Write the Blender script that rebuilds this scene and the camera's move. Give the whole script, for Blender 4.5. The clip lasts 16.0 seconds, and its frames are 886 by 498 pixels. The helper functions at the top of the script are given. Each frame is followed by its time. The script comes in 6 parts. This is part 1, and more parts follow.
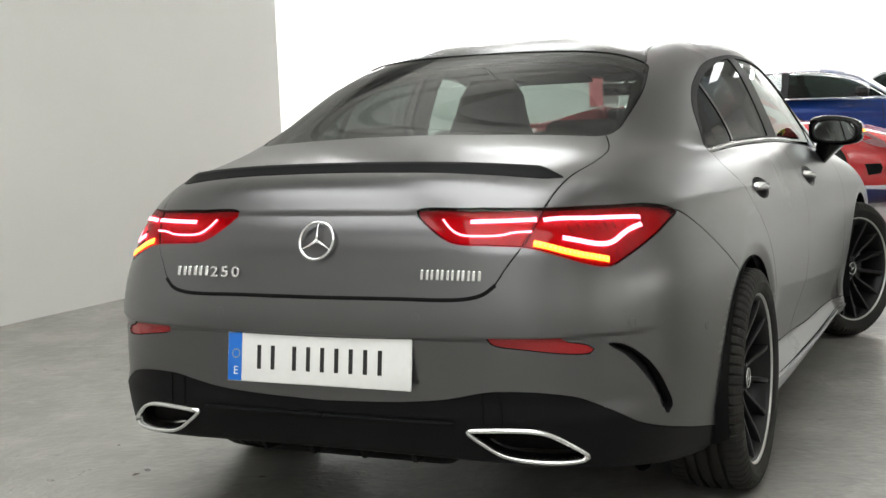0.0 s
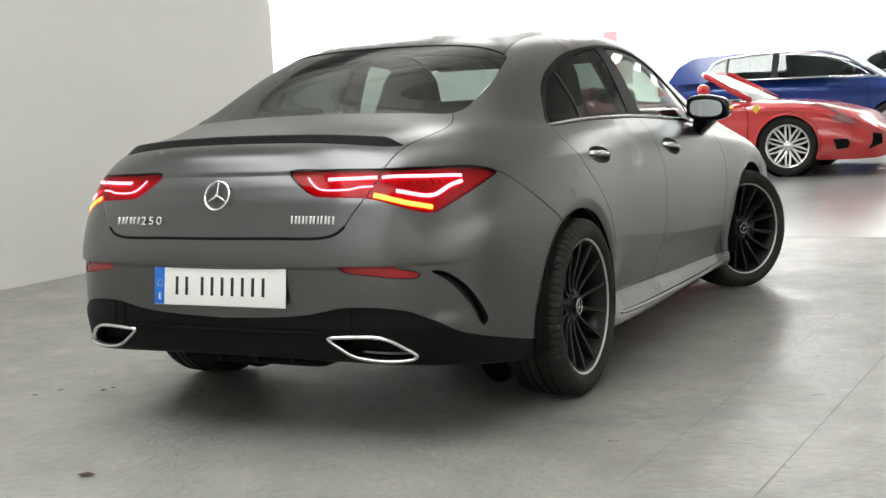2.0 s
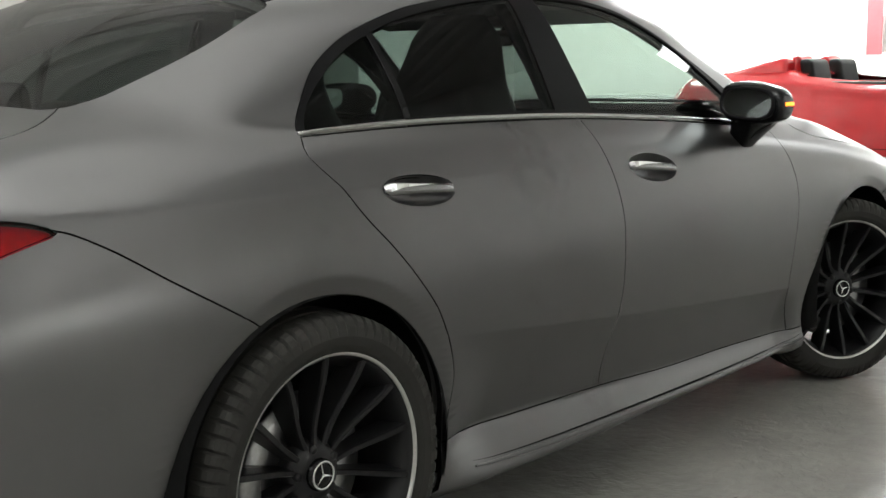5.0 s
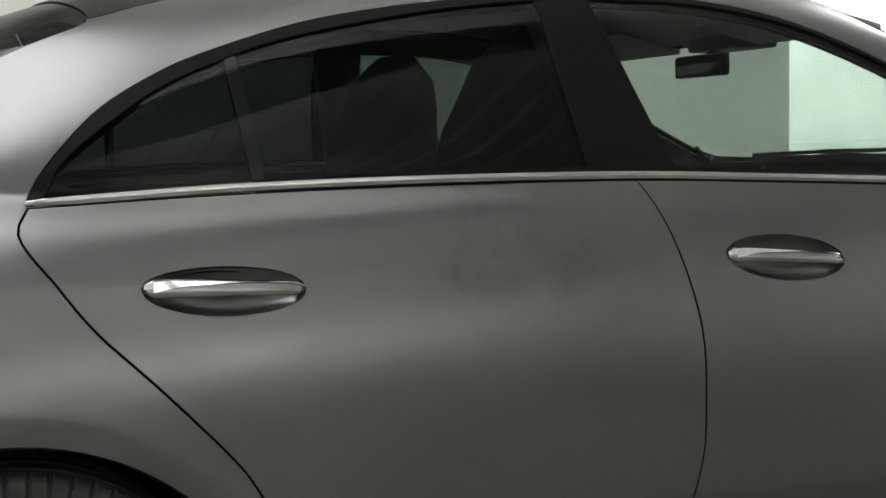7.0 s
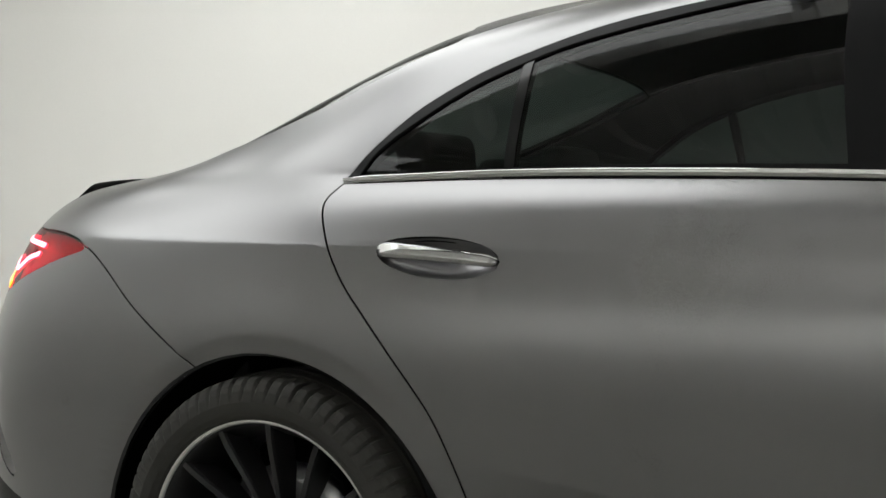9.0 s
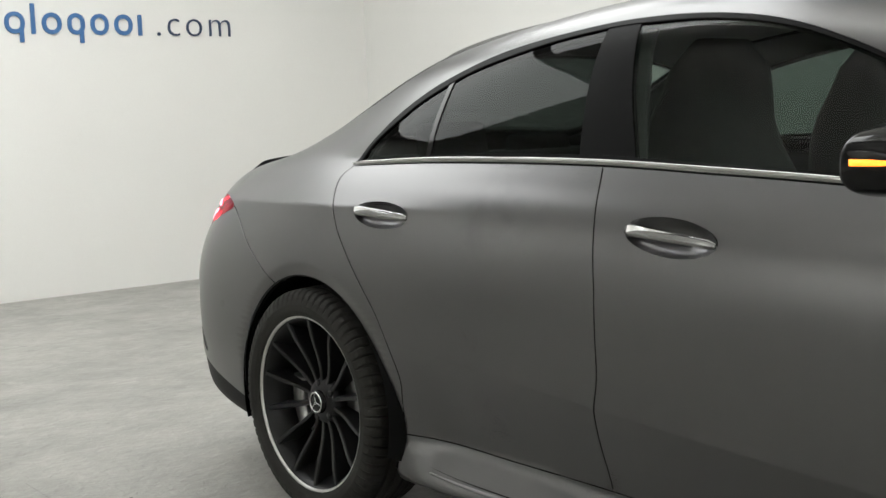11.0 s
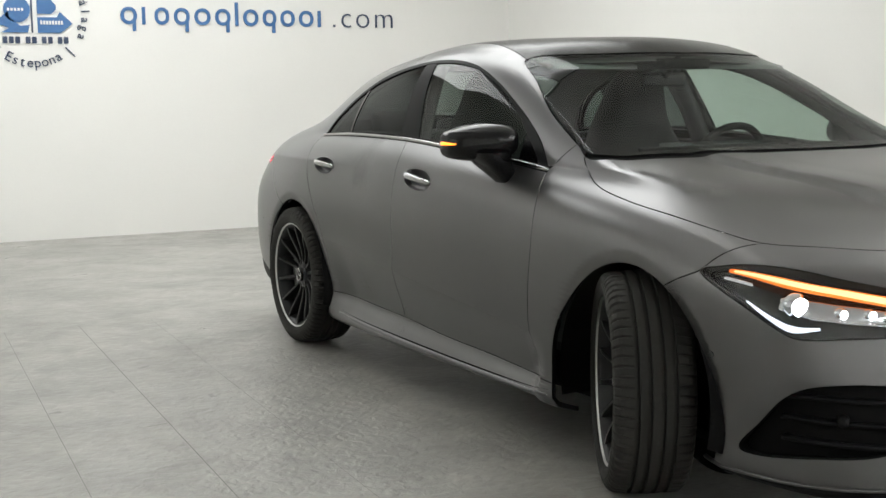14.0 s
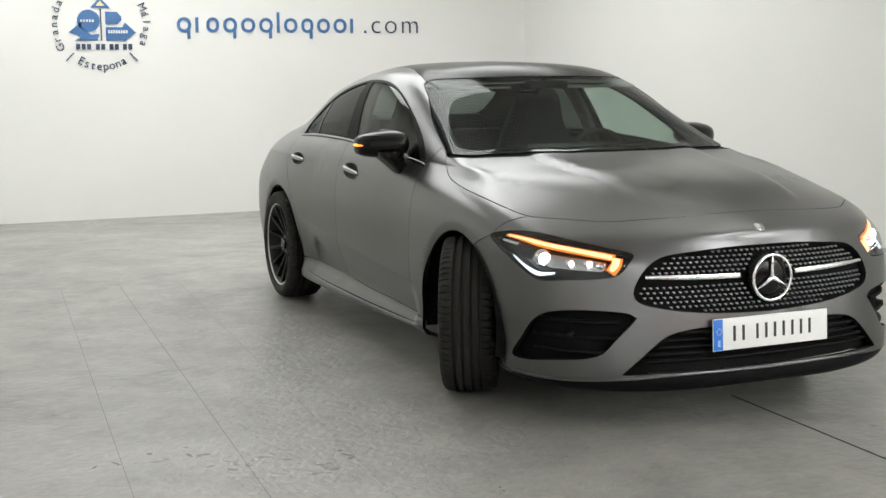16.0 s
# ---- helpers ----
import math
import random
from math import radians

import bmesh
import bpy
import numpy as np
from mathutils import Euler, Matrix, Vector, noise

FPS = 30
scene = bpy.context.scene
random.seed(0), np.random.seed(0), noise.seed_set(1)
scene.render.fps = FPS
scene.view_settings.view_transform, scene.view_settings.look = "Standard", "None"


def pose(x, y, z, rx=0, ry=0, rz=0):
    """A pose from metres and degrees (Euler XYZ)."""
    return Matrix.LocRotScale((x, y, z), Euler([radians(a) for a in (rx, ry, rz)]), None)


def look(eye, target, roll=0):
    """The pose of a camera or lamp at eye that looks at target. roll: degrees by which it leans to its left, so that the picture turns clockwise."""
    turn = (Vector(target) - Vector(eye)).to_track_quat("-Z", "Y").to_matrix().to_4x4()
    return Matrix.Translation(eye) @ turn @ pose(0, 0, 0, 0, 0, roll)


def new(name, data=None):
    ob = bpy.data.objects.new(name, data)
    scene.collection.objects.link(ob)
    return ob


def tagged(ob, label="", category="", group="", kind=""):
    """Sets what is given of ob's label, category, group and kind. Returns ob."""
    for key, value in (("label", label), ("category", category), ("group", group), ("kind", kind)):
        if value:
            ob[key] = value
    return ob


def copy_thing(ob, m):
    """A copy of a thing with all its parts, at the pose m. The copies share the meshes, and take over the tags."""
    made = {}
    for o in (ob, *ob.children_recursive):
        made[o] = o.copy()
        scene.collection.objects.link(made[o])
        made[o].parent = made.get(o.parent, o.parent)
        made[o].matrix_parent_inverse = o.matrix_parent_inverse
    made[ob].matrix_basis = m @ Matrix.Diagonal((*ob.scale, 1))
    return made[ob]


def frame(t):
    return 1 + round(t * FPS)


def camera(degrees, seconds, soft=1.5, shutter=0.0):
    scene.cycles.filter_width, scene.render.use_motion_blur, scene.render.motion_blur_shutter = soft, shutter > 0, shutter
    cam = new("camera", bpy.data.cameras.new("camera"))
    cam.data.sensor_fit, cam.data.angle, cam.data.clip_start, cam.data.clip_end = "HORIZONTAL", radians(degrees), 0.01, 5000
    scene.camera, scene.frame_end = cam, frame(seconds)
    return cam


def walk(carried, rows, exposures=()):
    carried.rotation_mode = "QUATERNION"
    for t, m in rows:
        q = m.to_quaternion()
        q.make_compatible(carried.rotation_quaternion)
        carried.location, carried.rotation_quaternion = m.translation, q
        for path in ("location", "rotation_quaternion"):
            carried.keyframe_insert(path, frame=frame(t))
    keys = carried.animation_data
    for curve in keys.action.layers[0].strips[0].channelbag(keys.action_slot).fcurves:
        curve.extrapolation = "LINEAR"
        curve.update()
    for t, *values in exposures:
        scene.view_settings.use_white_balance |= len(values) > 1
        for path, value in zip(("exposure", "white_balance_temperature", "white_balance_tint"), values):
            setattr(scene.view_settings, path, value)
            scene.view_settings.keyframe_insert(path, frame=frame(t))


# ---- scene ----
cam = camera(39.5, 16.0)
PATH = [
    (0, (1.58, -3.657, 1.127), (0.742, -1.853, 0.921), -2.2),
    (0.5, (1.822, -3.913, 1.132), (0.957, -2.122, 0.923), -2.2),
    (1, (2.046, -4.194, 1.114), (1.178, -2.404, 0.903), -2.4),
    (1.5, (2.269, -4.347, 1.111), (1.391, -2.564, 0.889), -2.5),
    (2, (2.488, -4.275, 1.102), (1.586, -2.505, 0.87), -2.8),
    (2.5, (2.594, -3.957, 1.106), (1.674, -2.199, 0.858), -2.5),
    (3, (2.618, -3.547, 1.114), (1.672, -1.804, 0.854), -2.1),
    (3.5, (2.613, -3.082, 1.114), (1.614, -1.369, 0.851), -1.9),
    (4, (2.615, -2.603, 1.121), (1.539, -0.939, 0.856), -1.6),
    (4.2, (2.61, -2.408, 1.139), (1.499, -0.767, 0.865), -1.1),
    (6.3, (2.521, -0.614, 1.065), (0.928, 0.581, 0.881), -2.1),
    (6.5, (2.508, -0.465, 1.047), (0.861, 0.657, 0.887), -2.0),
    (7, (2.555, -0.073, 1.091), (0.726, 0.713, 0.904), -1.6),
    (7.5, (2.608, 0.292, 1.086), (0.646, 0.635, 0.901), -1.8),
    (8, (2.595, 0.631, 1.076), (0.611, 0.462, 0.895), -1.9),
    (8.5, (2.581, 0.967, 0.993), (0.688, 0.326, 0.904), -0.8),
    (9, (2.63, 1.318, 0.969), (0.88, 0.353, 0.894), 0.3),
    (9.2, (2.651, 1.459, 0.971), (0.961, 0.392, 0.888), 0.6),
    (11.3, (2.819, 3.185, 1.145), (1.593, 1.62, 0.924), -2.7),
    (11.5, (2.83, 3.37, 1.162), (1.636, 1.782, 0.93), -2.8),
    (12, (2.858, 3.788, 1.166), (1.733, 2.151, 0.929), -2.6),
    (12.5, (2.912, 4.237, 1.157), (1.856, 2.554, 0.926), -2.2),
    (13, (2.923, 4.671, 1.156), (1.93, 2.951, 0.921), -1.7),
    (13.5, (2.946, 5.143, 1.156), (2.0, 3.396, 0.92), -1.1),
    (14, (2.983, 5.609, 1.18), (2.069, 3.847, 0.936), -0.7),
    (14.5, (2.986, 6.035, 1.204), (2.102, 4.258, 0.954), -0.7),
    (15, (2.992, 6.488, 1.243), (2.135, 4.699, 0.985), -0.8),
    (15.5, (2.959, 6.93, 1.27), (2.14, 5.125, 1.009), -0.7),
    (16, (2.945, 7.39, 1.301), (2.166, 5.568, 1.037), -0.7),
]
walk(cam, [(t, look(e, g, r)) for t, e, g, r in PATH])

# ---------------------------------------------------------------- light
# sky outside the walls; rows of long ceiling lamps, out of view, in bay and hall
world = bpy.data.worlds.new("world")
scene.world = world
world.use_nodes = True
WN = world.node_tree
sky = WN.nodes.new("ShaderNodeTexSky")
sky.sky_type, sky.sun_disc, sky.sun_elevation, sky.sun_rotation = "NISHITA", False, radians(50), radians(200)
WN.links.new(sky.outputs[0], WN.nodes["Background"].inputs[0])
WN.nodes["Background"].inputs[1].default_value = .12


def lamp(name, m, sx, sy, watts, colour=(.98, 1, .985)):
    d = bpy.data.lights.new(name, "AREA")
    d.shape, d.size, d.size_y, d.energy, d.color = "RECTANGLE", sx, sy, watts, colour
    ob = new(name, d)
    ob.matrix_basis = m
    return ob


PANELS = [(1.5, -4.2, 4.10, 3.8, 2.6, 132), (-1.9, -2.9, 4.10, 1.9, 2.4, 62), (.25, -1.35, 4.10, 2.0, 2.6, 76)]
for x, y, z, sx, sy, w in PANELS:
    lamp("bay_lamp", pose(x, y, z), sx, sy, w)
# unseen long lamps on rods, added to throw light up at the ceiling
UPLIGHTS = [(1.5, .6, 82), (5.8, .6, 55), (-1.9, 3.3, 70)]
for x, y, w in UPLIGHTS:
    lamp("pendant_lamp", pose(x, y, 2.95, 180, 0, 0), .5, 3.0, w)
# unseen wall-washers added to light the upper part of the walls on the right
WASHERS = [(9.1, -3.6, -90, 45), (9.1, -.4, -90, 62), (9.1, 2.8, -90, 82), (7.0, -5.2, 180, 26)]
for x, y, turn, w in WASHERS:
    lamp("wall_washer_lamp", pose(x, y, 3.7, 0, 0, turn) @ pose(0, 0, 0, 90, 0, 0), 1.8, .25, w)
# the row at x 2.6 is added, unseen, to brighten the hall's right wall
HALL_ROW = [(x, y) for x in (-12, -7.5, -2.8) for y in (8, 13, 18, 23)] + [(2.6, y) for y in (13, 18, 23)]
for x, y in HALL_ROW:
    lamp("hall_lamp", pose(x, y, 5.2), 1.6, 1.6, 100 if x > 0 else 110 if y < 10 else 270, (.98, 1, .98))
# unseen strips under the hall's ceiling, added to flood its outer walls
HALL_STRIPS = [(-17.2, 10, 90), (-17.2, 17, 90), (-17.2, 23, 90), (-13, 25.2, 0), (-6, 25.2, 0), (1, 25.2, 0)]
for x, y, turn in HALL_STRIPS:
    lamp("hall_strip_lamp", pose(x, y, 5.0, 0, 0, turn) @ pose(0, 0, 0, 75, 0, 0), 4.0, .25, 560 if turn else 330, (.98, 1, .99))

# ---------------------------------------------------------------- materials
def material(name, colour, rough=.5, metal=0.0, grain=0.0, scale=40.0, bump=0.0, stain=0.0, stain_scale=3.0, coat=0.0, emit=None, power=0.0, spec=.5):
    """A surface with fine grain and larger stains in its colour, roughness and relief."""
    m = bpy.data.materials.new(name)
    m.use_nodes = True
    nt = m.node_tree
    b = nt.nodes["Principled BSDF"]
    b.inputs["Base Color"].default_value = (*colour, 1)
    b.inputs["Roughness"].default_value = rough
    b.inputs["Metallic"].default_value = metal
    b.inputs["Coat Weight"].default_value = coat
    b.inputs["Specular IOR Level"].default_value = spec
    if emit:
        b.inputs["Emission Color"].default_value = (*emit, 1)
        b.inputs["Emission Strength"].default_value = power
    if grain or stain or bump:
        co = nt.nodes.new("ShaderNodeTexCoord")
        fine = nt.nodes.new("ShaderNodeTexNoise")
        fine.inputs["Scale"].default_value = scale
        fine.inputs["Detail"].default_value = 6
        large = nt.nodes.new("ShaderNodeTexNoise")
        large.inputs["Scale"].default_value = stain_scale
        large.inputs["Detail"].default_value = 4
        for k in (fine, large):
            nt.links.new(co.outputs["Object"], k.inputs["Vector"])
        mixed = None
        for tex, amount in ((fine, grain), (large, stain)):
            ramp = nt.nodes.new("ShaderNodeMapRange")
            ramp.inputs[1].default_value, ramp.inputs[2].default_value = .25, .75
            ramp.inputs[3].default_value, ramp.inputs[4].default_value = 1 - amount, 1 + amount
            nt.links.new(tex.outputs["Fac"], ramp.inputs[0])
            if mixed is None:
                mixed = ramp.outputs[0]
            else:
                mul = nt.nodes.new("ShaderNodeMath")
                mul.operation = "MULTIPLY"
                nt.links.new(mixed, mul.inputs[0])
                nt.links.new(ramp.outputs[0], mul.inputs[1])
                mixed = mul.outputs[0]
        sc = nt.nodes.new("ShaderNodeVectorMath")
        sc.operation = "SCALE"
        sc.inputs[0].default_value = colour
        nt.links.new(mixed, sc.inputs["Scale"])
        nt.links.new(sc.outputs[0], b.inputs["Base Color"])
        r = nt.nodes.new("ShaderNodeMath")
        r.operation = "MULTIPLY"
        r.inputs[1].default_value = rough
        nt.links.new(mixed, r.inputs[0])
        nt.links.new(r.outputs[0], b.inputs["Roughness"])
        if bump:
            bp = nt.nodes.new("ShaderNodeBump")
            bp.inputs["Strength"].default_value = bump
            bp.inputs["Distance"].default_value = .004
            nt.links.new(fine.outputs["Fac"], bp.inputs["Height"])
            nt.links.new(bp.outputs[0], b.inputs["Normal"])
    return m


def pane(name, tint, gloss=1.0, rough=.0, least=.045):
    """A thin tinted pane: clear along its tint, with a mirror-like film that grows towards grazing angles."""
    m = bpy.data.materials.new(name)
    m.use_nodes = True
    nt = m.node_tree
    nt.nodes.remove(nt.nodes["Principled BSDF"])
    clear = nt.nodes.new("ShaderNodeBsdfTransparent")
    clear.inputs[0].default_value = (*tint, 1)
    film = nt.nodes.new("ShaderNodeBsdfGlossy")
    film.inputs[0].default_value = (gloss, gloss, gloss, 1)
    film.inputs["Roughness"].default_value = rough
    lw = nt.nodes.new("ShaderNodeLayerWeight")
    lw.inputs[0].default_value = .5
    steep = nt.nodes.new("ShaderNodeMath")
    steep.operation, steep.inputs[1].default_value = "POWER", 4.5
    fr = nt.nodes.new("ShaderNodeMapRange")
    fr.inputs[3].default_value, fr.inputs[4].default_value = least, 1
    nt.links.new(lw.outputs["Facing"], steep.inputs[0])
    nt.links.new(steep.outputs[0], fr.inputs[0])
    mix = nt.nodes.new("ShaderNodeMixShader")
    nt.links.new(fr.outputs[0], mix.inputs[0])
    nt.links.new(clear.outputs[0], mix.inputs[1])
    nt.links.new(film.outputs[0], mix.inputs[2])
    nt.links.new(mix.outputs[0], nt.nodes["Material Output"].inputs[0])
    return m


PAINT = material("satin_grey_paint", (.150, .149, .151), .28, metal=.93, grain=.012, scale=900, stain=.03, stain_scale=2)
GLOSS_BLACK = material("gloss_black", (.005, .005, .0055), .12, spec=.24)
PLASTIC = material("black_plastic", (.006, .006, .0065), .5, spec=.10, grain=.1, scale=300, bump=.05)
# near-black for gaps, openings, hollows and underside; stands in for their shade
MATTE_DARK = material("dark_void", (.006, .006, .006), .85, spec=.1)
SATIN_BLACK = material("satin_black", (.006, .006, .0065), .45, spec=.06)
MIRROR_SILVER = material("mirror_silver", (.62, .66, .65), .02, metal=1)
RUBBER = material("tyre_rubber", (.026, .025, .023), .75, spec=.2, grain=.2, scale=120, stain=.3, stain_scale=9, bump=.1)
RIM_BLACK = material("black_rim_lacquer", (.009, .009, .010), .34, spec=.3, grain=.1, scale=80)
RIM_SILVER = material("turned_aluminium", (.55, .55, .54), .32, metal=1, grain=.05, scale=200)
CHROME = material("chrome", (.85, .86, .87), .07, metal=1)
SATIN_CHROME = material("satin_chrome", (.72, .72, .72), .16, metal=1)
TRIM_CHROME = material("polished_trim", (.40, .40, .395), .07, metal=1, grain=.03, scale=120)
DARK_CHROME = material("dark_chrome", (.42, .42, .41), .10, metal=1)
HANDLE_METAL = material("satin_handle_grey", (.30, .30, .30), .24, metal=.9, grain=.03, scale=500)
STEEL = material("brake_steel", (.3, .3, .3), .35, metal=1, grain=.2, scale=60)
GLASS_DARK = pane("privacy_glass", (.10, .125, .115), .32)
GLASS_CLEAR = pane("window_glass", (.62, .72, .67), .55)
GLASS_REAR = pane("rear_window_glass", (.22, .245, .235), .5)
GLASS_FRONT = pane("windscreen_glass", (.62, .70, .66), .45)
ROOF_GLASS = material("roof_glass", (.012, .012, .012), .24, spec=.12)
LENS_RED = pane("red_lens", (.85, .055, .11), .4)
LENS_CLEAR = pane("clear_lens", (.88, .9, .92), .9)
RED_DARK = material("dark_red_housing", (.34, .013, .042), .35, grain=.3, scale=60)
LED_RED = material("red_light_guide", (.8, .1, .15), .4, emit=(1, .30, .40), power=3.6)
LED_WHITE = material("white_light_guide", (.9, .9, .9), .3, emit=(.92, .96, 1), power=7)
LED_DAY = material("daylight_guide", (.9, .9, .95), .3, emit=(.80, .86, 1), power=1.25)
CORE_AMBER = material("bright_amber_guide", (.9, .6, .3), .4, emit=(1, .60, .27), power=1.5)
GLOW_AMBER = material("amber_halo_glow", (.8, .3, .05), .4, emit=(1, .17, .012), power=.9)
LED_DOT = material("amber_diode", (.9, .5, .1), .4, emit=(1, .42, .06), power=3.2)
LED_AMBER = material("amber_light_guide", (.9, .4, .05), .4, emit=(1, .26, .022), power=2.6)
REFLECTOR = material("red_reflector", (.32, .012, .015), .25, grain=.15, scale=400)
PLATE_WHITE = material("plate_white", (.78, .78, .76), .35, grain=.02, scale=60)
PLATE_BLUE = material("plate_blue", (.008, .15, .60), .35)
PIN_METAL = material("pin_metal", (.88, .88, .88), .35, metal=.6, grain=.03, scale=80)
LEAF = material("dry_leaf", (.06, .035, .018), .8, grain=.3, scale=90)
INK = material("plate_ink", (.015, .015, .015), .5)
WHITE_INK = material("white_ink", (.8, .8, .8), .5)
YELLOW_INK = material("yellow_ink", (.75, .5, .03), .4)
SEAT = material("black_leather", (.011, .011, .0105), .6, spec=.2, grain=.1, scale=200, bump=.1)
TRIM_DARK = material("dark_trim", (.045, .046, .045), .6, grain=.1, scale=150)
LINING = material("headlining", (.30, .31, .30), .9, grain=.05, scale=300)

# ---------------------------------------------------------------- the saloon's skin
# Half of the body as a smooth sheet: columns run from the tail's middle round the right side to the
# nose's middle, rows from the underside to the roof's middle. x to the right, y ahead, z up.
ROWS = [
    [0, -.985, .308, .3, -.982, .306, .58, -.938, .294, .745, -.795, .272, .833, -.5, .235, .86, 0, .2, .866, .5, .19, .872, 1.05, .188,
     .872, 1.6, .188, .868, 2.15, .188, .865, 2.73, .188, .852, 3.08, .185, .77, 3.4, .18, .53, 3.575, .175, .27, 3.64, .175, 0, 3.655, .18],
    [0, -1.005, .362, .3, -1, .362, .58, -.96, .355, .76, -.815, .338, .845, -.5, .31, .875, 0, .3, .866, .5, .29, .864, 1.05, .285,
     .864, 1.6, .28, .862, 2.15, .275, .868, 2.73, .275, .862, 3.08, .27, .79, 3.4, .265, .54, 3.58, .26, .27, 3.64, .26, 0, 3.655, .26],
    [0, -1.025, .46, .3, -1.022, .46, .58, -.98, .455, .775, -.815, .44, .858, -.5, .42, .889, 0, .41, .873, .5, .4, .869, 1.05, .39,
     .869, 1.6, .385, .87, 2.15, .38, .885, 2.73, .375, .872, 3.08, .37, .805, 3.385, .36, .55, 3.57, .35, .28, 3.635, .35, 0, 3.65, .35],
    [0, -1.035, .575, .3, -1.03, .575, .58, -.985, .57, .785, -.8, .555, .862, -.5, .545, .896, 0, .53, .882, .5, .52, .878, 1.05, .5,
     .878, 1.6, .495, .881, 2.15, .49, .9, 2.73, .48, .885, 3.08, .475, .82, 3.37, .46, .56, 3.555, .45, .28, 3.625, .45, 0, 3.645, .45],
    [0, -1.035, .665, .3, -1.03, .665, .58, -.98, .66, .788, -.78, .65, .86, -.5, .645, .896, 0, .64, .888, .5, .63, .885, 1.05, .62,
     .885, 1.6, .61, .887, 2.15, .6, .908, 2.73, .59, .892, 3.08, .575, .825, 3.35, .56, .565, 3.54, .55, .28, 3.615, .55, 0, 3.635, .55],
    [0, -1.015, .755, .3, -1.008, .755, .58, -.955, .75, .782, -.75, .745, .851, -.48, .74, .887, 0, .745, .885, .5, .735, .884, 1.05, .73,
     .884, 1.6, .72, .884, 2.15, .71, .904, 2.73, .69, .888, 3.08, .665, .825, 3.32, .645, .575, 3.515, .64, .28, 3.6, .645, 0, 3.62, .65],
    [0, -.995, .85, .3, -.984, .85, .58, -.92, .85, .753, -.7, .845, .818, -.46, .835, .862, 0, .84, .865, .5, .83, .869, 1.05, .825,
     .869, 1.6, .815, .867, 2.15, .8, .886, 2.73, .765, .868, 3.06, .735, .8, 3.28, .71, .58, 3.47, .705, .28, 3.565, .71, 0, 3.59, .715],
    [0, -.955, .925, .3, -.94, .925, .57, -.865, .92, .727, -.655, .91, .781, -.44, .905, .822, 0, .92, .833, .5, .915, .839, 1.05, .91,
     .839, 1.6, .9, .834, 2.15, .875, .845, 2.73, .835, .82, 3.02, .8, .765, 3.2, .775, .575, 3.39, .765, .28, 3.51, .765, 0, 3.545, .77],
    [0, -.885, 1, .3, -.865, .998, .55, -.765, .985, .672, -.6, .972, .718, -.42, .968, .767, 0, .985, .795, .5, .975, .803, 1.05, .97,
     .804, 1.6, .955, .798, 2.13, .92, .775, 2.66, .895, .745, 2.9, .865, .68, 3.04, .85, .52, 3.17, .855, .27, 3.26, .87, 0, 3.28, .875],
    [0, -.68, 1.035, .3, -.66, 1.03, .53, -.58, 1.022, .63, -.47, 1.02, .675, -.35, 1.02, .725, .02, 1.02, .758, .5, 1.014, .772, 1.05, 1.012,
     .775, 1.6, .995, .772, 2.12, .95, .745, 2.52, .945, .7, 2.7, .925, .63, 2.8, .918, .49, 2.87, .925, .26, 2.91, .935, 0, 2.92, .94],
    [0, -.44, 1.091, .3, -.42, 1.086, .49, -.38, 1.079, .565, -.33, 1.078, .605, -.24, 1.078, .704, .07, 1.07, .744, .52, 1.06, .755, 1.05, 1.055,
     .757, 1.6, 1.035, .755, 2.08, .988, .735, 2.33, .985, .685, 2.38, .985, .61, 2.42, .99, .47, 2.455, .995, .25, 2.48, 1, 0, 2.485, 1],
    [0, -.11, 1.245, .28, -.1, 1.24, .44, -.07, 1.228, .52, -.04, 1.214, .574, .03, 1.2, .64, .25, 1.19, .68, .6, 1.2, .695, 1.05, 1.21,
     .692, 1.5, 1.21, .67, 1.85, 1.175, .64, 1.97, 1.16, .6, 2.025, 1.165, .53, 2.07, 1.175, .41, 2.11, 1.185, .22, 2.14, 1.195, 0, 2.15, 1.2],
    [0, .2, 1.357, .25, .205, 1.352, .4, .215, 1.335, .47, .24, 1.316, .518, .3, 1.304, .557, .5, 1.32, .577, .8, 1.345, .587, 1.1, 1.36,
     .585, 1.35, 1.354, .57, 1.55, 1.339, .555, 1.62, 1.329, .52, 1.66, 1.334, .46, 1.69, 1.344, .36, 1.72, 1.356, .2, 1.74, 1.369, 0, 1.75, 1.374],
    [0, .52, 1.405, .17, .525, 1.402, .26, .54, 1.395, .3, .57, 1.39, .325, .62, 1.392, .345, .75, 1.402, .355, .92, 1.412, .36, 1.08, 1.409,
     .36, 1.22, 1.409, .355, 1.35, 1.405, .345, 1.4, 1.402, .32, 1.43, 1.402, .28, 1.45, 1.404, .22, 1.465, 1.407, .12, 1.475, 1.41, 0, 1.48, 1.412],
]
NET = np.array([np.array(r, float).reshape(16, 3) for r in ROWS])
UNDER = NET[0] * (.93, 1, 1) + (0, 0, -.022)
UNDER[:4, 2] += .012
UNDER[:, 1] = 1.3 + (UNDER[:, 1] - 1.3) * .975
SPINE = np.stack([np.zeros(16), np.linspace(.85, 1.2, 16), np.full(16, 1.426)], 1)
NET = np.concatenate([[UNDER], NET, [SPINE]])          # 16 rows of 16 columns
NR, NC = NET.shape[:2]


def framed(net):
    """The net with a rim of phantom points: mirrored about the car's middle, drawn on at the bottom."""
    m = np.array((-1, 1, 1))
    net = np.concatenate([net[:, 1:2] * m, net, net[:, -2:-1] * m], 1)
    return np.concatenate([[2 * net[0] - net[1]], net, [net[-2] * m]])


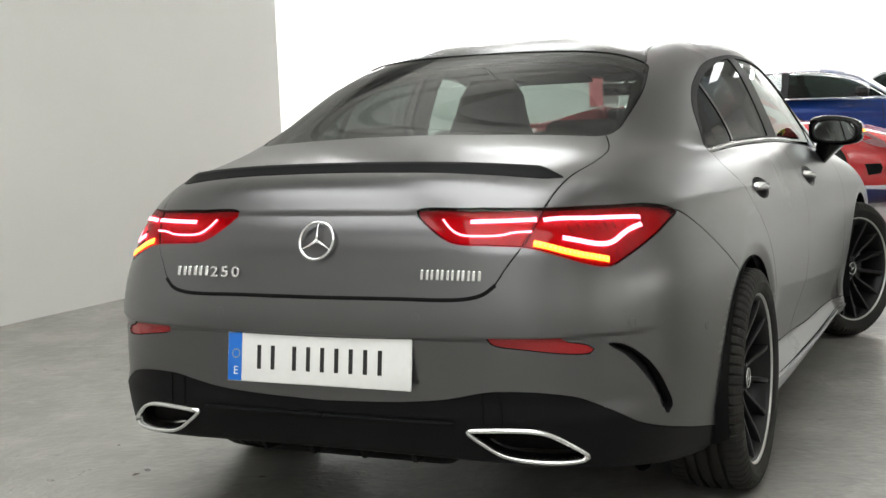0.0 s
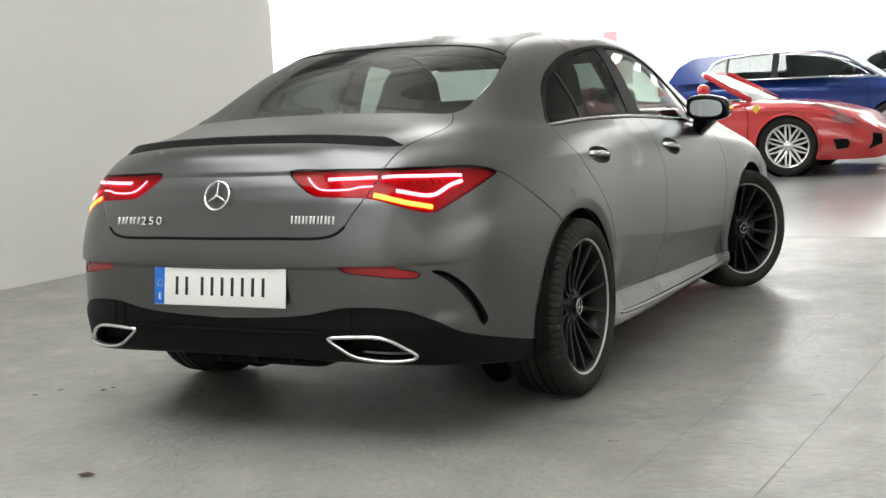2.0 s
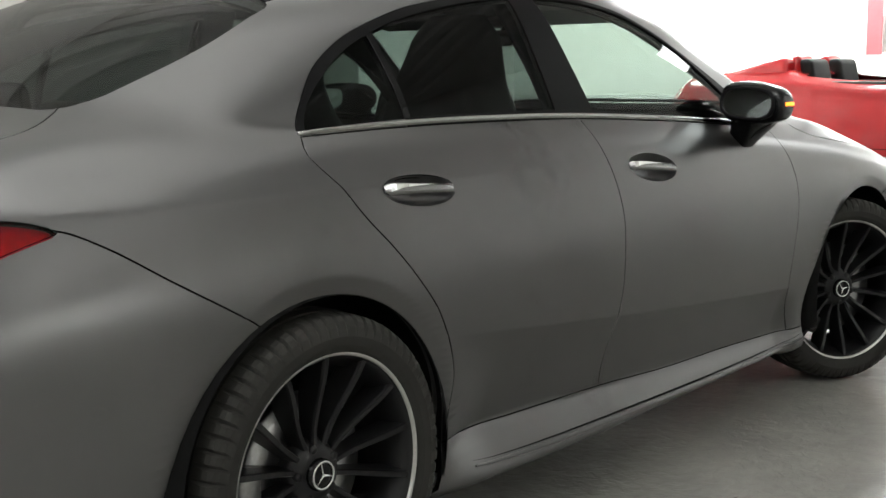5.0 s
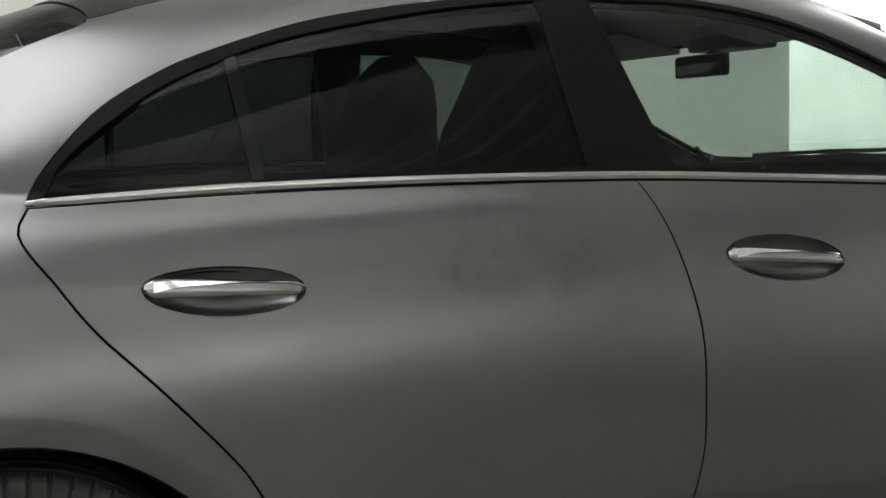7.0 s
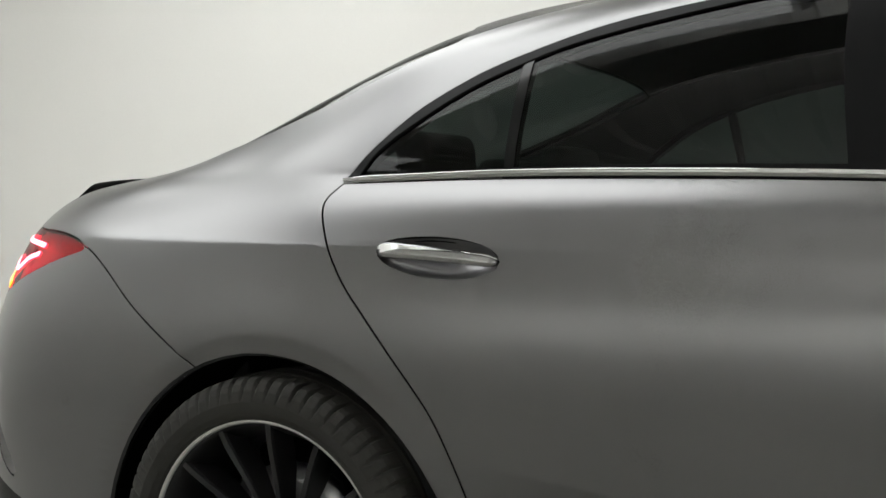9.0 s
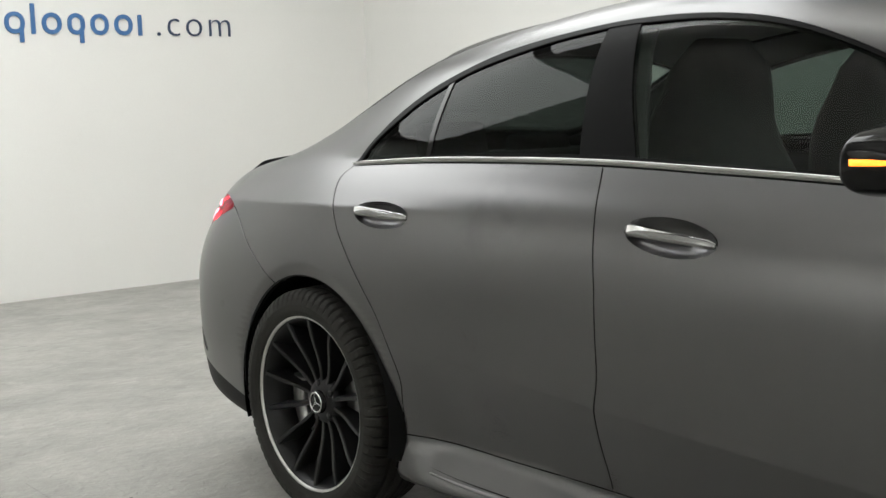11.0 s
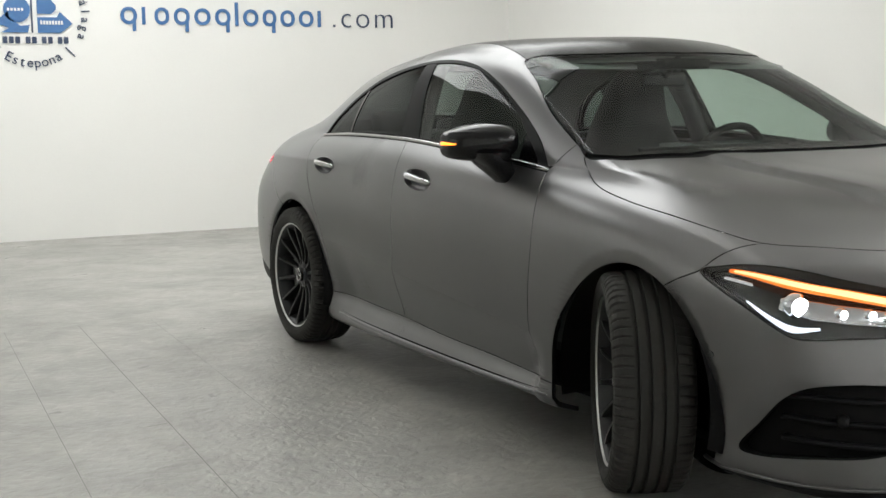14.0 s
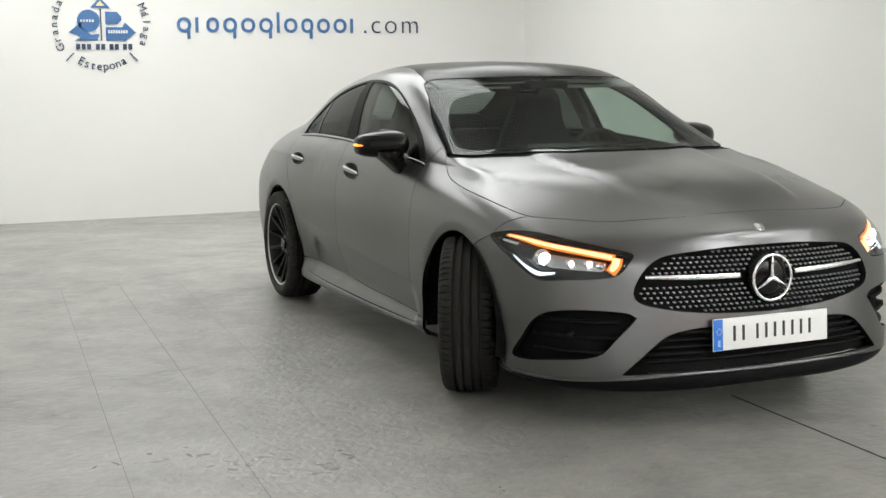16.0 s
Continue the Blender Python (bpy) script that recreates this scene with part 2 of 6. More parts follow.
def basis(t):
    return np.stack([(1 - t) ** 3, 3 * t ** 3 - 6 * t ** 2 + 4, -3 * t ** 3 + 3 * t ** 2 + 3 * t + 1, t ** 3], -1) / 6


def spline(net, u, v):
    i, j = np.clip(np.floor(v), 0, NR - 2).astype(int), np.clip(np.floor(u), 0, NC - 2).astype(int)
    bu, bv = basis(u - j), basis(v - i)
    out = 0
    for a in range(4):
        for b in range(4):
            out = out + net[i + a, j + b] * (bv[..., a] * bu[..., b])[..., None]
    return out


JJ, II = np.meshgrid(np.arange(NC, dtype=float), np.arange(NR, dtype=float))
CTRL = NET.copy()
for _ in range(3):
    CTRL += .9 * (NET - spline(framed(CTRL), JJ, II))
CTRL = framed(CTRL)


def smooth(a, b, x):
    t = np.clip((x - a) / (b - a), 0, 1)
    return t * t * (3 - 2 * t)


AXLES = (0.0, 2.729)
HUB = 0.332


def ramped(t, soft):
    """t where it is positive, else nothing, rounded off at the bend."""
    return .5 * (t + np.sqrt(t * t + soft * soft))


def door_crease(y):
    """Height of the pressed line along the foot of the doors."""
    return .441 + .075 * (1.6 - y) + .013 * (1.6 - y) ** 2


def sill_foot(y):
    """Height of the doors' lower edge."""
    return .300 - .024 * (y - .5)


def tuck(y, z):
    """How far the doors fall in below their pressed line; the skirt comes out again under them."""
    foot = sill_foot(y)
    return .25 * ramped(door_crease(y) - z, .0018) * np.clip((z - foot + .115) / .115, 0, 1) * smooth(.30, .60, y) * (1 - smooth(2.14, 2.22, y))


def skin(u, v):
    """Point of the outer sheet, with the flares round the wheels and the pressed lines of doors and bonnet."""
    p = spline(CTRL, u, v)
    e = 1e-3
    n = np.cross(spline(CTRL, u + e, v) - p, spline(CTRL, u, v + e) - p)
    n /= np.linalg.norm(n, axis=-1, keepdims=True) + 1e-12
    x, y, z = p[..., 0], p[..., 1], p[..., 2]
    side = smooth(.70, .80, x) * (1 - smooth(.86, .93, z))
    lift = 0
    for ya in AXLES:
        r = np.hypot(y - ya, z - HUB)
        lift = lift - .26 * ramped(.404 - r, .003) * side
    lift = lift - tuck(y, z) * side
    run = smooth(.33, .50, y) * (1 - smooth(2.20, 2.34, y)) * smooth(.70, .80, x)
    foot = sill_foot(y)
    lift = lift + run * .004 * (1 - smooth(foot - .050, foot - .010, z))
    high = z - .893
    lift = lift + .0075 * np.exp(-np.sqrt(high * high + .004 ** 2) / .030) * smooth(.62, .70, x) * smooth(-.62, -.45, y) * (1 - smooth(.15, .85, y))
    top = smooth(.80, .84, z) * smooth(2.35, 2.6, y) * (1 - smooth(3.2, 3.45, y))
    ridge = .36 + .10 * (2.9 - y)
    lift = lift + (.015 * (1 - smooth(ridge - .002, ridge + .060, x)) - .007 * (1 - smooth(ridge - .17, ridge - .002, x))) * top
    tail = 1 - smooth(-.86, -.74, y)
    lift = lift - .005 * smooth(.80, .86, z) * (1 - smooth(.902, .914, z)) * tail * (1 - smooth(.50, .60, x))
    lift = lift - .012 * smooth(.40, .46, z) * (1 - smooth(.604, .615, z)) * tail
    return p + n * np.asarray(lift)[..., None]


def skin_normal(u, v, e=2e-3):
    du = skin(np.minimum(u + e, NC - 1), v) - skin(np.maximum(u - e, 0), v)
    dv = skin(u, np.minimum(v + e, NR - 1)) - skin(u, np.maximum(v - e, 0))
    n = np.cross(du, dv)
    return n / (np.linalg.norm(n, axis=-1, keepdims=True) + 1e-12)


FINE = 14
GU, GV = np.meshgrid(np.linspace(0, NC - 1, FINE * (NC - 1) + 1), np.linspace(0, NR - 1, FINE * (NR - 1) + 1))
GP = skin(GU, GV)
GU, GV, GP = GU.ravel(), GV.ravel(), GP.reshape(-1, 3)


def near(points, limits=(0, 15, 0, 15)):
    """Sheet coordinates (u, v) of the places nearest to the given ones; a coordinate given as None does not count."""
    ok = (GU >= limits[0]) & (GU <= limits[1]) & (GV >= limits[2]) & (GV <= limits[3])
    gu, gv, gp = GU[ok], GV[ok], GP[ok]
    out = []
    for q in points:
        k = [i for i in range(3) if q[i] is not None]
        w = np.array([q[i] for i in k], float)
        b = ((gp[:, k] - w) ** 2).sum(1).argmin()
        u, v = gu[b], gv[b]
        for _ in range(4):
            e = 1e-3
            p3 = skin(np.array([u, min(u + e, 15), max(u - e, 0), u, u]), np.array([v, v, v, min(v + e, 15), max(v - e, 0)]))[:, k]
            ju = (p3[1] - p3[2]) / (min(u + e, 15) - max(u - e, 0))
            jv = (p3[3] - p3[4]) / (min(v + e, 15) - max(v - e, 0))
            a = np.stack([ju, jv], 1)
            step = np.linalg.lstsq(a.T @ a + 1e-6 * np.eye(2), a.T @ (w - p3[0]), rcond=None)[0]
            u, v = np.clip(u + np.clip(step[0], -.1, .1), 0, 15), np.clip(v + np.clip(step[1], -.1, .1), 0, 15)
        out.append((u, v))
    return np.array(out)

# panel joints: places along each one, from which a smooth line is drawn on the sheet
SEAMS = {
    "boot_side": [.545, -.34, 1.075, .566, -.375, 1.062, .591, -.445, 1.036, .596, -.60, 1.004, .578, -.77, .968, .560, -.885, .908, .530, -.952, .828,
                  .497, -.978, .777, .473, -.995, .738, .448, -1.006, .717, .401, -1.015, .706, .20, -1.024, .704, 0, -1.027, .703],
    "rear_glass": [0, -.447, 1.083, .30, -.43, 1.079, .47, -.40, 1.073, .535, -.378, 1.068, .562, -.345, 1.072, .574, -.28, 1.09, .572, -.235, 1.104,
                   .558, -.012, 1.18, .545, .12, 1.245, .527, .195, 1.28, .50, .20, 1.295, .40, .175, 1.315, .25, .155, 1.33, 0, .145, 1.34],
    "roof_seam": [.512, .15, 1.27, .515, .215, 1.285, .49, .32, 1.315, .462, .48, 1.35, .455, .70, 1.38, .470, 1.0, 1.395, .505, 1.29, 1.39, .55, 1.51, 1.36, .571, 1.645, 1.322, .57, 1.72, 1.30],
    "windscreen": [0, 1.86, 1.335, .2, 1.835, 1.336, .333, 1.803, 1.334, .46, 1.735, 1.33, .54, 1.66, 1.325, .575, 1.65, 1.315, .62, 1.80, 1.235, .673, 1.976, 1.129,
                   .71, 2.15, 1.05, .725, 2.27, 1.0, .715, 2.325, .988, .66, 2.385, .99, .459, 2.461, .997, .262, 2.50, .999, 0, 2.515, 1.0],
    "cowl": [.70, 2.20, 1.03, .738, 2.265, 1.0, .742, 2.31, .98, .70, 2.40, .965, .50, 2.50, .98, .26, 2.545, .985, 0, 2.555, .985],
    "window_arch": [.747, .068, 1.0, .722, .091, 1.039, .69, .14, 1.09, .668, .195, 1.143, .643, .30, 1.203, .630, .41, 1.243, .618, .53, 1.277, .614, .65, 1.299, .613, .80, 1.316, .616, .99, 1.330,
                    .628, 1.23, 1.323, .644, 1.42, 1.295, .666, 1.59, 1.241, .69, 1.755, 1.168, .715, 1.91, 1.09, .745, 2.03, 1.02, .786, 2.137, .932],
    "window_sill": [.751, .072, 1.003, .758, .406, 1.010, .767, .684, 1.010, .777, 1.05, 1.003, .785, 1.35, .987, .789, 1.587, .974, .789, 1.85, .955, .788, 2.137, .930],
    "rear_door_back": [.747, .078, 1.006, .786, .058, .969, .838, .098, .90, .867, .148, .832, .882, .20, .778, .892, .272, .699, .893, .315, .649,
                       .892, .34, .615, .887, .385, .525, .883, .408, .45, .883, .403, .39, .877, .393, .295],
    "door_gap": [.773, 1.045, 1.016, .809, 1.065, .965, .848, 1.082, .898, .877, 1.099, .81, .886, 1.108, .743, .888, 1.11, .64, .883, 1.108, .552,
                 .868, 1.088, .462, .858, 1.082, .373, .865, 1.09, .275],
    "door_foot": [.877, .33, .306, .870, .50, .30, .863, .755, .289, .865, 1.09, .283, .868, 1.452, .268, .866, 1.8, .262, .866, 2.25, .254, .866, 2.42, .25],
    "fender_back": [.785, 2.132, .94, .80, 2.14, .92, .857, 2.17, .845, .89, 2.187, .70, .887, 2.167, .54, .87, 2.155, .42, .864, 2.19, .245],
    "tail_tip": [.782, -.545, .88, .794, -.51, .872, .819, -.445, .839, .86, -.334, .767, .893, -.18, .674, .90, -.12, .63],
    "tail_light": [.259, -.956, .911, .40, -.93, .911, .55, -.887, .911, .672, -.766, .908, .744, -.63, .902, .775, -.56, .89, .791, -.525, .873, .786, -.58, .855,
                   .777, -.665, .83, .735, -.79, .785, .71, -.838, .768, .667, -.88, .778, .538, -.95, .824, .45, -.972, .83, .363, -.984, .837, .30, -.975, .872, .259, -.956, .911],
    "reflector": [.457, -1.019, .609, .584, -.981, .606, .680, -.92, .588, .693, -.911, .578, .685, -.916, .570, .547, -.997, .584, .467, -1.017, .597, .457, -1.019, .609],
    "diffuser_top": [0, -1.02, .437, .212, -1.022, .445, .348, -1.019, .457, .42, -1.014, .472, .46, -1.01, .479, .568, -.986, .478, .65, -.945, .465, .70, -.908, .444,
                     .767, -.819, .387, .80, -.74, .36, .82, -.66, .34, .861, -.394, .282, .870, -.28, .262],
    "exhaust": [.392, -1.003, .381, .412, -1.001, .385, .573, -.971, .384, .638, -.937, .348, .668, -.912, .319, .658, -.916, .311, .486, -.975, .319, .435, -.99, .346, .392, -1.003, .381],
    "gill": [.720, -.883, .587, .744, -.856, .583, .788, -.795, .535, .812, -.735, .46, .819, -.70, .405, .812, -.712, .390, .80, -.755, .42, .786, -.797, .49, .753, -.848, .557, .720, -.883, .587],
    "headlight": [.881, 3.04, .716, .865, 3.10, .733, .84, 3.16, .743, .76, 3.30, .738, .706, 3.37, .718, .62, 3.45, .694, .528, 3.524, .668, .548, 3.522, .640, .588, 3.518, .598,
                  .65, 3.49, .586, .74, 3.42, .578, .815, 3.355, .573, .832, 3.33, .578, .872, 3.22, .635, .881, 3.04, .716],
    "bumper_front_edge": [.915, 2.86, .63, .912, 2.88, .644, .897, 2.965, .685, .881, 3.04, .716, .855, 3.07, .745, .82, 3.10, .766, .765, 3.15, .792],
    "bonnet_side": [.70, 2.27, 1.01, .735, 2.28, .99, .75, 2.30, .97, .79, 2.42, .907, .814, 2.614, .87, .816, 2.85, .84, .80, 3.02, .815, .765, 3.15, .792, .67, 3.264, .785, .555, 3.365, .78,
                    .46, 3.407, .783, .299, 3.453, .791, .049, 3.48, .802, 0, 3.48, .802],
    "grille": [0, 3.605, .686, .135, 3.60, .684, .277, 3.587, .676, .434, 3.560, .656, .487, 3.554, .624, .528, 3.552, .574, .545, 3.556, .528, .527, 3.564, .498, .429, 3.596, .470,
               .30, 3.62, .452, .157, 3.639, .443, 0, 3.645, .438],
    "side_intake": [.855, 3.175, .262, .852, 3.25, .345, .838, 3.32, .42, .81, 3.37, .452, .76, 3.43, .465, .70, 3.48, .468, .56, 3.555, .454, .54, 3.565, .44, .55, 3.56, .425, .62, 3.535, .35,
                    .655, 3.52, .31, .69, 3.49, .293, .78, 3.40, .278, .855, 3.175, .262],
    "low_intake": [.60, 3.56, .226, .555, 3.572, .265, .434, 3.606, .366, .37, 3.62, .385, .278, 3.632, .394, 0, 3.65, .40],
    "low_intake_foot": [.62, 3.55, .230, .328, 3.635, .234, 0, 3.655, .236],
    "lip": [.868, 2.95, .184, .865, 3.01, .187, .836, 3.235, .196, .777, 3.40, .203, .64, 3.53, .210, .55, 3.575, .214, .42, 3.615, .222, 0, 3.66, .224],
    "fender_top": [.80, 2.122, .915, .785, 2.133, .94, .765, 2.16, .97, .735, 2.20, 1.012, .70, 2.22, 1.04],
    "quarter_bar_back": [.63, .386, 1.26, .651, .386, 1.209, .707, .391, 1.12, .752, .400, .99],
    "quarter_bar_front": [.63, .404, 1.265, .649, .404, 1.217, .704, .409, 1.13, .752, .418, .99],
    "pillar_back": [.60, .940, 1.36, .633, .941, 1.309, .702, .944, 1.19, .741, .955, 1.094, .772, .968, .995],
    "pillar_front": [.61, 1.030, 1.36, .638, 1.043, 1.31, .711, 1.079, 1.175, .768, 1.134, 1.018, .78, 1.147, .985],
    "mirror_post": [.69, 1.895, 1.13, .72, 1.915, 1.06, .788, 1.93, .94],
    "sill_trim": [.74, .05, 1.017, .742, .12, 1.021, .75, .406, 1.029, .755, .684, 1.031, .764, 1.05, 1.026, .773, 1.35, 1.008, .778, 1.587, .993, .779, 1.85, .972, .777, 2.18, .945],
    "glass_arch": [.747, .092, .998, .718, .115, 1.045, .70, .155, 1.085, .684, .208, 1.125, .667, .262, 1.16, .656, .317, 1.188, .648, .373, 1.21, .638, .47, 1.243, .631, .68, 1.287,
                   .627, .80, 1.303, .626, .99, 1.317, .632, 1.073, 1.318, .641, 1.268, 1.31, .656, 1.459, 1.277, .672, 1.593, 1.232, .689, 1.718, 1.177, .712, 1.829, 1.112, .735, 1.921, 1.051, .757, 2.01, .99, .79, 2.095, .93],
    "rear_scoop": None,
    "front_scoop": None,
}
SCOOPS = {"rear_scoop": (.325, .880, .115, .038, -.066), "front_scoop": (1.297, .862, .121, .041, -.096)}
for _k, (_y, _z, _a, _b, _s) in SCOOPS.items():
    SEAMS[_k] = [q for t in np.linspace(0, 2 * math.pi, 25) for q in (.85, _y + _a * math.cos(t), _z + _b * math.sin(t) + _s * _a * math.cos(t))]


for _k in ("door_foot", "rear_door_back", "door_gap", "fender_back"):
    for _i in range(0, len(SEAMS[_k]), 3):
        SEAMS[_k][_i] -= float(tuck(SEAMS[_k][_i + 1], SEAMS[_k][_i + 2]))


def glide(flat, step=.02):
    """A smooth line through the given places, a point every step metres."""
    p = np.array(flat, float).reshape(-1, 3)
    q = np.concatenate([[2 * p[0] - p[1]], p, [2 * p[-1] - p[-2]]])
    if np.allclose(p[0], p[-1], atol=1e-6):
        q[0], q[-1] = p[-2], p[1]
    out = []
    for i in range(1, len(q) - 2):
        a, b, c, d = q[i - 1:i + 3]
        la, lb, lc = (max(np.linalg.norm(k) ** .5, 1e-6) for k in (b - a, c - b, d - c))
        m1 = ((b - a) / la - (c - a) / (la + lb) + (c - b) / lb) * lb
        m2 = ((c - b) / lb - (d - b) / (lb + lc) + (d - c) / lc) * lb
        for t in np.arange(0, 1, 1 / max(1, round(np.linalg.norm(c - b) / step))):
            h = t * t * (3 - 2 * t)
            out.append(b * (1 - h) + c * h + m1 * t * (1 - t) ** 2 - m2 * t * t * (1 - t))
    return np.array(out + [p[-1]])


def arch_line(ya, ahead, behind):
    """The edge of a wheel's opening, wider towards the foot."""
    pts = []
    for a in np.radians(np.linspace(-32, 212, 62)):
        low = 1 - smooth(-.3, .9, math.sin(a))
        r = .366 + (ahead if math.cos(a) > 0 else behind) * low * abs(math.cos(a))
        pts.append((None, ya + r * math.cos(a), HUB + r * math.sin(a)))
    return pts


def seam_lines():
    lines = {}
    for name, flat in SEAMS.items():
        lim = (0, 15, 0, 15)
        if name in ("window_arch", "glass_arch", "sill_trim", "window_sill") or "bar" in name or "pillar" in name:
            lim = (2, 13, 7, 14)
        uv = near(glide(flat), lim)
        uv[:, 0] = np.where(uv[:, 0] < .03, 0, np.where(uv[:, 0] > 14.97, 15, uv[:, 0]))
        lines[name] = uv
    lines["arch_rear"] = near(arch_line(0.0, .02, .035), (2, 9, 0, 9))
    lines["arch_front"] = near(arch_line(2.729, 0, .09), (7, 14, 0, 9))
    return lines


def pressed_lines():
    """Sheet coordinates of extra corners along the wheel flares and the pressed lines."""
    pts = []
    for ya in AXLES:
        for r in (.378, .390, .398, .404, .410, .418):
            pts += [(None, ya + r * math.cos(a), HUB + r * math.sin(a)) for a in np.radians(np.linspace(-8, 188, 64))]
    for d in (-.012, -.004, .0, .004, .012):
        pts += [(None, y, door_crease(y) + d) for y in np.arange(.30, 2.36, .035)]
        pts += [(None, y, .893 + d) for y in np.arange(-.58, .8, .03)]
    for d in (-.003, -.014, -.026, -.038, -.052):
        pts += [(None, y, sill_foot(y) + d) for y in np.arange(.42, 2.30, .05)]
    return near(pts, (2, 14, 0, 11))


def cut_sheet(lines, density=12):
    """Cuts the sheet along the joints. Gives the corners' (u, v), the triangles, and for each triangle its region's number."""
    from mathutils.geometry import delaunay_2d_cdt
    pts, edges = [], []
    for uv in lines.values():
        k = len(pts)
        pts += [tuple(p) for p in uv]
        edges += [(k + i, k + i + 1) for i in range(len(uv) - 1)]
    joints = len(edges)
    seams = np.array(pts)
    extra = pressed_lines()
    clear = ((extra[:, None] - seams[None]) ** 2).sum(2).min(1) > .03 ** 2
    extra = extra[clear]
    pts += [tuple(p) for p in extra]
    seams = np.concatenate([seams, extra])
    g = np.linspace(0, 15, 15 * density + 1)
    rim = [(a, 0) for a in g[:-1]] + [(15, a) for a in g[:-1]] + [(a, 15) for a in g[:0:-1]] + [(0, a) for a in g[:0:-1]]
    k = len(pts)
    pts += rim
    edges += [(k + i, k + (i + 1) % len(rim)) for i in range(len(rim))]
    uu, vv = np.meshgrid(g[1:-1], g[1:-1])
    inner = np.stack([uu.ravel(), vv.ravel()], 1)
    for part_of in np.array_split(np.arange(len(inner)), 40):
        d = ((inner[part_of, None] - seams[None]) ** 2).sum(2).min(1)
        pts += [tuple(p) for p in inner[part_of][d > .045 ** 2]]
    vs, es, fs, _, oe, _ = delaunay_2d_cdt([Vector(p) for p in pts], edges, [], 0, 1e-5)
    walls = {frozenset(e) for e, o in zip(es, oe) if any(i < joints for i in o)}
    tris = [tuple(f) for f in fs]
    across = {}
    for i, f in enumerate(tris):
        for a, b in zip(f, f[1:] + f[:1]):
            across.setdefault(frozenset((a, b)), []).append(i)
    region = [-1] * len(tris)
    n = 0
    for s in range(len(tris)):
        if region[s] >= 0:
            continue
        todo, region[s] = [s], n
        while todo:
            i = todo.pop()
            f = tris[i]
            for a, b in zip(f, f[1:] + f[:1]):
                e = frozenset((a, b))
                if e in walls:
                    continue
                for j in across[e]:
                    if region[j] < 0:
                        region[j] = n
                        todo.append(j)
        n += 1
    return np.array([(v.x, v.y) for v in vs]), np.array(tris), np.array(region), walls


SHEET_UV, SHEET_TRIS, SHEET_REGION, SHEET_WALLS = cut_sheet(seam_lines())
SHEET_P = skin(SHEET_UV[:, 0], SHEET_UV[:, 1])
SHEET_N = skin_normal(SHEET_UV[:, 0], SHEET_UV[:, 1])
MIDDLE = (SHEET_UV[:, 0] < 1e-4) | (SHEET_UV[:, 0] > 15 - 1e-4) | (SHEET_UV[:, 1] > 15 - 1e-4)
SHEET_P[MIDDLE, 0] = 0
SHEET_N[MIDDLE, 0] = 0
SHEET_N /= np.maximum(np.linalg.norm(SHEET_N, axis=1, keepdims=True), 1e-9)


def region_at(x, y, z):
    """The number of the region under the place nearest to this one."""
    c = SHEET_P[SHEET_TRIS].mean(1)
    return SHEET_REGION[((c - np.array((x, y, z))) ** 2).sum(1).argmin()]


def panel_arrays(numbers, gap=.0022, depth=.012, sunk=0.0):
    """Corners, their normals and faces of the panel made of these regions: edges drawn in by the gap and turned inwards."""
    tris = SHEET_TRIS[np.isin(SHEET_REGION, list(numbers))]
    used, idx = np.unique(tris, return_inverse=True)
    tris = idx.reshape(-1, 3)
    p, n = SHEET_P[used].copy(), SHEET_N[used].copy()
    if callable(sunk):
        p -= n * sunk(p)[:, None]
        fn = np.cross(p[tris[:, 1]] - p[tris[:, 0]], p[tris[:, 2]] - p[tris[:, 0]])
        fn *= np.sign((fn * n[tris[:, 0]]).sum(1))[:, None]
        n = np.zeros_like(p)
        for k in range(3):
            np.add.at(n, tris[:, k], fn)
        n /= np.linalg.norm(n, axis=1, keepdims=True) + 1e-12
    else:
        p -= n * sunk
    count = {}
    for f in tris:
        for a, b, c in ((f[0], f[1], f[2]), (f[1], f[2], f[0]), (f[2], f[0], f[1])):
            count.setdefault(frozenset((a, b)), []).append((a, b, c))
    border = [v[0] for k, v in count.items() if len(v) == 1 and frozenset((used[v[0][0]], used[v[0][1]])) in SHEET_WALLS]
    pull = np.zeros_like(p)
    for a, b, c in border:
        e = p[b] - p[a]
        e /= np.linalg.norm(e) + 1e-12
        w = np.cross(n[a], e)
        w /= np.linalg.norm(w) + 1e-12
        if np.dot(w, p[c] - p[a]) < 0:
            w = -w
        pull[a] += w
        pull[b] += w
    length = np.linalg.norm(pull, axis=1, keepdims=True)
    pull = np.where(length > 1e-9, pull / np.maximum(length, 1e-9), 0)
    mid = np.abs(p[:, 0]) < 1e-9
    pull[mid, 0] = 0
    p += pull * gap
    faces = [tuple(f) for f in tris]
    ring = {}
    pp, nn, tier = list(p), list(n), [0] * len(p)
    for a, b, c in border:
        for k in (a, b):
            if k not in ring:
                ring[k] = len(pp)
                out = -pull[k]
                pp += [p[k], p[k] - n[k] * .0012 + out * .0005, p[k] - n[k] * depth + pull[k] * .002]
                tier += [0, 1, 2]
                nn += [n[k] * .8 + out * .4, out + n[k] * .3, out]
        i, j = ring[a], ring[b]
        for s in (0, 1):
            faces.append((j + s, i + s, i + s + 1, j + s + 1))
    return np.array(pp), np.array(nn), faces, tier


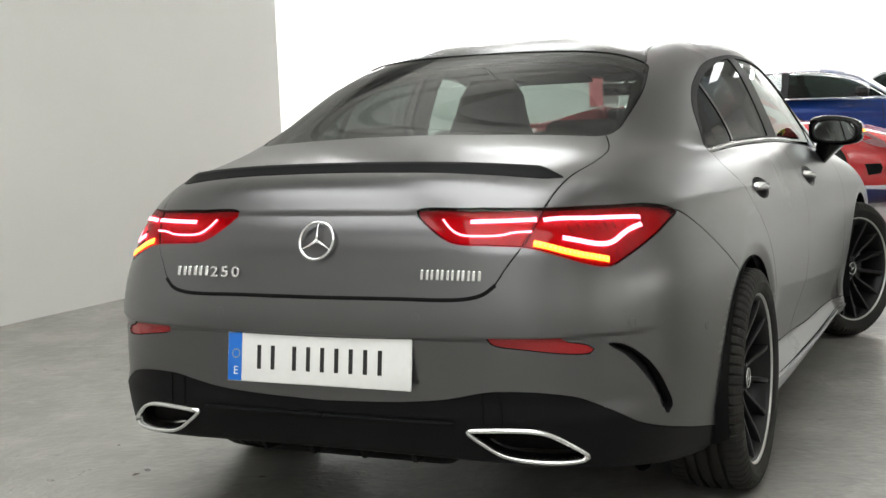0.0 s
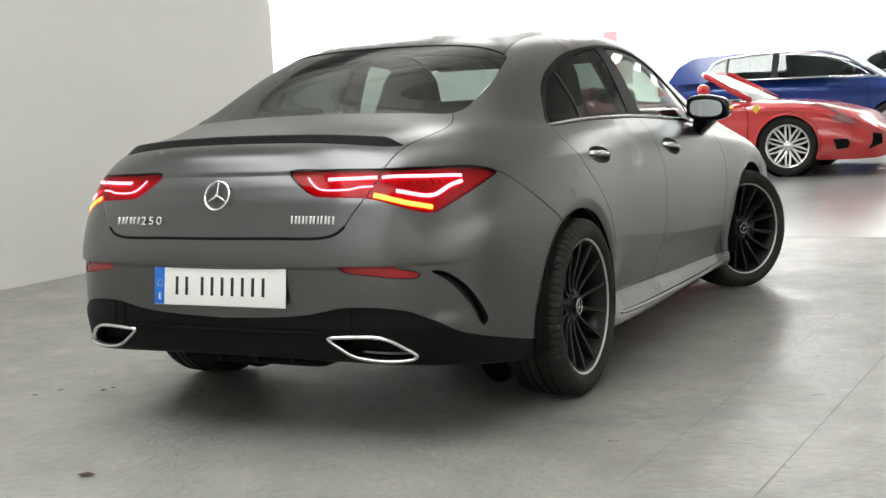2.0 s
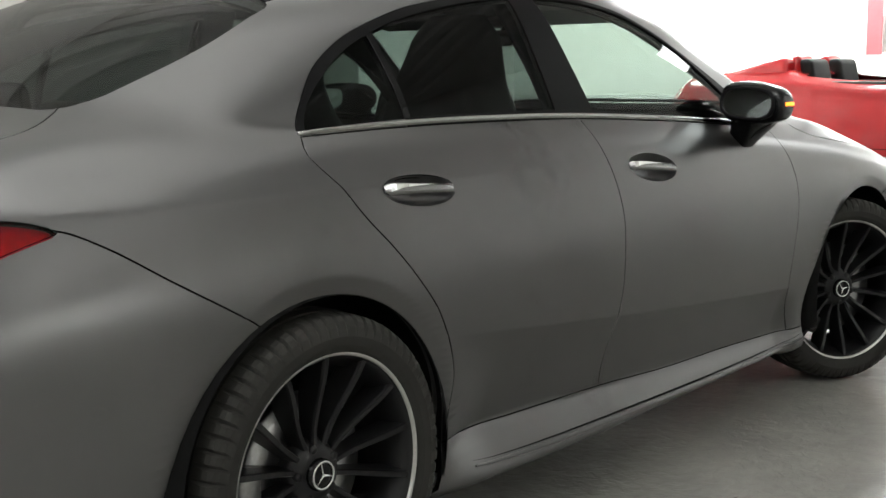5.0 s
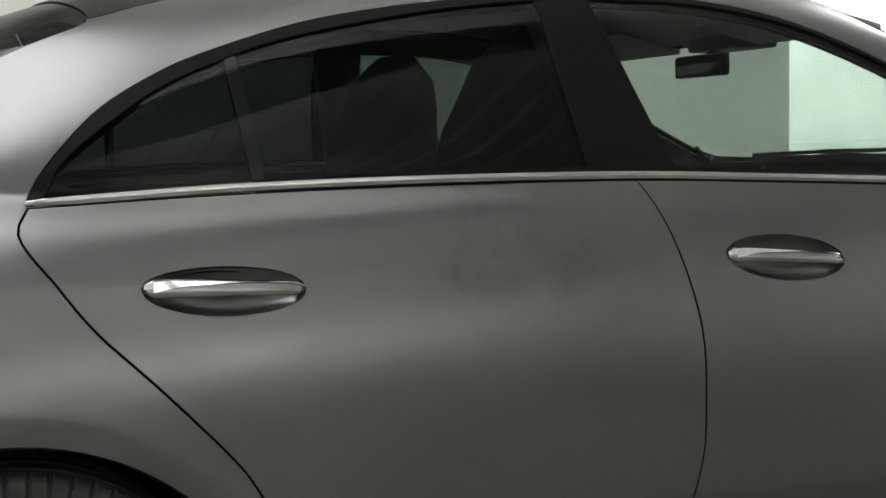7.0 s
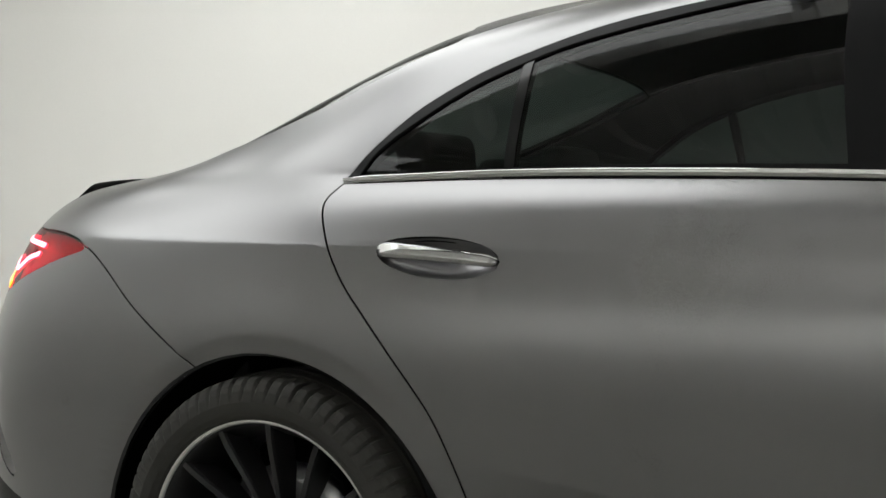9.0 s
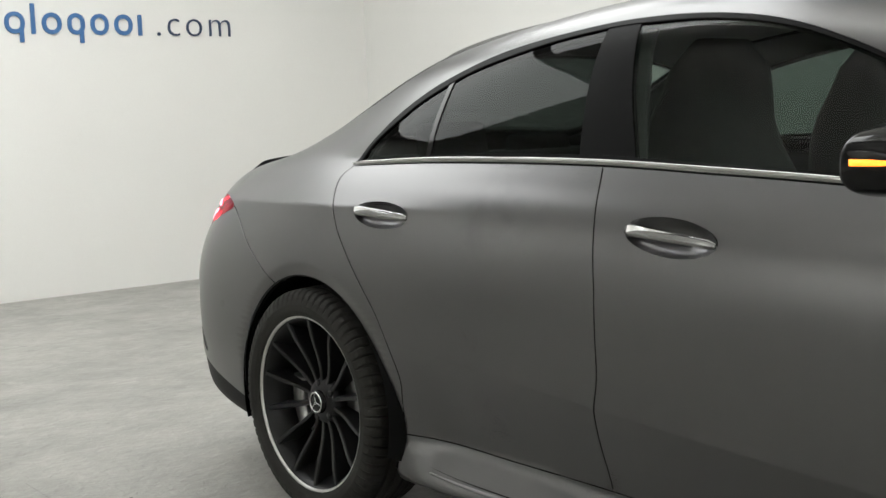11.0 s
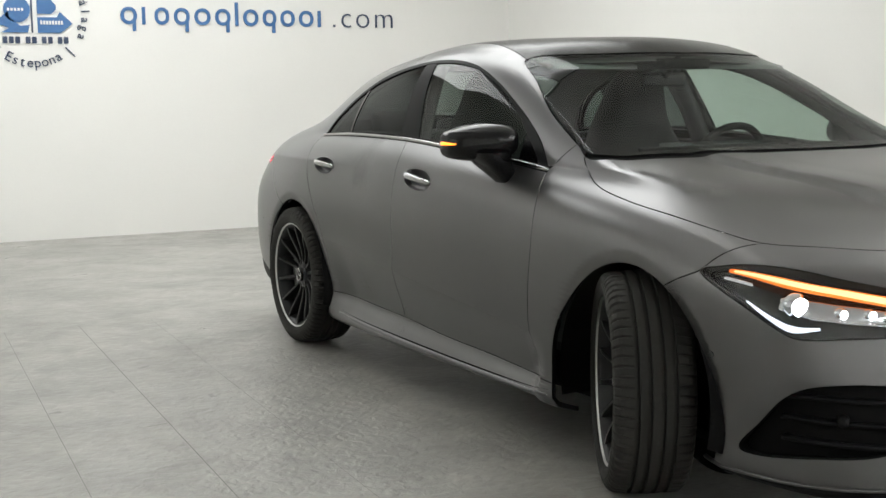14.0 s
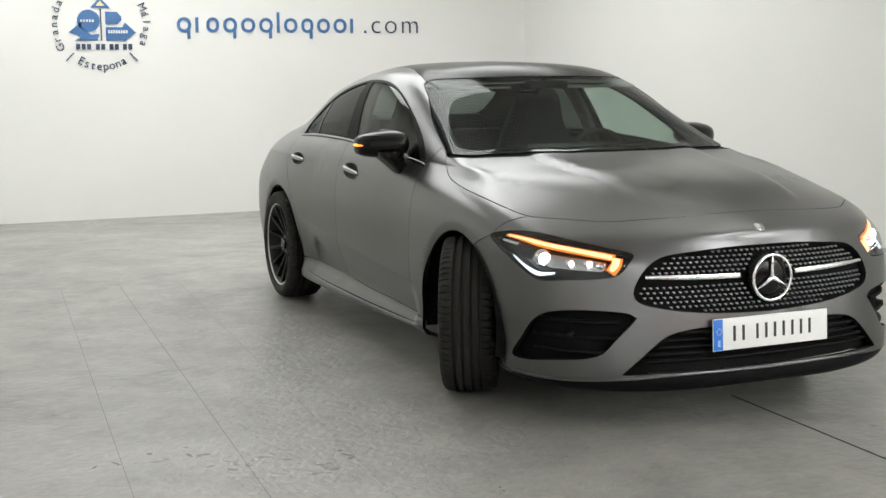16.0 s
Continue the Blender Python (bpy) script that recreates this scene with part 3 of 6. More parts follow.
def panel_mesh(name, numbers, material, half="right", **how):
    p, n, f, tier = panel_arrays(numbers, **how)
    flip = np.array((-1, 1, 1))
    if half == "left":
        p, n, f = p * flip, n * flip, [k[::-1] for k in f]
    elif half == "both":
        k = len(p)
        f = f + [tuple(i + k for i in q[::-1]) for q in f]
        p, n, tier = np.concatenate([p, p * flip]), np.concatenate([n, n * flip]), tier + tier
    me = bpy.data.meshes.new(name)
    me.from_pydata([tuple(v) for v in p], [], f)
    me.validate()
    me.shade_smooth()
    n = n / (np.linalg.norm(n, axis=1, keepdims=True) + 1e-12)
    if len(me.vertices) == len(n):
        me.normals_split_custom_set_from_vertices([tuple(v) for v in n])
    me.materials.append(material)
    # walls of the gaps take near-black, their shade put into the colour
    me.materials.append(MATTE_DARK)
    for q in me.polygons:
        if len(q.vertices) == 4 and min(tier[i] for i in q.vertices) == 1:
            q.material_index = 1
    return me


# ---------------------------------------------------------------- building helpers
def thing(name, label, category, group="", kind="", at=None):
    """A thing's base: an empty at its foot."""
    ob = tagged(new(name), label, category, group, kind)
    if at is not None:
        ob.matrix_basis = at
    return ob


def part(name, data, mat=None, parent=None, label=""):
    """One mesh object made of a bmesh or a mesh, under a thing or a part."""
    if isinstance(data, bmesh.types.BMesh):
        me = bpy.data.meshes.new(name)
        data.to_mesh(me)
        data.free()
    else:
        me = data
    if mat is not None and not me.materials:
        me.materials.append(mat)
    ob = new(name, me)
    if parent is not None:
        ob.parent = parent
    if label:
        ob["label"] = label
    return ob


def mesh_from(name, verts, faces, smooth_faces=True):
    me = bpy.data.meshes.new(name)
    me.from_pydata([tuple(map(float, v)) for v in verts], [], [tuple(int(i) for i in f) for f in faces])
    me.validate()
    if smooth_faces:
        me.shade_smooth()
    return me


def box(x0, x1, y0, y1, z0, z1, bevel=.0, segments=2):
    bm = bmesh.new()
    bmesh.ops.create_cube(bm, size=1, matrix=Matrix.Translation(((x0 + x1) / 2, (y0 + y1) / 2, (z0 + z1) / 2)) @ Matrix.Diagonal((x1 - x0, y1 - y0, z1 - z0, 1)))
    if bevel:
        bmesh.ops.bevel(bm, geom=bm.edges[:], offset=bevel, segments=segments, profile=.6, affect="EDGES")
        for f in bm.faces:
            f.smooth = True
    return bm


def shaped(bm, f):
    """Moves every corner by f(x, y, z)."""
    for v in bm.verts:
        v.co = f(*v.co)
    return bm


def lathe(profile, turns=64, closed=False, axis="x"):
    """Turns a profile of (radius, place along the axis) about the axis."""
    pr = np.array(profile, float)
    a = np.linspace(0, 2 * math.pi, turns, endpoint=False)
    k = len(pr)
    v = np.stack([np.repeat(pr[None, :, 1], turns, 0), np.cos(a)[:, None] * pr[None, :, 0], np.sin(a)[:, None] * pr[None, :, 0]], -1).reshape(-1, 3)
    if axis == "z":
        v = v[:, [1, 2, 0]]
    f = []
    for i in range(turns):
        j = (i + 1) % turns
        for s in range(k if closed else k - 1):
            t = (s + 1) % k
            f.append((i * k + s, j * k + s, j * k + t, i * k + t))
    return v, f


def sweep(points, section, ups=None, closed=False, scale=None, caps=True):
    """Carries a section of (across, up) along a line of points. ups: the up direction at each point."""
    p = np.array(points, float)
    n = len(p)
    if closed:
        t = np.roll(p, -1, 0) - np.roll(p, 1, 0)
    else:
        t = np.gradient(p, axis=0)
    t /= np.linalg.norm(t, axis=1, keepdims=True) + 1e-12
    u = np.tile((0, 0, 1.0), (n, 1)) if ups is None else np.array(ups, float)
    w = np.cross(t, u)
    w /= np.linalg.norm(w, axis=1, keepdims=True) + 1e-12
    u = np.cross(w, t)
    sec = np.array(section, float)
    k = len(sec)
    s = np.ones(n) if scale is None else np.array(scale, float)
    v = p[:, None] + (w[:, None] * sec[None, :, :1] + u[:, None] * sec[None, :, 1:]) * s[:, None, None]
    f = []
    for i in range(n if closed else n - 1):
        j = (i + 1) % n
        for a in range(k):
            b = (a + 1) % k
            f.append((i * k + a, i * k + b, j * k + b, j * k + a))
    if caps and not closed:
        f += [tuple(range(k))[::-1], tuple((n - 1) * k + a for a in range(k))]
    return v.reshape(-1, 3), f


def circle(r, k=8):
    return [(r * math.cos(2 * math.pi * i / k), r * math.sin(2 * math.pi * i / k)) for i in range(k)]


def tube(name, points, r, k=8, closed=False):
    return mesh_from(name, *sweep(points, circle(r, k), closed=closed))


def joined(*pairs):
    """Several (corners, faces) as one."""
    vs, fs, k = [], [], 0
    for v, f in pairs:
        vs.append(np.asarray(v, float))
        fs += [tuple(i + k for i in q) for q in f]
        k += len(v)
    return np.concatenate(vs), fs


def mirrored(pair):
    v, f = pair
    return np.asarray(v) * (-1, 1, 1), [tuple(q[::-1]) for q in f]


def on_skin(flat, step=.012, limits=(0, 15, 0, 15)):
    """Places and normals on the saloon's skin along a line."""
    uv = near(glide(flat, step), limits)
    return skin(uv[:, 0], uv[:, 1]), skin_normal(uv[:, 0], uv[:, 1])


def ribbon(flat, width, high=.004, lift=0.0, taper=None, step=.012, limits=(0, 15, 0, 15)):
    """A flat strip that follows the skin, its top lift metres above it."""
    p, n = on_skin(flat, step, limits)
    w = width / 2
    sec = [(-w, -high), (w, -high), (w, -high * .2), (w * .8, 0), (-w * .8, 0), (-w, -high * .2)]
    return sweep(p + n * lift, sec, ups=n, scale=None if taper is None else np.interp(np.linspace(0, 1, len(p)), np.linspace(0, 1, len(taper)), taper))

# ---------------------------------------------------------------- the bay and the hall
def floor_material():
    """Sealed concrete: clouded at three scales, with pale scuffs, dark spots, worn patches of shine and a faint trowelled ripple."""
    m = bpy.data.materials.new("sealed_concrete")
    m.use_nodes = True
    nt = m.node_tree
    b = nt.nodes["Principled BSDF"]
    co = nt.nodes.new("ShaderNodeTexCoord")

    def noise(scale, detail, twist=0.0, stretch=None):
        t = nt.nodes.new("ShaderNodeTexNoise")
        t.inputs["Scale"].default_value, t.inputs["Detail"].default_value, t.inputs["Distortion"].default_value = scale, detail, twist
        src = co.outputs["Object"]
        if stretch:
            mp = nt.nodes.new("ShaderNodeMapping")
            mp.inputs["Scale"].default_value, mp.inputs["Rotation"].default_value = stretch[:3], (0, 0, stretch[3])
            nt.links.new(src, mp.inputs["Vector"])
            src = mp.outputs[0]
        nt.links.new(src, t.inputs["Vector"])
        return t.outputs["Fac"]

    def ramp(src, a, c, lo, hi):
        r = nt.nodes.new("ShaderNodeMapRange")
        r.inputs[1].default_value, r.inputs[2].default_value, r.inputs[3].default_value, r.inputs[4].default_value = a, c, lo, hi
        nt.links.new(src, r.inputs[0])
        return r.outputs[0]

    def times(a, c):
        k = nt.nodes.new("ShaderNodeMath")
        k.operation = "MULTIPLY"
        nt.links.new(a, k.inputs[0])
        nt.links.new(c, k.inputs[1])
        return k.outputs[0]
    tone = times(ramp(noise(.55, 5, .8), .3, .7, .86, 1.12), ramp(noise(3.2, 7, .5), .3, .7, .84, 1.14))
    tone = times(tone, ramp(noise(26, 8), .25, .75, .90, 1.10))
    scuff = times(ramp(noise(1.3, 3, 1.5), .50, .70, 0, 1), ramp(noise(8, 8, 1.4, (1, 1.5, 1, .5)), .52, .66, 0, 1))
    spot = ramp(noise(7.5, 3, .3), .715, .76, 1, .62)
    tone = times(tone, spot)
    tone = times(tone, ramp(scuff, 0, 1, 1, 1.28))
    col = nt.nodes.new("ShaderNodeVectorMath")
    col.operation = "SCALE"
    col.inputs[0].default_value = (.270, .265, .244)
    b.inputs["Specular IOR Level"].default_value = .5
    nt.links.new(tone, col.inputs["Scale"])
    nt.links.new(col.outputs[0], b.inputs["Base Color"])
    rough = times(ramp(noise(1.1, 5, 1.0), .3, .7, .29, .45), ramp(noise(9, 6, .8), .3, .7, .85, 1.2))
    nt.links.new(rough, b.inputs["Roughness"])
    add = nt.nodes.new("ShaderNodeMath")
    add.operation = "MULTIPLY_ADD"
    add.inputs[1].default_value = .18
    nt.links.new(noise(110, 4), add.inputs[0])
    nt.links.new(noise(26, 3, .5), add.inputs[2])
    bp = nt.nodes.new("ShaderNodeBump")
    bp.inputs["Strength"].default_value, bp.inputs["Distance"].default_value = .55, .009
    nt.links.new(add.outputs[0], bp.inputs["Height"])
    nt.links.new(bp.outputs[0], b.inputs["Normal"])
    return m


CONCRETE = floor_material()
HALL_TILE = material("hall_floor_tile", (.37, .37, .37), .18, grain=.03, scale=6, stain=.05, stain_scale=.8)
WALL_WHITE = material("white_wall_paint", (.76, .755, .73), .6, grain=.012, scale=90, stain=.02, stain_scale=.8, bump=.03)
CEILING = material("ceiling_sheet", (.77, .76, .73), .7, grain=.06, scale=30, stain=.2, stain_scale=1.2)
OPEN_JOINT = material("open_floor_joint", (.02, .02, .018), .9, grain=.2, scale=50)
JOINT = material("floor_joint", (.15, .149, .14), .8, grain=.2, scale=50)
STEEL_WHITE = material("white_steel", (.7, .7, .7), .4)


def ground(x, y):
    """Height of the floor: it falls a little to the back wall and rises gently into the hall."""
    return .0165 * (y + 1) if y < -1 else (.02 * (y - 5) if y > 5 else 0.0)


def floor_sheet(name, x0, x1, ys, mat, label):
    v, f = [], []
    for y in ys:
        v += [(x0, y, ground(0, y)), (x1, y, ground(0, y)), (x0, y, -.4), (x1, y, -.4)]
    for i in range(len(ys) - 1):
        a = i * 4
        f += [(a, a + 1, a + 5, a + 4), (a + 2, a + 6, a + 7, a + 3), (a, a + 4, a + 6, a + 2), (a + 1, a + 3, a + 7, a + 5)]
    f += [(0, 2, 3, 1), (len(v) - 4, len(v) - 3, len(v) - 1, len(v) - 2)]
    ob = part(name, mesh_from(name, v, f, False), mat)
    return tagged(ob, label, "floor", "", "structure")


floor_sheet("floor", -4.3, 14, [-6.5, -4, -1, 2, 4.997], CONCRETE, "scuffed sealed grey concrete floor with saw-cut joints")
floor_sheet("hall_floor", -18, 6, [5.003, 12, 20, 30], HALL_TILE, "pale smooth floor of the bright showroom hall")


def slab(name, dims, mat, label, category):
    return tagged(part(name, box(*dims), mat), label, category, "", "structure")


slab("wall_left", (-4.2, -3.95, -6.15, 5.15, -.2, 4.3), WALL_WHITE, "plain white painted partition wall", "wall")
slab("wall_back", (-4.2, 14, -6.45, -6.15, -.2, 4.3), WALL_WHITE, "plain white painted wall with blue lettering", "wall")
# unseen wall, added white so that the saloon's flank mirrors it
slab("wall_right", (10.2, 10.5, -6.15, 5.15, -.2, 4.3), WALL_WHITE, "plain white painted wall", "wall")


def ribbed_ceiling():
    """Profiled steel sheet: trapezoid ribs across the bay."""
    v, f, y = [], [], -6.45
    while y < 5.15:
        for dy, z in ((0, 4.30), (.17, 4.30), (.21, 4.38), (.34, 4.38), (.38, 4.30)):
            v += [(-4.2, y + dy, z), (14, y + dy, z), (14, y + dy, 4.5), (-4.2, y + dy, 4.5)]
        y += .38
    n = len(v) // 4
    for i in range(n - 1):
        a = i * 4
        f += [(a, a + 1, a + 5, a + 4), (a + 2, a + 3, a + 7, a + 6)]
    f += [(0, 3, 2, 1), (4 * n - 4, 4 * n - 3, 4 * n - 2, 4 * n - 1)]
    return tagged(part("ceiling", mesh_from("ceiling", v, f, False), CEILING), "ribbed pale brown steel ceiling of the bay", "ceiling", "", "structure")


ribbed_ceiling()
slab("hall_ceiling", (-18, 6, 5.15, 30, 5.6, 5.8), WALL_WHITE, "plain white ceiling of the hall", "ceiling")
slab("wall_front_header", (-18, 14, 5.15, 5.4, 4.3, 5.6), WALL_WHITE, "white bulkhead over the bay's opening", "wall")
slab("hall_wall_far", (-18, 6, 26, 26.3, 0, 5.6), WALL_WHITE, "bright white far wall of the hall", "wall")
slab("hall_wall_left", (-18.3, -18, 5.15, 26, -.2, 5.6), WALL_WHITE, "white side wall of the hall", "wall")
# out of view; kept white as a reflector for the saloon's right flank
slab("unseen_hall_wall_right", (5.6, 5.9, 5.4, 26, -.2, 5.6), WALL_WHITE, "white side wall of the hall", "wall")
slab("hall_wall_near", (-18, -4.2, 5.15, 5.4, -.2, 4.3), WALL_WHITE, "white wall beside the bay", "wall")
slab("hall_wall_near", (5.6, 14, 5.15, 5.4, -.2, 4.3), WALL_WHITE, "white wall beside the bay", "wall")


def luminaire(x, y, z, sx, sy):
    t = thing("ceiling_light", "white steel ceiling light fixed under the ceiling", "light", "ceiling lights", at=pose(x, y, z))
    part("housing", box(-sx / 2 - .03, sx / 2 + .03, -sy / 2 - .03, sy / 2 + .03, .03, .20 if z < 5 else .40, .01), STEEL_WHITE, t)
    return t


for x, y, z, sx, sy, w in PANELS:
    luminaire(x, y, z, sx, sy)
second = luminaire(*HALL_ROW[0], 5.2, 1.6, 1.6)
for x, y in HALL_ROW[1:]:
    copy_thing(second, pose(x, y, 5.2))

# housing and rods for the added wall-washers, out of view
def added_washer(m):
    t = thing("added_wall_washer", "slim white steel wall-washing lamp on two rods, added out of view", "light", "wall washers", at=m)
    part("housing", box(-.94, .94, -.12, -.02, -.14, .14, .01), STEEL_WHITE, t)
    for x in (-.7, .7):
        part("rod", tube("rod", [(x, -.06, .10), (x, -.06, .62)], .008, 6), STEEL_WHITE, t)
    return t


# housing and brackets for the added hall strips, out of view
def added_strip_light(m):
    t = thing("added_strip_light", "slim white strip light under the hall ceiling, added out of view", "light", "strip lights", at=m)
    part("housing", box(-2.05, 2.05, -.16, -.04, .0, .30, .01), STEEL_WHITE, t)
    for px in (-1.5, 1.5):
        part("bracket", box(px - .03, px + .03, -.14, -.06, .28, .62, .005), STEEL_WHITE, t)
    return t


long_strip = added_strip_light(pose(HALL_STRIPS[0][0], HALL_STRIPS[0][1], 5.0, 0, 0, HALL_STRIPS[0][2]))
for x, y, turn in HALL_STRIPS[1:]:
    copy_thing(long_strip, pose(x, y, 5.0, 0, 0, turn))
first = added_washer(pose(WASHERS[0][0], WASHERS[0][1], 3.7, 0, 0, WASHERS[0][2]))
for x, y, turn, w in WASHERS[1:]:
    copy_thing(first, pose(x, y, 3.7, 0, 0, turn))

# tray and rods for the added uplights, all out of view
def added_uplight_tray(m):
    t = thing("added_uplight", "long white uplight on thin rods, added out of view", "light", "pendant lights", at=m)
    part("tray", box(-.27, .27, -1.52, 1.52, -.07, -.02, .01), STEEL_WHITE, t)
    for px in (-.2, .2):
        for py in (-1.3, 1.3):
            part("rod", tube("rod", [(px, py, -.03), (px, py, 1.39)], .006, 6), STEEL_WHITE, t)
    return t


hung = added_uplight_tray(pose(UPLIGHTS[0][0], UPLIGHTS[0][1], 2.95))
for x, y, w in UPLIGHTS[1:]:
    copy_thing(hung, pose(x, y, 2.95))

# joints in the floors
def joint(x0, y0, x1, y1, wide=.005, mat=JOINT, name="floor_joint"):
    d = Vector((x1 - x0, y1 - y0, 0)).normalized()
    w = Vector((-d.y, d.x, 0)) * wide / 2
    ys = sorted({y0, y1, *[y for y in (-1, 2, 5, 12, 20) if min(y0, y1) < y < max(y0, y1)]}, reverse=y0 > y1) if abs(y1 - y0) > .05 else [y0, y1]
    v = []
    for y in ys:
        t = (y - y0) / (y1 - y0) if abs(y1 - y0) > .05 else float(y != ys[0] or False)
        x = x0 + (x1 - x0) * t
        z = ground(x, y) + .0012
        v += [(x + w.x, y + w.y, z), (x - w.x, y - w.y, z)]
    if abs(y1 - y0) <= .05:
        v = [(x0 + w.x, y0 + w.y, ground(0, y0) + .0012), (x0 - w.x, y0 - w.y, ground(0, y0) + .0012), (x1 + w.x, y1 + w.y, ground(0, y1) + .0012), (x1 - w.x, y1 - w.y, ground(0, y1) + .0012)]
    n = len(v) // 2
    f = [(2 * i, 2 * i + 1, 2 * i + 3, 2 * i + 2) for i in range(n - 1)]
    ob = part(name, mesh_from(name, v, f, False), mat)
    return tagged(ob, "thin dark saw-cut joint in the floor", "floor joint", "", "structure")


for x0, y0, x1, y1, w in ((1.735, -1, 2.03, 4.99, .003), (2.11, -1, 2.45, 4.99, .002), (1.35, -1, 1.66, 4.99, .0016), (1.84, 1.20, 1.93, 1.215, .004)):
    joint(x0, y0, x1, y1, w)
joint(-.13, 3.24, -.03, 4.99, .011, OPEN_JOINT)
joint(-4.0, 4.998, 14, 4.998, .012)
for x0, y0, x1, y1 in ((.25, 5.02, .55, 25), (-5.5, 5.02, -5.5, 25), (5.0, 5.02, 5.1, 25), (-17, 12, 5.5, 12.02), (-17, 18, 5.5, 18.02)):
    joint(x0, y0, x1, y1, .012)


def dry_leaf(x, y, turn, size):
    """A curled scrap of leaf lying on the floor."""
    v, f = [], []
    for i, t in enumerate(np.linspace(-1, 1, 7)):
        w = (1 - t * t) * .42 + .03
        for u in (-1, 0, 1):
            v.append((t * size, u * w * size, .003 + size * (.10 * t * t + .22 * u * u * (1 - abs(t)))))
    for i in range(6):
        for j in range(2):
            f.append((i * 3 + j, i * 3 + 3 + j, i * 3 + 4 + j, i * 3 + 1 + j))
    lf = part("dry_leaf", mesh_from("dry_leaf", v, f), LEAF)
    lf.matrix_basis = pose(x, y, ground(x, y), 0, 0, turn)
    return tagged(lf, "small dark dry leaf lying on the concrete", "leaf", "dry leaves")


for x, y, turn, size in ((-.266, -1.422, 15, .032), (-1.044, -.481, 80, .018), (-.621, -.377, 40, .014)):
    dry_leaf(x, y, turn, size)

# ---------------------------------------------------------------- the grey saloon
car = thing("saloon_car", "satin grey four-door saloon with turned front wheels on concrete", "car")

SEEDS = {
    "boot_lid": (.3, -.70, 1.03), "rear_bumper": (.6, -.98, .65), "diffuser": (.25, -1.0, .33), "exhaust": (.537, -.969, .348), "reflector": (.583, -.976, .592),
    "tail_in": (.425, -.95, .878), "tail_out": (.686, -.80, .855), "gill": (.791, -.785, .50), "side": (.87, -.10, .80), "rear_door": (.89, .70, .70),
    "front_door": (.89, 1.60, .70), "skirt": (.86, 1.30, .21), "fender": (.89, 2.45, .80), "bonnet": (.4, 2.95, .9), "front_bumper": (.62, 3.5, .52),
    "chin": (.5, 3.5, .18), "headlight": (.76, 3.33, .66), "intake": (.75, 3.415, .366), "low_intake": (.25, 3.633, .316), "grille": (.24, 3.61, .565),
    "windscreen": (.35, 2.13, 1.16), "cowl": (.3, 2.53, .992), "roof": (.2, 1.0, 1.42), "rear_glass": (.28, -.10, 1.21), "quarter_glass": (.699, .288, 1.098),
    "rear_glass_door": (.688, .724, 1.161), "front_glass_door": (.713, 1.448, 1.128), "bar": (.699, .398, 1.14), "pillar": (.700, 1.01, 1.18),
    "post": (.758, 1.967, .996), "arch_r": (.89, 0, .4), "arch_f": (.89, 2.73, .4),
}
REG = {k: region_at(*v) for k, v in SEEDS.items()}
_c = SHEET_P[SHEET_TRIS].mean(1)
REST = {"trim": [], "frame": []}
for _r in set(SHEET_REGION) - set(REG.values()):
    _m = _c[SHEET_REGION == _r].mean(0)
    if _m[2] > .9 and _m[0] > .58:
        sill_z = np.interp(_m[1], [.07, .4, .68, 1.05, 1.35, 1.59, 1.85, 2.14], [1.006, 1.015, 1.017, 1.012, .994, .979, .958, .934])
        REST["trim" if _m[2] < sill_z + .018 else "frame"].append(_r)


def skin_part(name, keys, mat, half, parent=car, label="", **how):
    nums = [REG[k] for k in keys] if isinstance(keys, (list, tuple)) and keys and isinstance(keys[0], str) else list(keys)
    return part(name, panel_mesh(name, nums, mat, half, **how), None, parent, label)


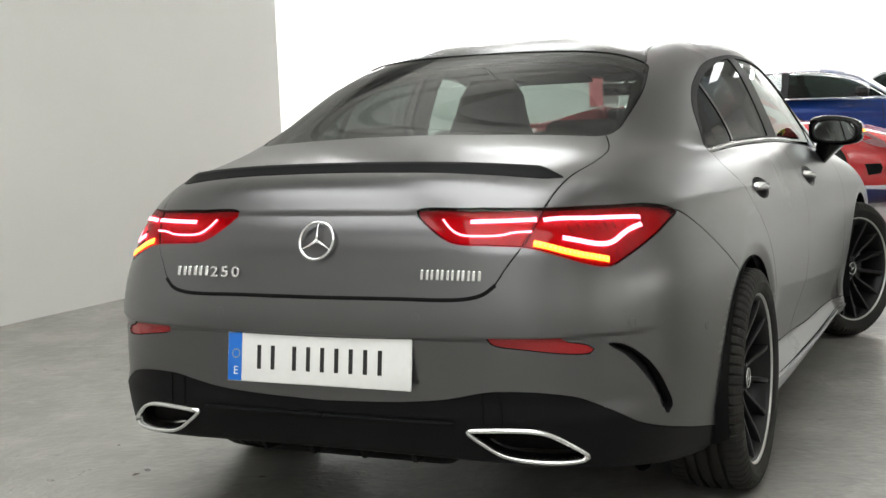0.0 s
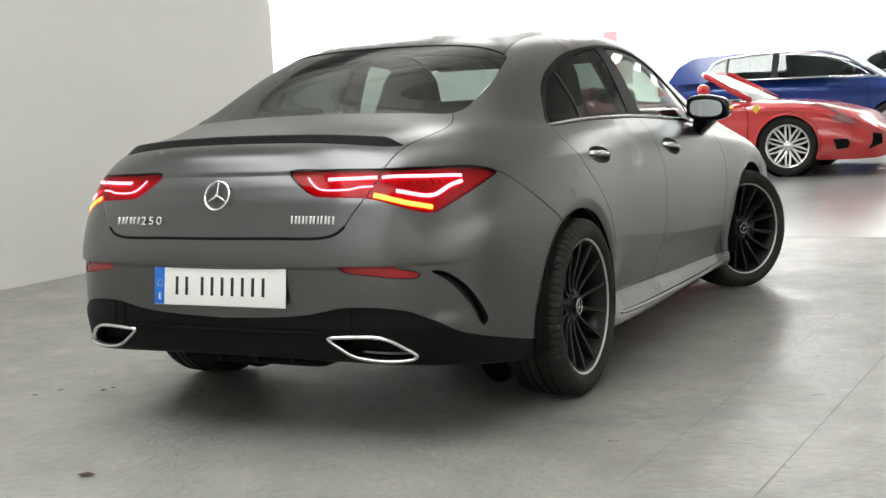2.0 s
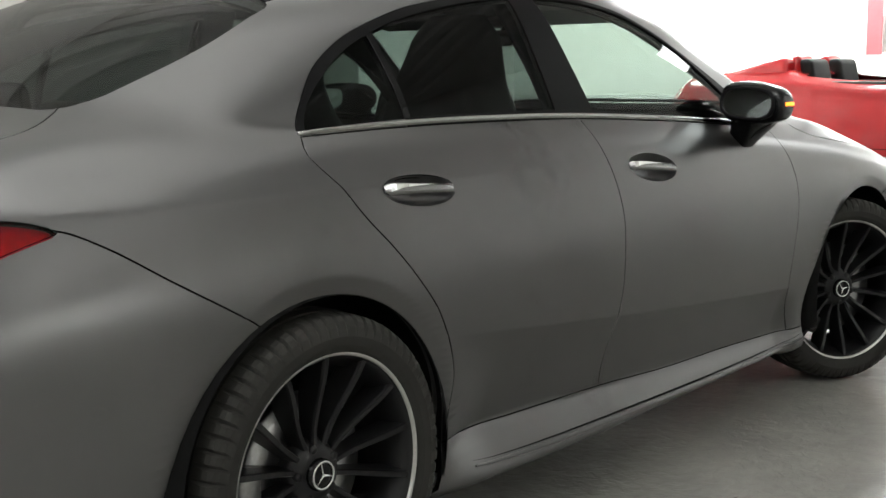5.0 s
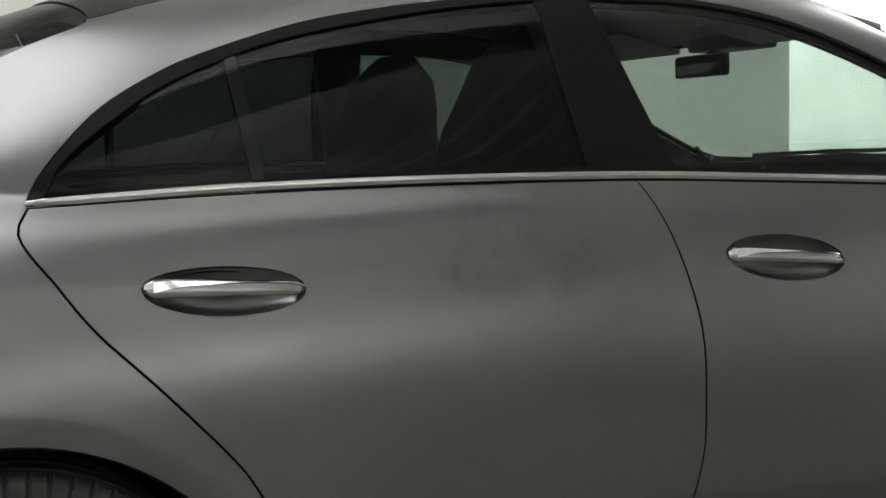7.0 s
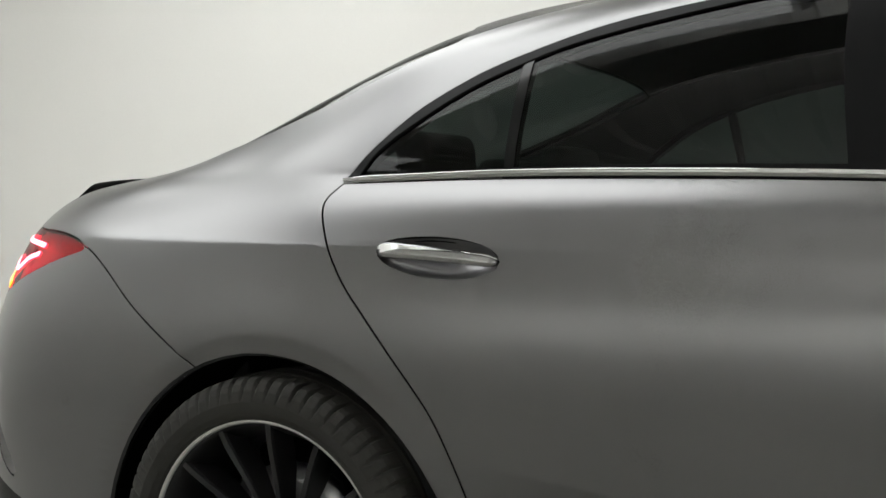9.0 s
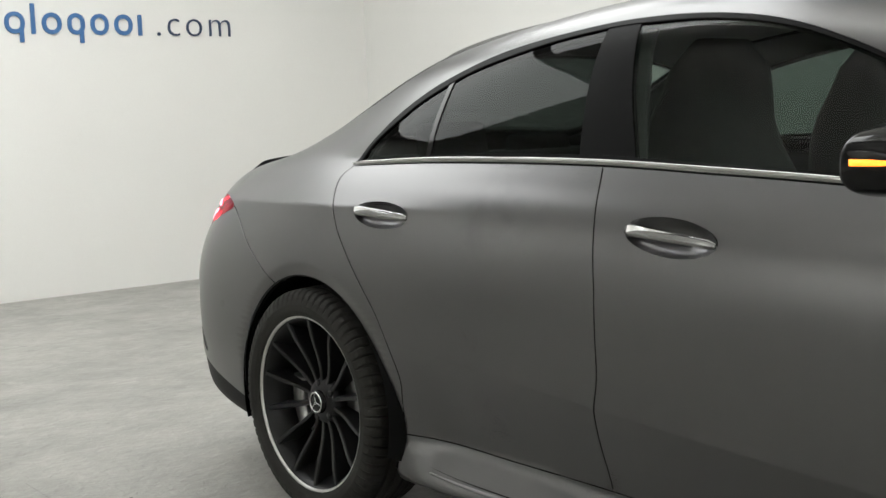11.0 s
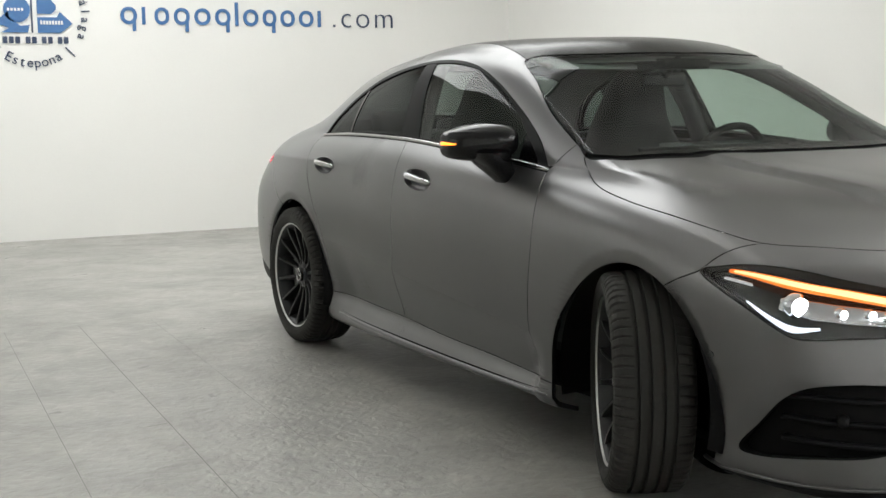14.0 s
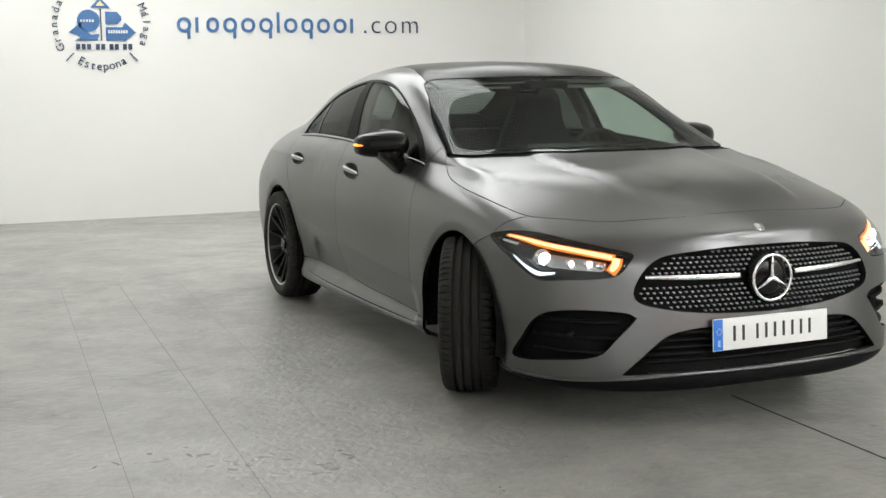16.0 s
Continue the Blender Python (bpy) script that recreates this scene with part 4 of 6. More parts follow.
SILL_STRIP = [q + (.009 if k % 3 == 2 else -.004 if k % 3 == 0 else 0) for k, q in enumerate(SEAMS["window_sill"])]
side_parts = {}
for half in ("right", "left"):
    side_parts[half, "quarter"] = skin_part("side_panel", ["side"], PAINT, half)
    skin_part("inner_pillar", ["side"], TRIM_DARK, half, sunk=.03, depth=.01)
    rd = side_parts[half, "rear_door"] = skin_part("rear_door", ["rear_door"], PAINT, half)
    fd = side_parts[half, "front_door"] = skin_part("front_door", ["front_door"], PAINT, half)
    for d, key in ((rd, "rear_door"), (fd, "front_door")):
        skin_part("door_lining", [key], TRIM_DARK, half, d, sunk=.05)
    skin_part("door_glass", ["rear_glass_door"], GLASS_DARK, half, rd, "dark tinted glass", sunk=.004, gap=0)
    skin_part("quarter_glass", ["quarter_glass"], GLASS_DARK, half, rd, "dark tinted glass", sunk=.004, gap=0)
    skin_part("door_glass", ["front_glass_door"], GLASS_CLEAR, half, fd, "clear greenish glass", sunk=.004, gap=0)
    skin_part("window_bar", ["bar"], GLOSS_BLACK, half, rd, sunk=.001, gap=0)
    skin_part("door_pillar", ["pillar"], SATIN_BLACK, half, rd, sunk=.001, gap=0)
    skin_part("mirror_post", ["post"], GLOSS_BLACK, half, fd, sunk=.001, gap=0)
    skin_part("window_frame", REST["frame"], SATIN_BLACK, half, sunk=-.001, gap=.0005)
    skin_part("window_seal", REST["trim"], SATIN_BLACK, half, label="black rubber seal along the window sill", sunk=-.001, gap=.0005)
    p, n = on_skin(SILL_STRIP, .03, (2, 13, 7, 14))
    wide = np.interp(np.linspace(0, 1, len(p)), [0, .02, .97, 1], [.55, 1, 1, .8])
    pr = sweep(p + np.array((.003, 0, .0005)), [(-.0062, -.006), (.0062, -.006), (.0068, .002), (.0050, .0038), (-.0050, .0038), (-.0068, .002)], ups=np.tile((1, 0, -.06), (len(p), 1)), scale=wide)
    part("window_trim", mesh_from("window_trim", *(pr if half == "right" else mirrored(pr))), TRIM_CHROME, car, "polished metal strip along the window sill")
    skin_part("fender", ["fender"], PAINT, half)
    skin_part("sill_skirt", ["skirt"], PAINT, half)
    for key, ya in (("arch_r", 0.0), ("arch_f", 2.729)):
        s = 1 if half == "right" else -1
        pr = [(.366, .885), (.40, .86), (.405, .60), (.30, .56), (.05, .55)]
        v, f = lathe(pr, 48)
        v = v[:, :] * (s, 1, 1) + (0, ya, HUB)
        f = [q for q in f if v[list(q), 2].max() > .26]
        part("wheel_well", mesh_from("wheel_well", v, f), MATTE_DARK, car)
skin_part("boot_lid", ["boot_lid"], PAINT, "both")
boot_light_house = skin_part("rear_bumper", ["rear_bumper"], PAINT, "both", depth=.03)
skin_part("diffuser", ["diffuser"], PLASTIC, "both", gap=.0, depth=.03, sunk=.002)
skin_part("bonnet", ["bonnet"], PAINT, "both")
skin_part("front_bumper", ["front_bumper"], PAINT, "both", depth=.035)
skin_part("front_lip", ["chin"], SATIN_BLACK, "both", gap=.001)
skin_part("windscreen", ["windscreen"], GLASS_FRONT, "both", sunk=.003, gap=.001)
skin_part("cowl", ["cowl"], PLASTIC, "both", sunk=.012, gap=0)
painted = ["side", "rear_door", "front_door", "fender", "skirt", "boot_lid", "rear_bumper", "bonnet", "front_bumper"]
# added near-black sheet behind the panels, so their gaps show as deep shade
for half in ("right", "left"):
    skin_part("gap_shade_sheet", painted, MATTE_DARK, half, label="black sheet added behind the panel gaps in place of their shade", sunk=.0125, gap=0, depth=.004)
roof = skin_part("roof", ["roof"], ROOF_GLASS, "both", label="glossy dark glass roof panel")
skin_part("headliner", ["roof"], LINING, "both", sunk=.035, gap=.003)
skin_part("rear_window", ["rear_glass"], GLASS_REAR, "both", sunk=.003, gap=.001)

# wheels
def tyre_mesh():
    pr = [(.238, -.098), (.250, -.108), (.264, -.114), (.286, -.117), (.305, -.113), (.316, -.107), (.3235, -.099), (.3275, -.089)]
    grooves = (-.052, -.018, .018, .052)
    for g in grooves:
        r = .3325 - 3.2 * abs(g) ** 2 * .3
        pr += [(r, g - .0065), (r - .011, g - .005), (r - .011, g + .005), (r, g + .0065)]
    pr += [(.3275, .089), (.3235, .099), (.316, .107), (.305, .113), (.286, .117), (.268, .114), (.258, .109), (.246, .098)]
    turns = 72 * 5
    v, f = lathe(pr, turns)
    k = len(pr)
    ang = np.repeat(np.arange(turns), k)
    ax = v[:, 0]
    rad = np.hypot(v[:, 1], v[:, 2])
    slot = (ang % 5 == 0) & (np.abs(ax) > .062) & (rad > .30)
    rad2 = np.where(slot, rad - .008, rad)
    v[:, 1:] *= (rad2 / rad)[:, None]
    return mesh_from("tyre", v, f, False)


def spoke_mesh():
    """One slim deep blade from the hub to the rim's barrel."""
    pts, ws = [], []
    for t in np.linspace(0, 1, 9):
        r = .045 + t * .198
        pts.append((.056 + .036 * smooth(.1, 1.0, t) - .014 * t * (1 - t), r, 0))
        ws.append(1 + .3 * t)
    sec = [(-.010, -.045), (.010, -.045), (.0062, -.004), (.0042, 0), (-.0042, 0), (-.0062, -.004)]
    return mesh_from("spoke", *sweep(pts, sec, ups=np.tile((1, 0, 0), (9, 1)), scale=ws), smooth_faces=False)


def star(r, t, depth, up=(0, 0, 1)):
    """A ring with three tapering rays, standing in the plane x, z and facing -y."""
    ring = sweep([(r * math.cos(a), 0, r * math.sin(a)) for a in np.linspace(0, 2 * math.pi, 56, endpoint=False)],
                 [(t * math.cos(b), depth * math.sin(b)) for b in np.linspace(0, 2 * math.pi, 10, endpoint=False)],
                 ups=np.tile((0, -1, 0), (56, 1)), closed=True)
    out = [ring]
    for k in range(3):
        a = math.pi / 2 + k * 2 * math.pi / 3
        d, w = np.array((math.cos(a), 0, math.sin(a))), np.array((-math.sin(a), 0, math.cos(a)))
        b = r * .17
        v = [w * b - d * b * .6, -w * b - d * b * .6, d * r * .97 + w * r * .02, d * r * .97 - w * r * .02, np.array((0, -depth * 1.2, 0)), d * r * .95 + np.array((0, -depth * .5, 0))]
        out.append((np.array(v), [(0, 4, 5, 2), (4, 1, 3, 5), (2, 5, 3), (0, 1, 4), (0, 2, 3, 1)]))
    return joined(*out)


def build_wheel():
    w = thing("wheel", "", "")
    part("tyre", tyre_mesh(), RUBBER, w)
    part("rim", mesh_from("rim", *lathe([(.254, .100), (.247, .098), (.238, .085), (.222, .05), (.215, -.02), (.222, -.10)], 72)), RIM_BLACK, w)
    part("rim_lip", mesh_from("rim_lip", *lathe([(.246, .0985), (.2475, .1025), (.253, .1045), (.2575, .103), (.259, .098), (.256, .094)], 72)), RIM_SILVER, w, "turned bright metal rim edge")
    blade = spoke_mesh()
    for k in range(14):
        part("spoke", blade, RIM_BLACK, w).matrix_basis = pose(0, 0, 0, 360 * k / 14, 0, 0)
    part("hub", mesh_from("hub", *lathe([(.0, .060), (.038, .062), (.060, .055), (.072, .035), (.075, -.02)], 40)), RIM_BLACK, w)
    part("hub_cap", mesh_from("hub_cap", *lathe([(.0, .0755), (.026, .075), (.033, .072), (.035, .05)], 32)), GLOSS_BLACK, w)
    v, f = star(.028, .0026, .0022)
    v = np.stack([.076 - v[:, 1], v[:, 0], v[:, 2]], 1)
    part("emblem", mesh_from("emblem", v, f), SATIN_CHROME, w)
    for k in range(5):
        a = 2 * math.pi * k / 5 + .3
        v, f = lathe([(0, .061), (.009, .061), (.010, .057), (.010, .03)], 10)
        part("wheel_bolt", mesh_from("wheel_bolt", v + (0, .053 * math.cos(a), .053 * math.sin(a)), f), RIM_BLACK, w)
    part("brake_disc", mesh_from("brake_disc", *lathe([(.075, .012), (.075, .018), (.160, .018), (.160, -.008), (.075, -.008)], 48, closed=True)), STEEL, w)
    v, f = sweep([(.0, .155 * math.cos(a), .155 * math.sin(a)) for a in np.radians(np.linspace(150, 205, 10))], [(-.03, -.045), (.03, -.045), (.03, .028), (.022, .036), (-.022, .036), (-.03, .028)], ups=np.tile((1, 0, 0), (10, 1)))
    part("brake_caliper", mesh_from("brake_caliper", v, f), STEEL, w)
    return w


STEER = -28
wheel = build_wheel()
wheel.parent = car
wheel.matrix_basis = pose(.792, 0, HUB, 12, 0, 0)
for m in (pose(.800, 2.668, HUB) @ pose(0, 0, 0, 0, 0, STEER) @ pose(0, 0, 0, 40, 0, 0), pose(-.795, 0, HUB, 0, 0, 180) @ pose(0, 0, 0, 25, 0, 0),
          pose(-.795, 2.70, HUB, 0, 0, 180 + STEER)):
    copy_thing(wheel, m)


def bars(words, height, gap=.35, weight=.16):
    """Plain upright blocks in place of letters: one a letter, with the letter's width; spaces stay open. Gives (x0, x1, z0, z1)."""
    x, out = 0.0, []
    for ch in words:
        if ch == " ":
            x += height * .45
            continue
        w = height * {"l": .16, "i": .16, "1": .3, ".": .16, "m": .95, "w": .95, "r": .42, "t": .4}.get(ch, .62)
        z0, z1 = 0, height * .72
        if ch in "gpqy":
            z0 = -height * .28
        if ch in "bdhklt" or ch.isupper() or ch.isdigit():
            z1 = height
        if ch == ".":
            z1 = height * .16
        out.append((x, x + w, z0, z1))
        x += w + height * gap * .5
    return out, x - height * gap * .5


GILL_EDGE = glide(SEAMS["gill"][:15], .006)


def gill_depth(p):
    """The gill is deep along its outer edge and runs out to the bumper's skin at its inner one."""
    d = np.linalg.norm(p[:, None] - GILL_EDGE[None], axis=2).min(1)
    return .030 * (1 - smooth(0, .032, d)) + .002


# tail lights
for half in ("right", "left"):
    s = 1 if half == "right" else -1
    for key, name, nm in (("tail_out", "tail_light", "outer"), ("tail_in", "boot_light", "inner")):
        lamp = skin_part(name, [key], LENS_RED, half, car, "red lens tail light, lit", gap=.0015, sunk=.001, depth=.004)
        skin_part("lamp_housing", [key], RED_DARK, half, lamp, sunk=.016, gap=-.001, depth=.002)

        def strip(nm, flat, width, mat, lift=.0012, parent=lamp, **k):
            pr = ribbon(flat, width, .006, lift, **k)
            part(nm, mesh_from(nm, *(pr if s > 0 else mirrored(pr))), mat, parent)
        if key == "tail_out":
            strip("light_strip", [.566, -.90, .885, .664, -.812, .882, .742, -.69, .874], .011, LED_RED)
            strip("light_strip", [.612, -.897, .842, .681, -.84, .822, .704, -.81, .822, .728, -.752, .846, .748, -.70, .857], .012, LED_RED)
            strip("indicator_strip", [.553, -.937, .832, .639, -.893, .805, .706, -.834, .784], .016, LED_AMBER)
            p, n = on_skin([.556, -.935, .8315, .639, -.893, .805, .702, -.837, .7855], .0115)
            for a, b in zip(p, n):
                v, f = lathe([(0, .0012), (.0035, .001), (.0042, 0)], 8)
                pr = (v @ np.array(Vector(b).to_track_quat("X", "Z").to_matrix()).T + a + b * .0014, f)
                part("diode", mesh_from("diode", *(pr if s > 0 else mirrored(pr))), LED_DOT, lamp)
            for t in np.linspace(.12, .8, 6):
                x, y = .60 + .12 * t, -.88 + .14 * t
                strip("lamp_fin", [x, y, .872, x + .004, y + .004, .850], .003, RED_DARK, -.006)
        else:
            strip("light_strip", [.399, -.952, .885, .475, -.935, .886, .551, -.905, .886], .011, LED_RED)
            strip("light_strip", [.329, -.958, .892, .350, -.968, .872, .379, -.972, .856, .478, -.954, .853, .500, -.945, .858, .546, -.927, .860], .005, LED_RED)
    refl = skin_part("bumper_reflector", ["reflector"], REFLECTOR, half, car, "red bumper reflector", sunk=.003, gap=.001)
    skin_part("bumper_gill", ["gill"], PAINT, half, car, sunk=gill_depth, gap=0, depth=.004)
    # exhaust trims
    skin_part("exhaust_opening", ["exhaust"], MATTE_DARK, half, car, sunk=.05, gap=-.004)
    p, n = on_skin(SEAMS["exhaust"], .01)
    pr = sweep((p + n * .004)[:-1], [(-.0055, -.03), (.0055, -.03), (.006, .0015), (.003, .0050), (-.0035, .0035)], ups=n[:-1], closed=True)
    part("exhaust_trim", mesh_from("exhaust_trim", *(pr if s > 0 else mirrored(pr))), SATIN_CHROME, car, "chrome exhaust surround")
    # parking sensors
    for q in ((.281, -1.034, .66), (.753, -.829, .633), (.865, -.508, .573), (.885, 3.098, .499)):
        uv = near([q])
        p0, n0 = skin(uv[:, 0], uv[:, 1])[0], skin_normal(uv[:, 0], uv[:, 1])[0]
        v, f = lathe([(0, .0004), (.0088, .0004), (.0092, -.002), (.0104, -.002), (.0108, .0003), (.0114, .0)], 20)
        rot = np.array(Vector(n0).to_track_quat("X", "Z").to_matrix())
        pr = (v @ rot.T + p0, f)
        part("parking_sensor", mesh_from("parking_sensor", *(pr if s > 0 else mirrored(pr)), smooth_faces=False), PAINT, car)
    # door handles in their scoops
    for key, door in (("rear_scoop", "rear_door"), ("front_scoop", "front_door")):
        cy, cz, a, b, sl = SCOOPS[key]
        rings, V, F = 8, [], []
        for k in range(rings + 1):
            r = 1 - k / rings
            pts = [(None, cy + a * r * math.cos(t), cz + b * r * math.sin(t) + sl * a * r * math.cos(t)) for t in np.linspace(0, 2 * math.pi, 32, endpoint=False)]
            uv = near(pts, (4, 11, 3, 10))
            V.append(skin(uv[:, 0], uv[:, 1]) - skin_normal(uv[:, 0], uv[:, 1]) * (.001 + .030 * (1 - r ** 3)))
        for k in range(rings):
            for i in range(32):
                j = (i + 1) % 32
                F.append((k * 32 + i, k * 32 + j, k * 32 + 32 + j, k * 32 + 32 + i))
        pr = (np.concatenate(V), F)
        part("door_handle", mesh_from("door_handle", *(pr if s > 0 else mirrored(pr))), PAINT, side_parts[half, door])
        y0, y1 = cy - a * .985, cy + a * .985
        path = near([(None, y, cz + .001 + sl * (y - cy)) for y in np.linspace(y0, y1, 20)], (4, 11, 3, 10))
        p, n = skin(path[:, 0], path[:, 1]), skin_normal(path[:, 0], path[:, 1])
        t = np.linspace(-1, 1, 20)
        wide = .55 + .45 * np.sqrt(np.clip(1 - np.abs(t) ** 4, 0, 1))
        bow = .012 * (1 - t ** 4)
        tall = np.interp(t, [-1, -.95, -.85, .85, .97, 1], [.55, .95, 1.08, .82, .70, .45])
        sec = [(-.011, -.010), (.010, -.010), (.0125, -.004), (.0115, .0045), (.003, .0062), (-.0085, .0050), (-.0125, .0)]
        pr = sweep(p + n * bow[:, None], sec, ups=n, scale=tall)
        part("lever", mesh_from("lever", *(pr if s > 0 else mirrored(pr))), HANDLE_METAL, side_parts[half, door])
        # the bright facet on top, broad at the rear end and thin at the front
        low = np.interp(t, [-1, -.92, -.6, .2, 1], [.0055, .0065, -.001, -.0075, -.0108])
        V2 = []
        for k in range(20):
            c, h = p[k] + n[k] * bow[k], tall[k]
            down = np.cross(np.array((0, 1.0, 0)), n[k])
            V2 += [c + (down * -.0122 + n[k] * .0005) * h, c + (down * min(low[k], .009) + n[k] * .0066) * h, c + (down * -.0085 + n[k] * .0071) * h]
        F2 = [q for k in range(19) for q in ((3 * k, 3 * k + 2, 3 * k + 5, 3 * k + 3), (3 * k + 2, 3 * k + 1, 3 * k + 4, 3 * k + 5))]
        pr = (np.array(V2), F2)
        part("chrome_strip", mesh_from("chrome_strip", *(pr if s > 0 else mirrored(pr)), smooth_faces=False), CHROME, side_parts[half, door], "chrome strip")
    # headlights
    lamp = skin_part("headlight", ["headlight"], LENS_CLEAR, half, car, "clear headlight, lit", gap=.0015, depth=.02, sunk=.001)
    skin_part("lamp_housing", ["headlight"], GLOSS_BLACK, half, lamp, sunk=.045, gap=-.004, depth=.01)

    def lit(nm, flat, width, mat, lift, **k):
        pr = ribbon(flat, width, .006, lift, **k)
        part(nm, mesh_from(nm, *(pr if s > 0 else mirrored(pr))), mat, lamp)
    lit("reflector_band", [.835, 3.28, .668, .76, 3.385, .650, .69, 3.445, .642, .625, 3.492, .634], .050, SATIN_CHROME, -.034, taper=[.7, 1, .9, .6])
    # wider orange ribbons glow as the halo round the bright amber strips
    lit("indicator_halo", [.860, 3.12, .731, .789, 3.30, .712, .687, 3.421, .688, .590, 3.497, .665], .026, GLOW_AMBER, -.016, taper=[.4, 1, 1, 1])
    lit("indicator_strip", [.857, 3.14, .729, .789, 3.30, .711, .687, 3.421, .687, .60, 3.49, .664], .012, CORE_AMBER, -.010, taper=[.5, 1, 1.2, 1.3])
    lit("indicator_halo", [.582, 3.503, .664, .590, 3.508, .640, .612, 3.502, .606], .040, GLOW_AMBER, -.016)
    lit("indicator_strip", [.586, 3.500, .662, .594, 3.506, .638, .612, 3.502, .614], .025, CORE_AMBER, -.011, taper=[1.1, 1, .7])
    lit("daylight_strip", [.873, 3.205, .657, .854, 3.282, .616, .832, 3.33, .597, .786, 3.384, .602], .013, LED_DAY, -.010, taper=[.3, .8, 1.3, .5])
    lit("position_strip", [.872, 3.11, .708, .852, 3.203, .700], .010, SATIN_CHROME, -.012)
    lit("chrome_bar", [.80, 3.36, .628, .72, 3.425, .617, .64, 3.488, .612], .006, CHROME, -.016)
    for q, r, pw in (((.806, 3.327, .660), .028, LED_WHITE), ((.734, 3.411, .645), .013, LED_WHITE), ((.677, 3.453, .643), .013, LED_WHITE), ((.642, 3.48, .633), .012, SATIN_CHROME)):
        uv = near([q])
        p0, n0 = skin(uv[:, 0], uv[:, 1])[0], skin_normal(uv[:, 0], uv[:, 1])[0]
        rot = np.array(Vector((.25, 1, 0)).normalized().to_track_quat("X", "Z").to_matrix())
        v, f = lathe([(0, .010), (r * .5, .008), (r * .85, .002), (r * .9, -.004), (r * 1.15, -.004), (r * 1.25, -.02)], 24)
        c = p0 - n0 * .030
        pr = (v @ rot.T + c, f)
        proj = part("projector", mesh_from("projector", *(pr if s > 0 else mirrored(pr))), CHROME, lamp)
        v, f = lathe([(0, .0125), (r * .5, .0105), (r * .86, .0045)], 24)
        pr = (v @ rot.T + c, f)
        part("projector_lens", mesh_from("projector_lens", *(pr if s > 0 else mirrored(pr))), pw, lamp)
    # side intakes with their slats
    intake = skin_part("air_intake", ["intake"], MATTE_DARK, half, car, sunk=.040, gap=-.003)
    for z, x0 in ((.425, .83), (.365, .845), (.31, .848)):
        pr = ribbon([x0, 3.30, z, .76, 3.435, z, .66, 3.51, z - .002, .60, 3.54, z - .002], .012, .03, -.016)
        part("slat", mesh_from("slat", *(pr if s > 0 else mirrored(pr))), PLASTIC, intake)
    uv = near([(.757, 3.44, .372)])
    p0, n0 = skin(uv[:, 0], uv[:, 1])[0], skin_normal(uv[:, 0], uv[:, 1])[0]
    rot = np.array(Vector(n0).to_track_quat("X", "Z").to_matrix())
    v, f = lathe([(0, .0), (.010, .0), (.011, -.002), (.014, -.003), (.016, -.03)], 20)
    pr = (v @ rot.T + p0 - n0 * .010, f)
    part("parking_sensor", mesh_from("parking_sensor", *(pr if s > 0 else mirrored(pr))), PLASTIC, intake)
    # door mirror
    def mirror_shell():
        V, F = [], []
        for i in range(25):
            th = math.pi * i / 24
            for j in range(40):
                ph = 2 * math.pi * j / 40
                rad = math.sin(th) ** .55
                x, y, z = math.cos(th), rad * math.cos(ph), rad * math.sin(ph)
                x = math.copysign(abs(x) ** .8, x)
                w = math.copysign(abs(y) ** (.9 if y > 0 else .35), y)
                h = math.copysign(abs(z) ** .75, z)
                yy = w * ((.100 - .022 * x) if w > 0 else .055)
                zz = h * ((.066 if h > 0 else .064) - .010 * max(0, x)) - .006 * x
                V.append((.893 + x * .114, 1.848 + yy - .028 * x, 1.022 + zz))
        for i in range(24):
            for j in range(40):
                k = (j + 1) % 40
                F.append((i * 40 + j, i * 40 + k, i * 40 + 40 + k, i * 40 + 40 + j))
        return np.array(V), [q[::-1] for q in F]
    pr = mirror_shell()
    mir = part("door_mirror", mesh_from("door_mirror", *(pr if s > 0 else mirrored(pr))), GLOSS_BLACK, car, "gloss black door mirror")
    V, F = [], []
    for cx, cy, cz, hx, hy in ((.800, 1.908, .884, .040, .046), (.815, 1.906, .898, .040, .052), (.835, 1.90, .920, .042, .064), (.855, 1.895, .945, .050, .078), (.868, 1.892, .968, .060, .086), (.875, 1.89, .99, .062, .086)):
        V += [(cx + hx * math.copysign(abs(math.cos(a)) ** .6, math.cos(a)), cy + hy * math.copysign(abs(math.sin(a)) ** .6, math.sin(a)), cz) for a in np.linspace(0, 2 * math.pi, 24, endpoint=False)]
    F = [(k * 24 + i, k * 24 + (i + 1) % 24, k * 24 + 24 + (i + 1) % 24, k * 24 + 24 + i) for k in range(5) for i in range(24)]
    pr = (np.array(V), F)
    part("mirror_foot", mesh_from("mirror_foot", *(pr if s > 0 else mirrored(pr))), GLOSS_BLACK, mir)
    led = sweep([(1.006, 1.800, 1.022), (1.0095, 1.83, 1.022), (1.004, 1.856, 1.021), (.992, 1.880, 1.020)], [(-.0045, -.005), (.0045, -.005), (.0045, .004), (-.0045, .004)], scale=[1.2, 1.2, 1, .5])
    part("indicator_strip", mesh_from("indicator_strip", *(led if s > 0 else mirrored(led))), LED_AMBER, mir, "amber indicator strip")
    seam = sweep([(.80, 1.942, .990), (.86, 1.938, .992), (.92, 1.918, .993), (.97, 1.886, .994), (.997, 1.852, .995)], [(-.002, -.006), (.002, -.006), (.002, .004), (-.002, .004)])
    part("shell_line", mesh_from("shell_line", *(seam if s > 0 else mirrored(seam))), CHROME, mir)
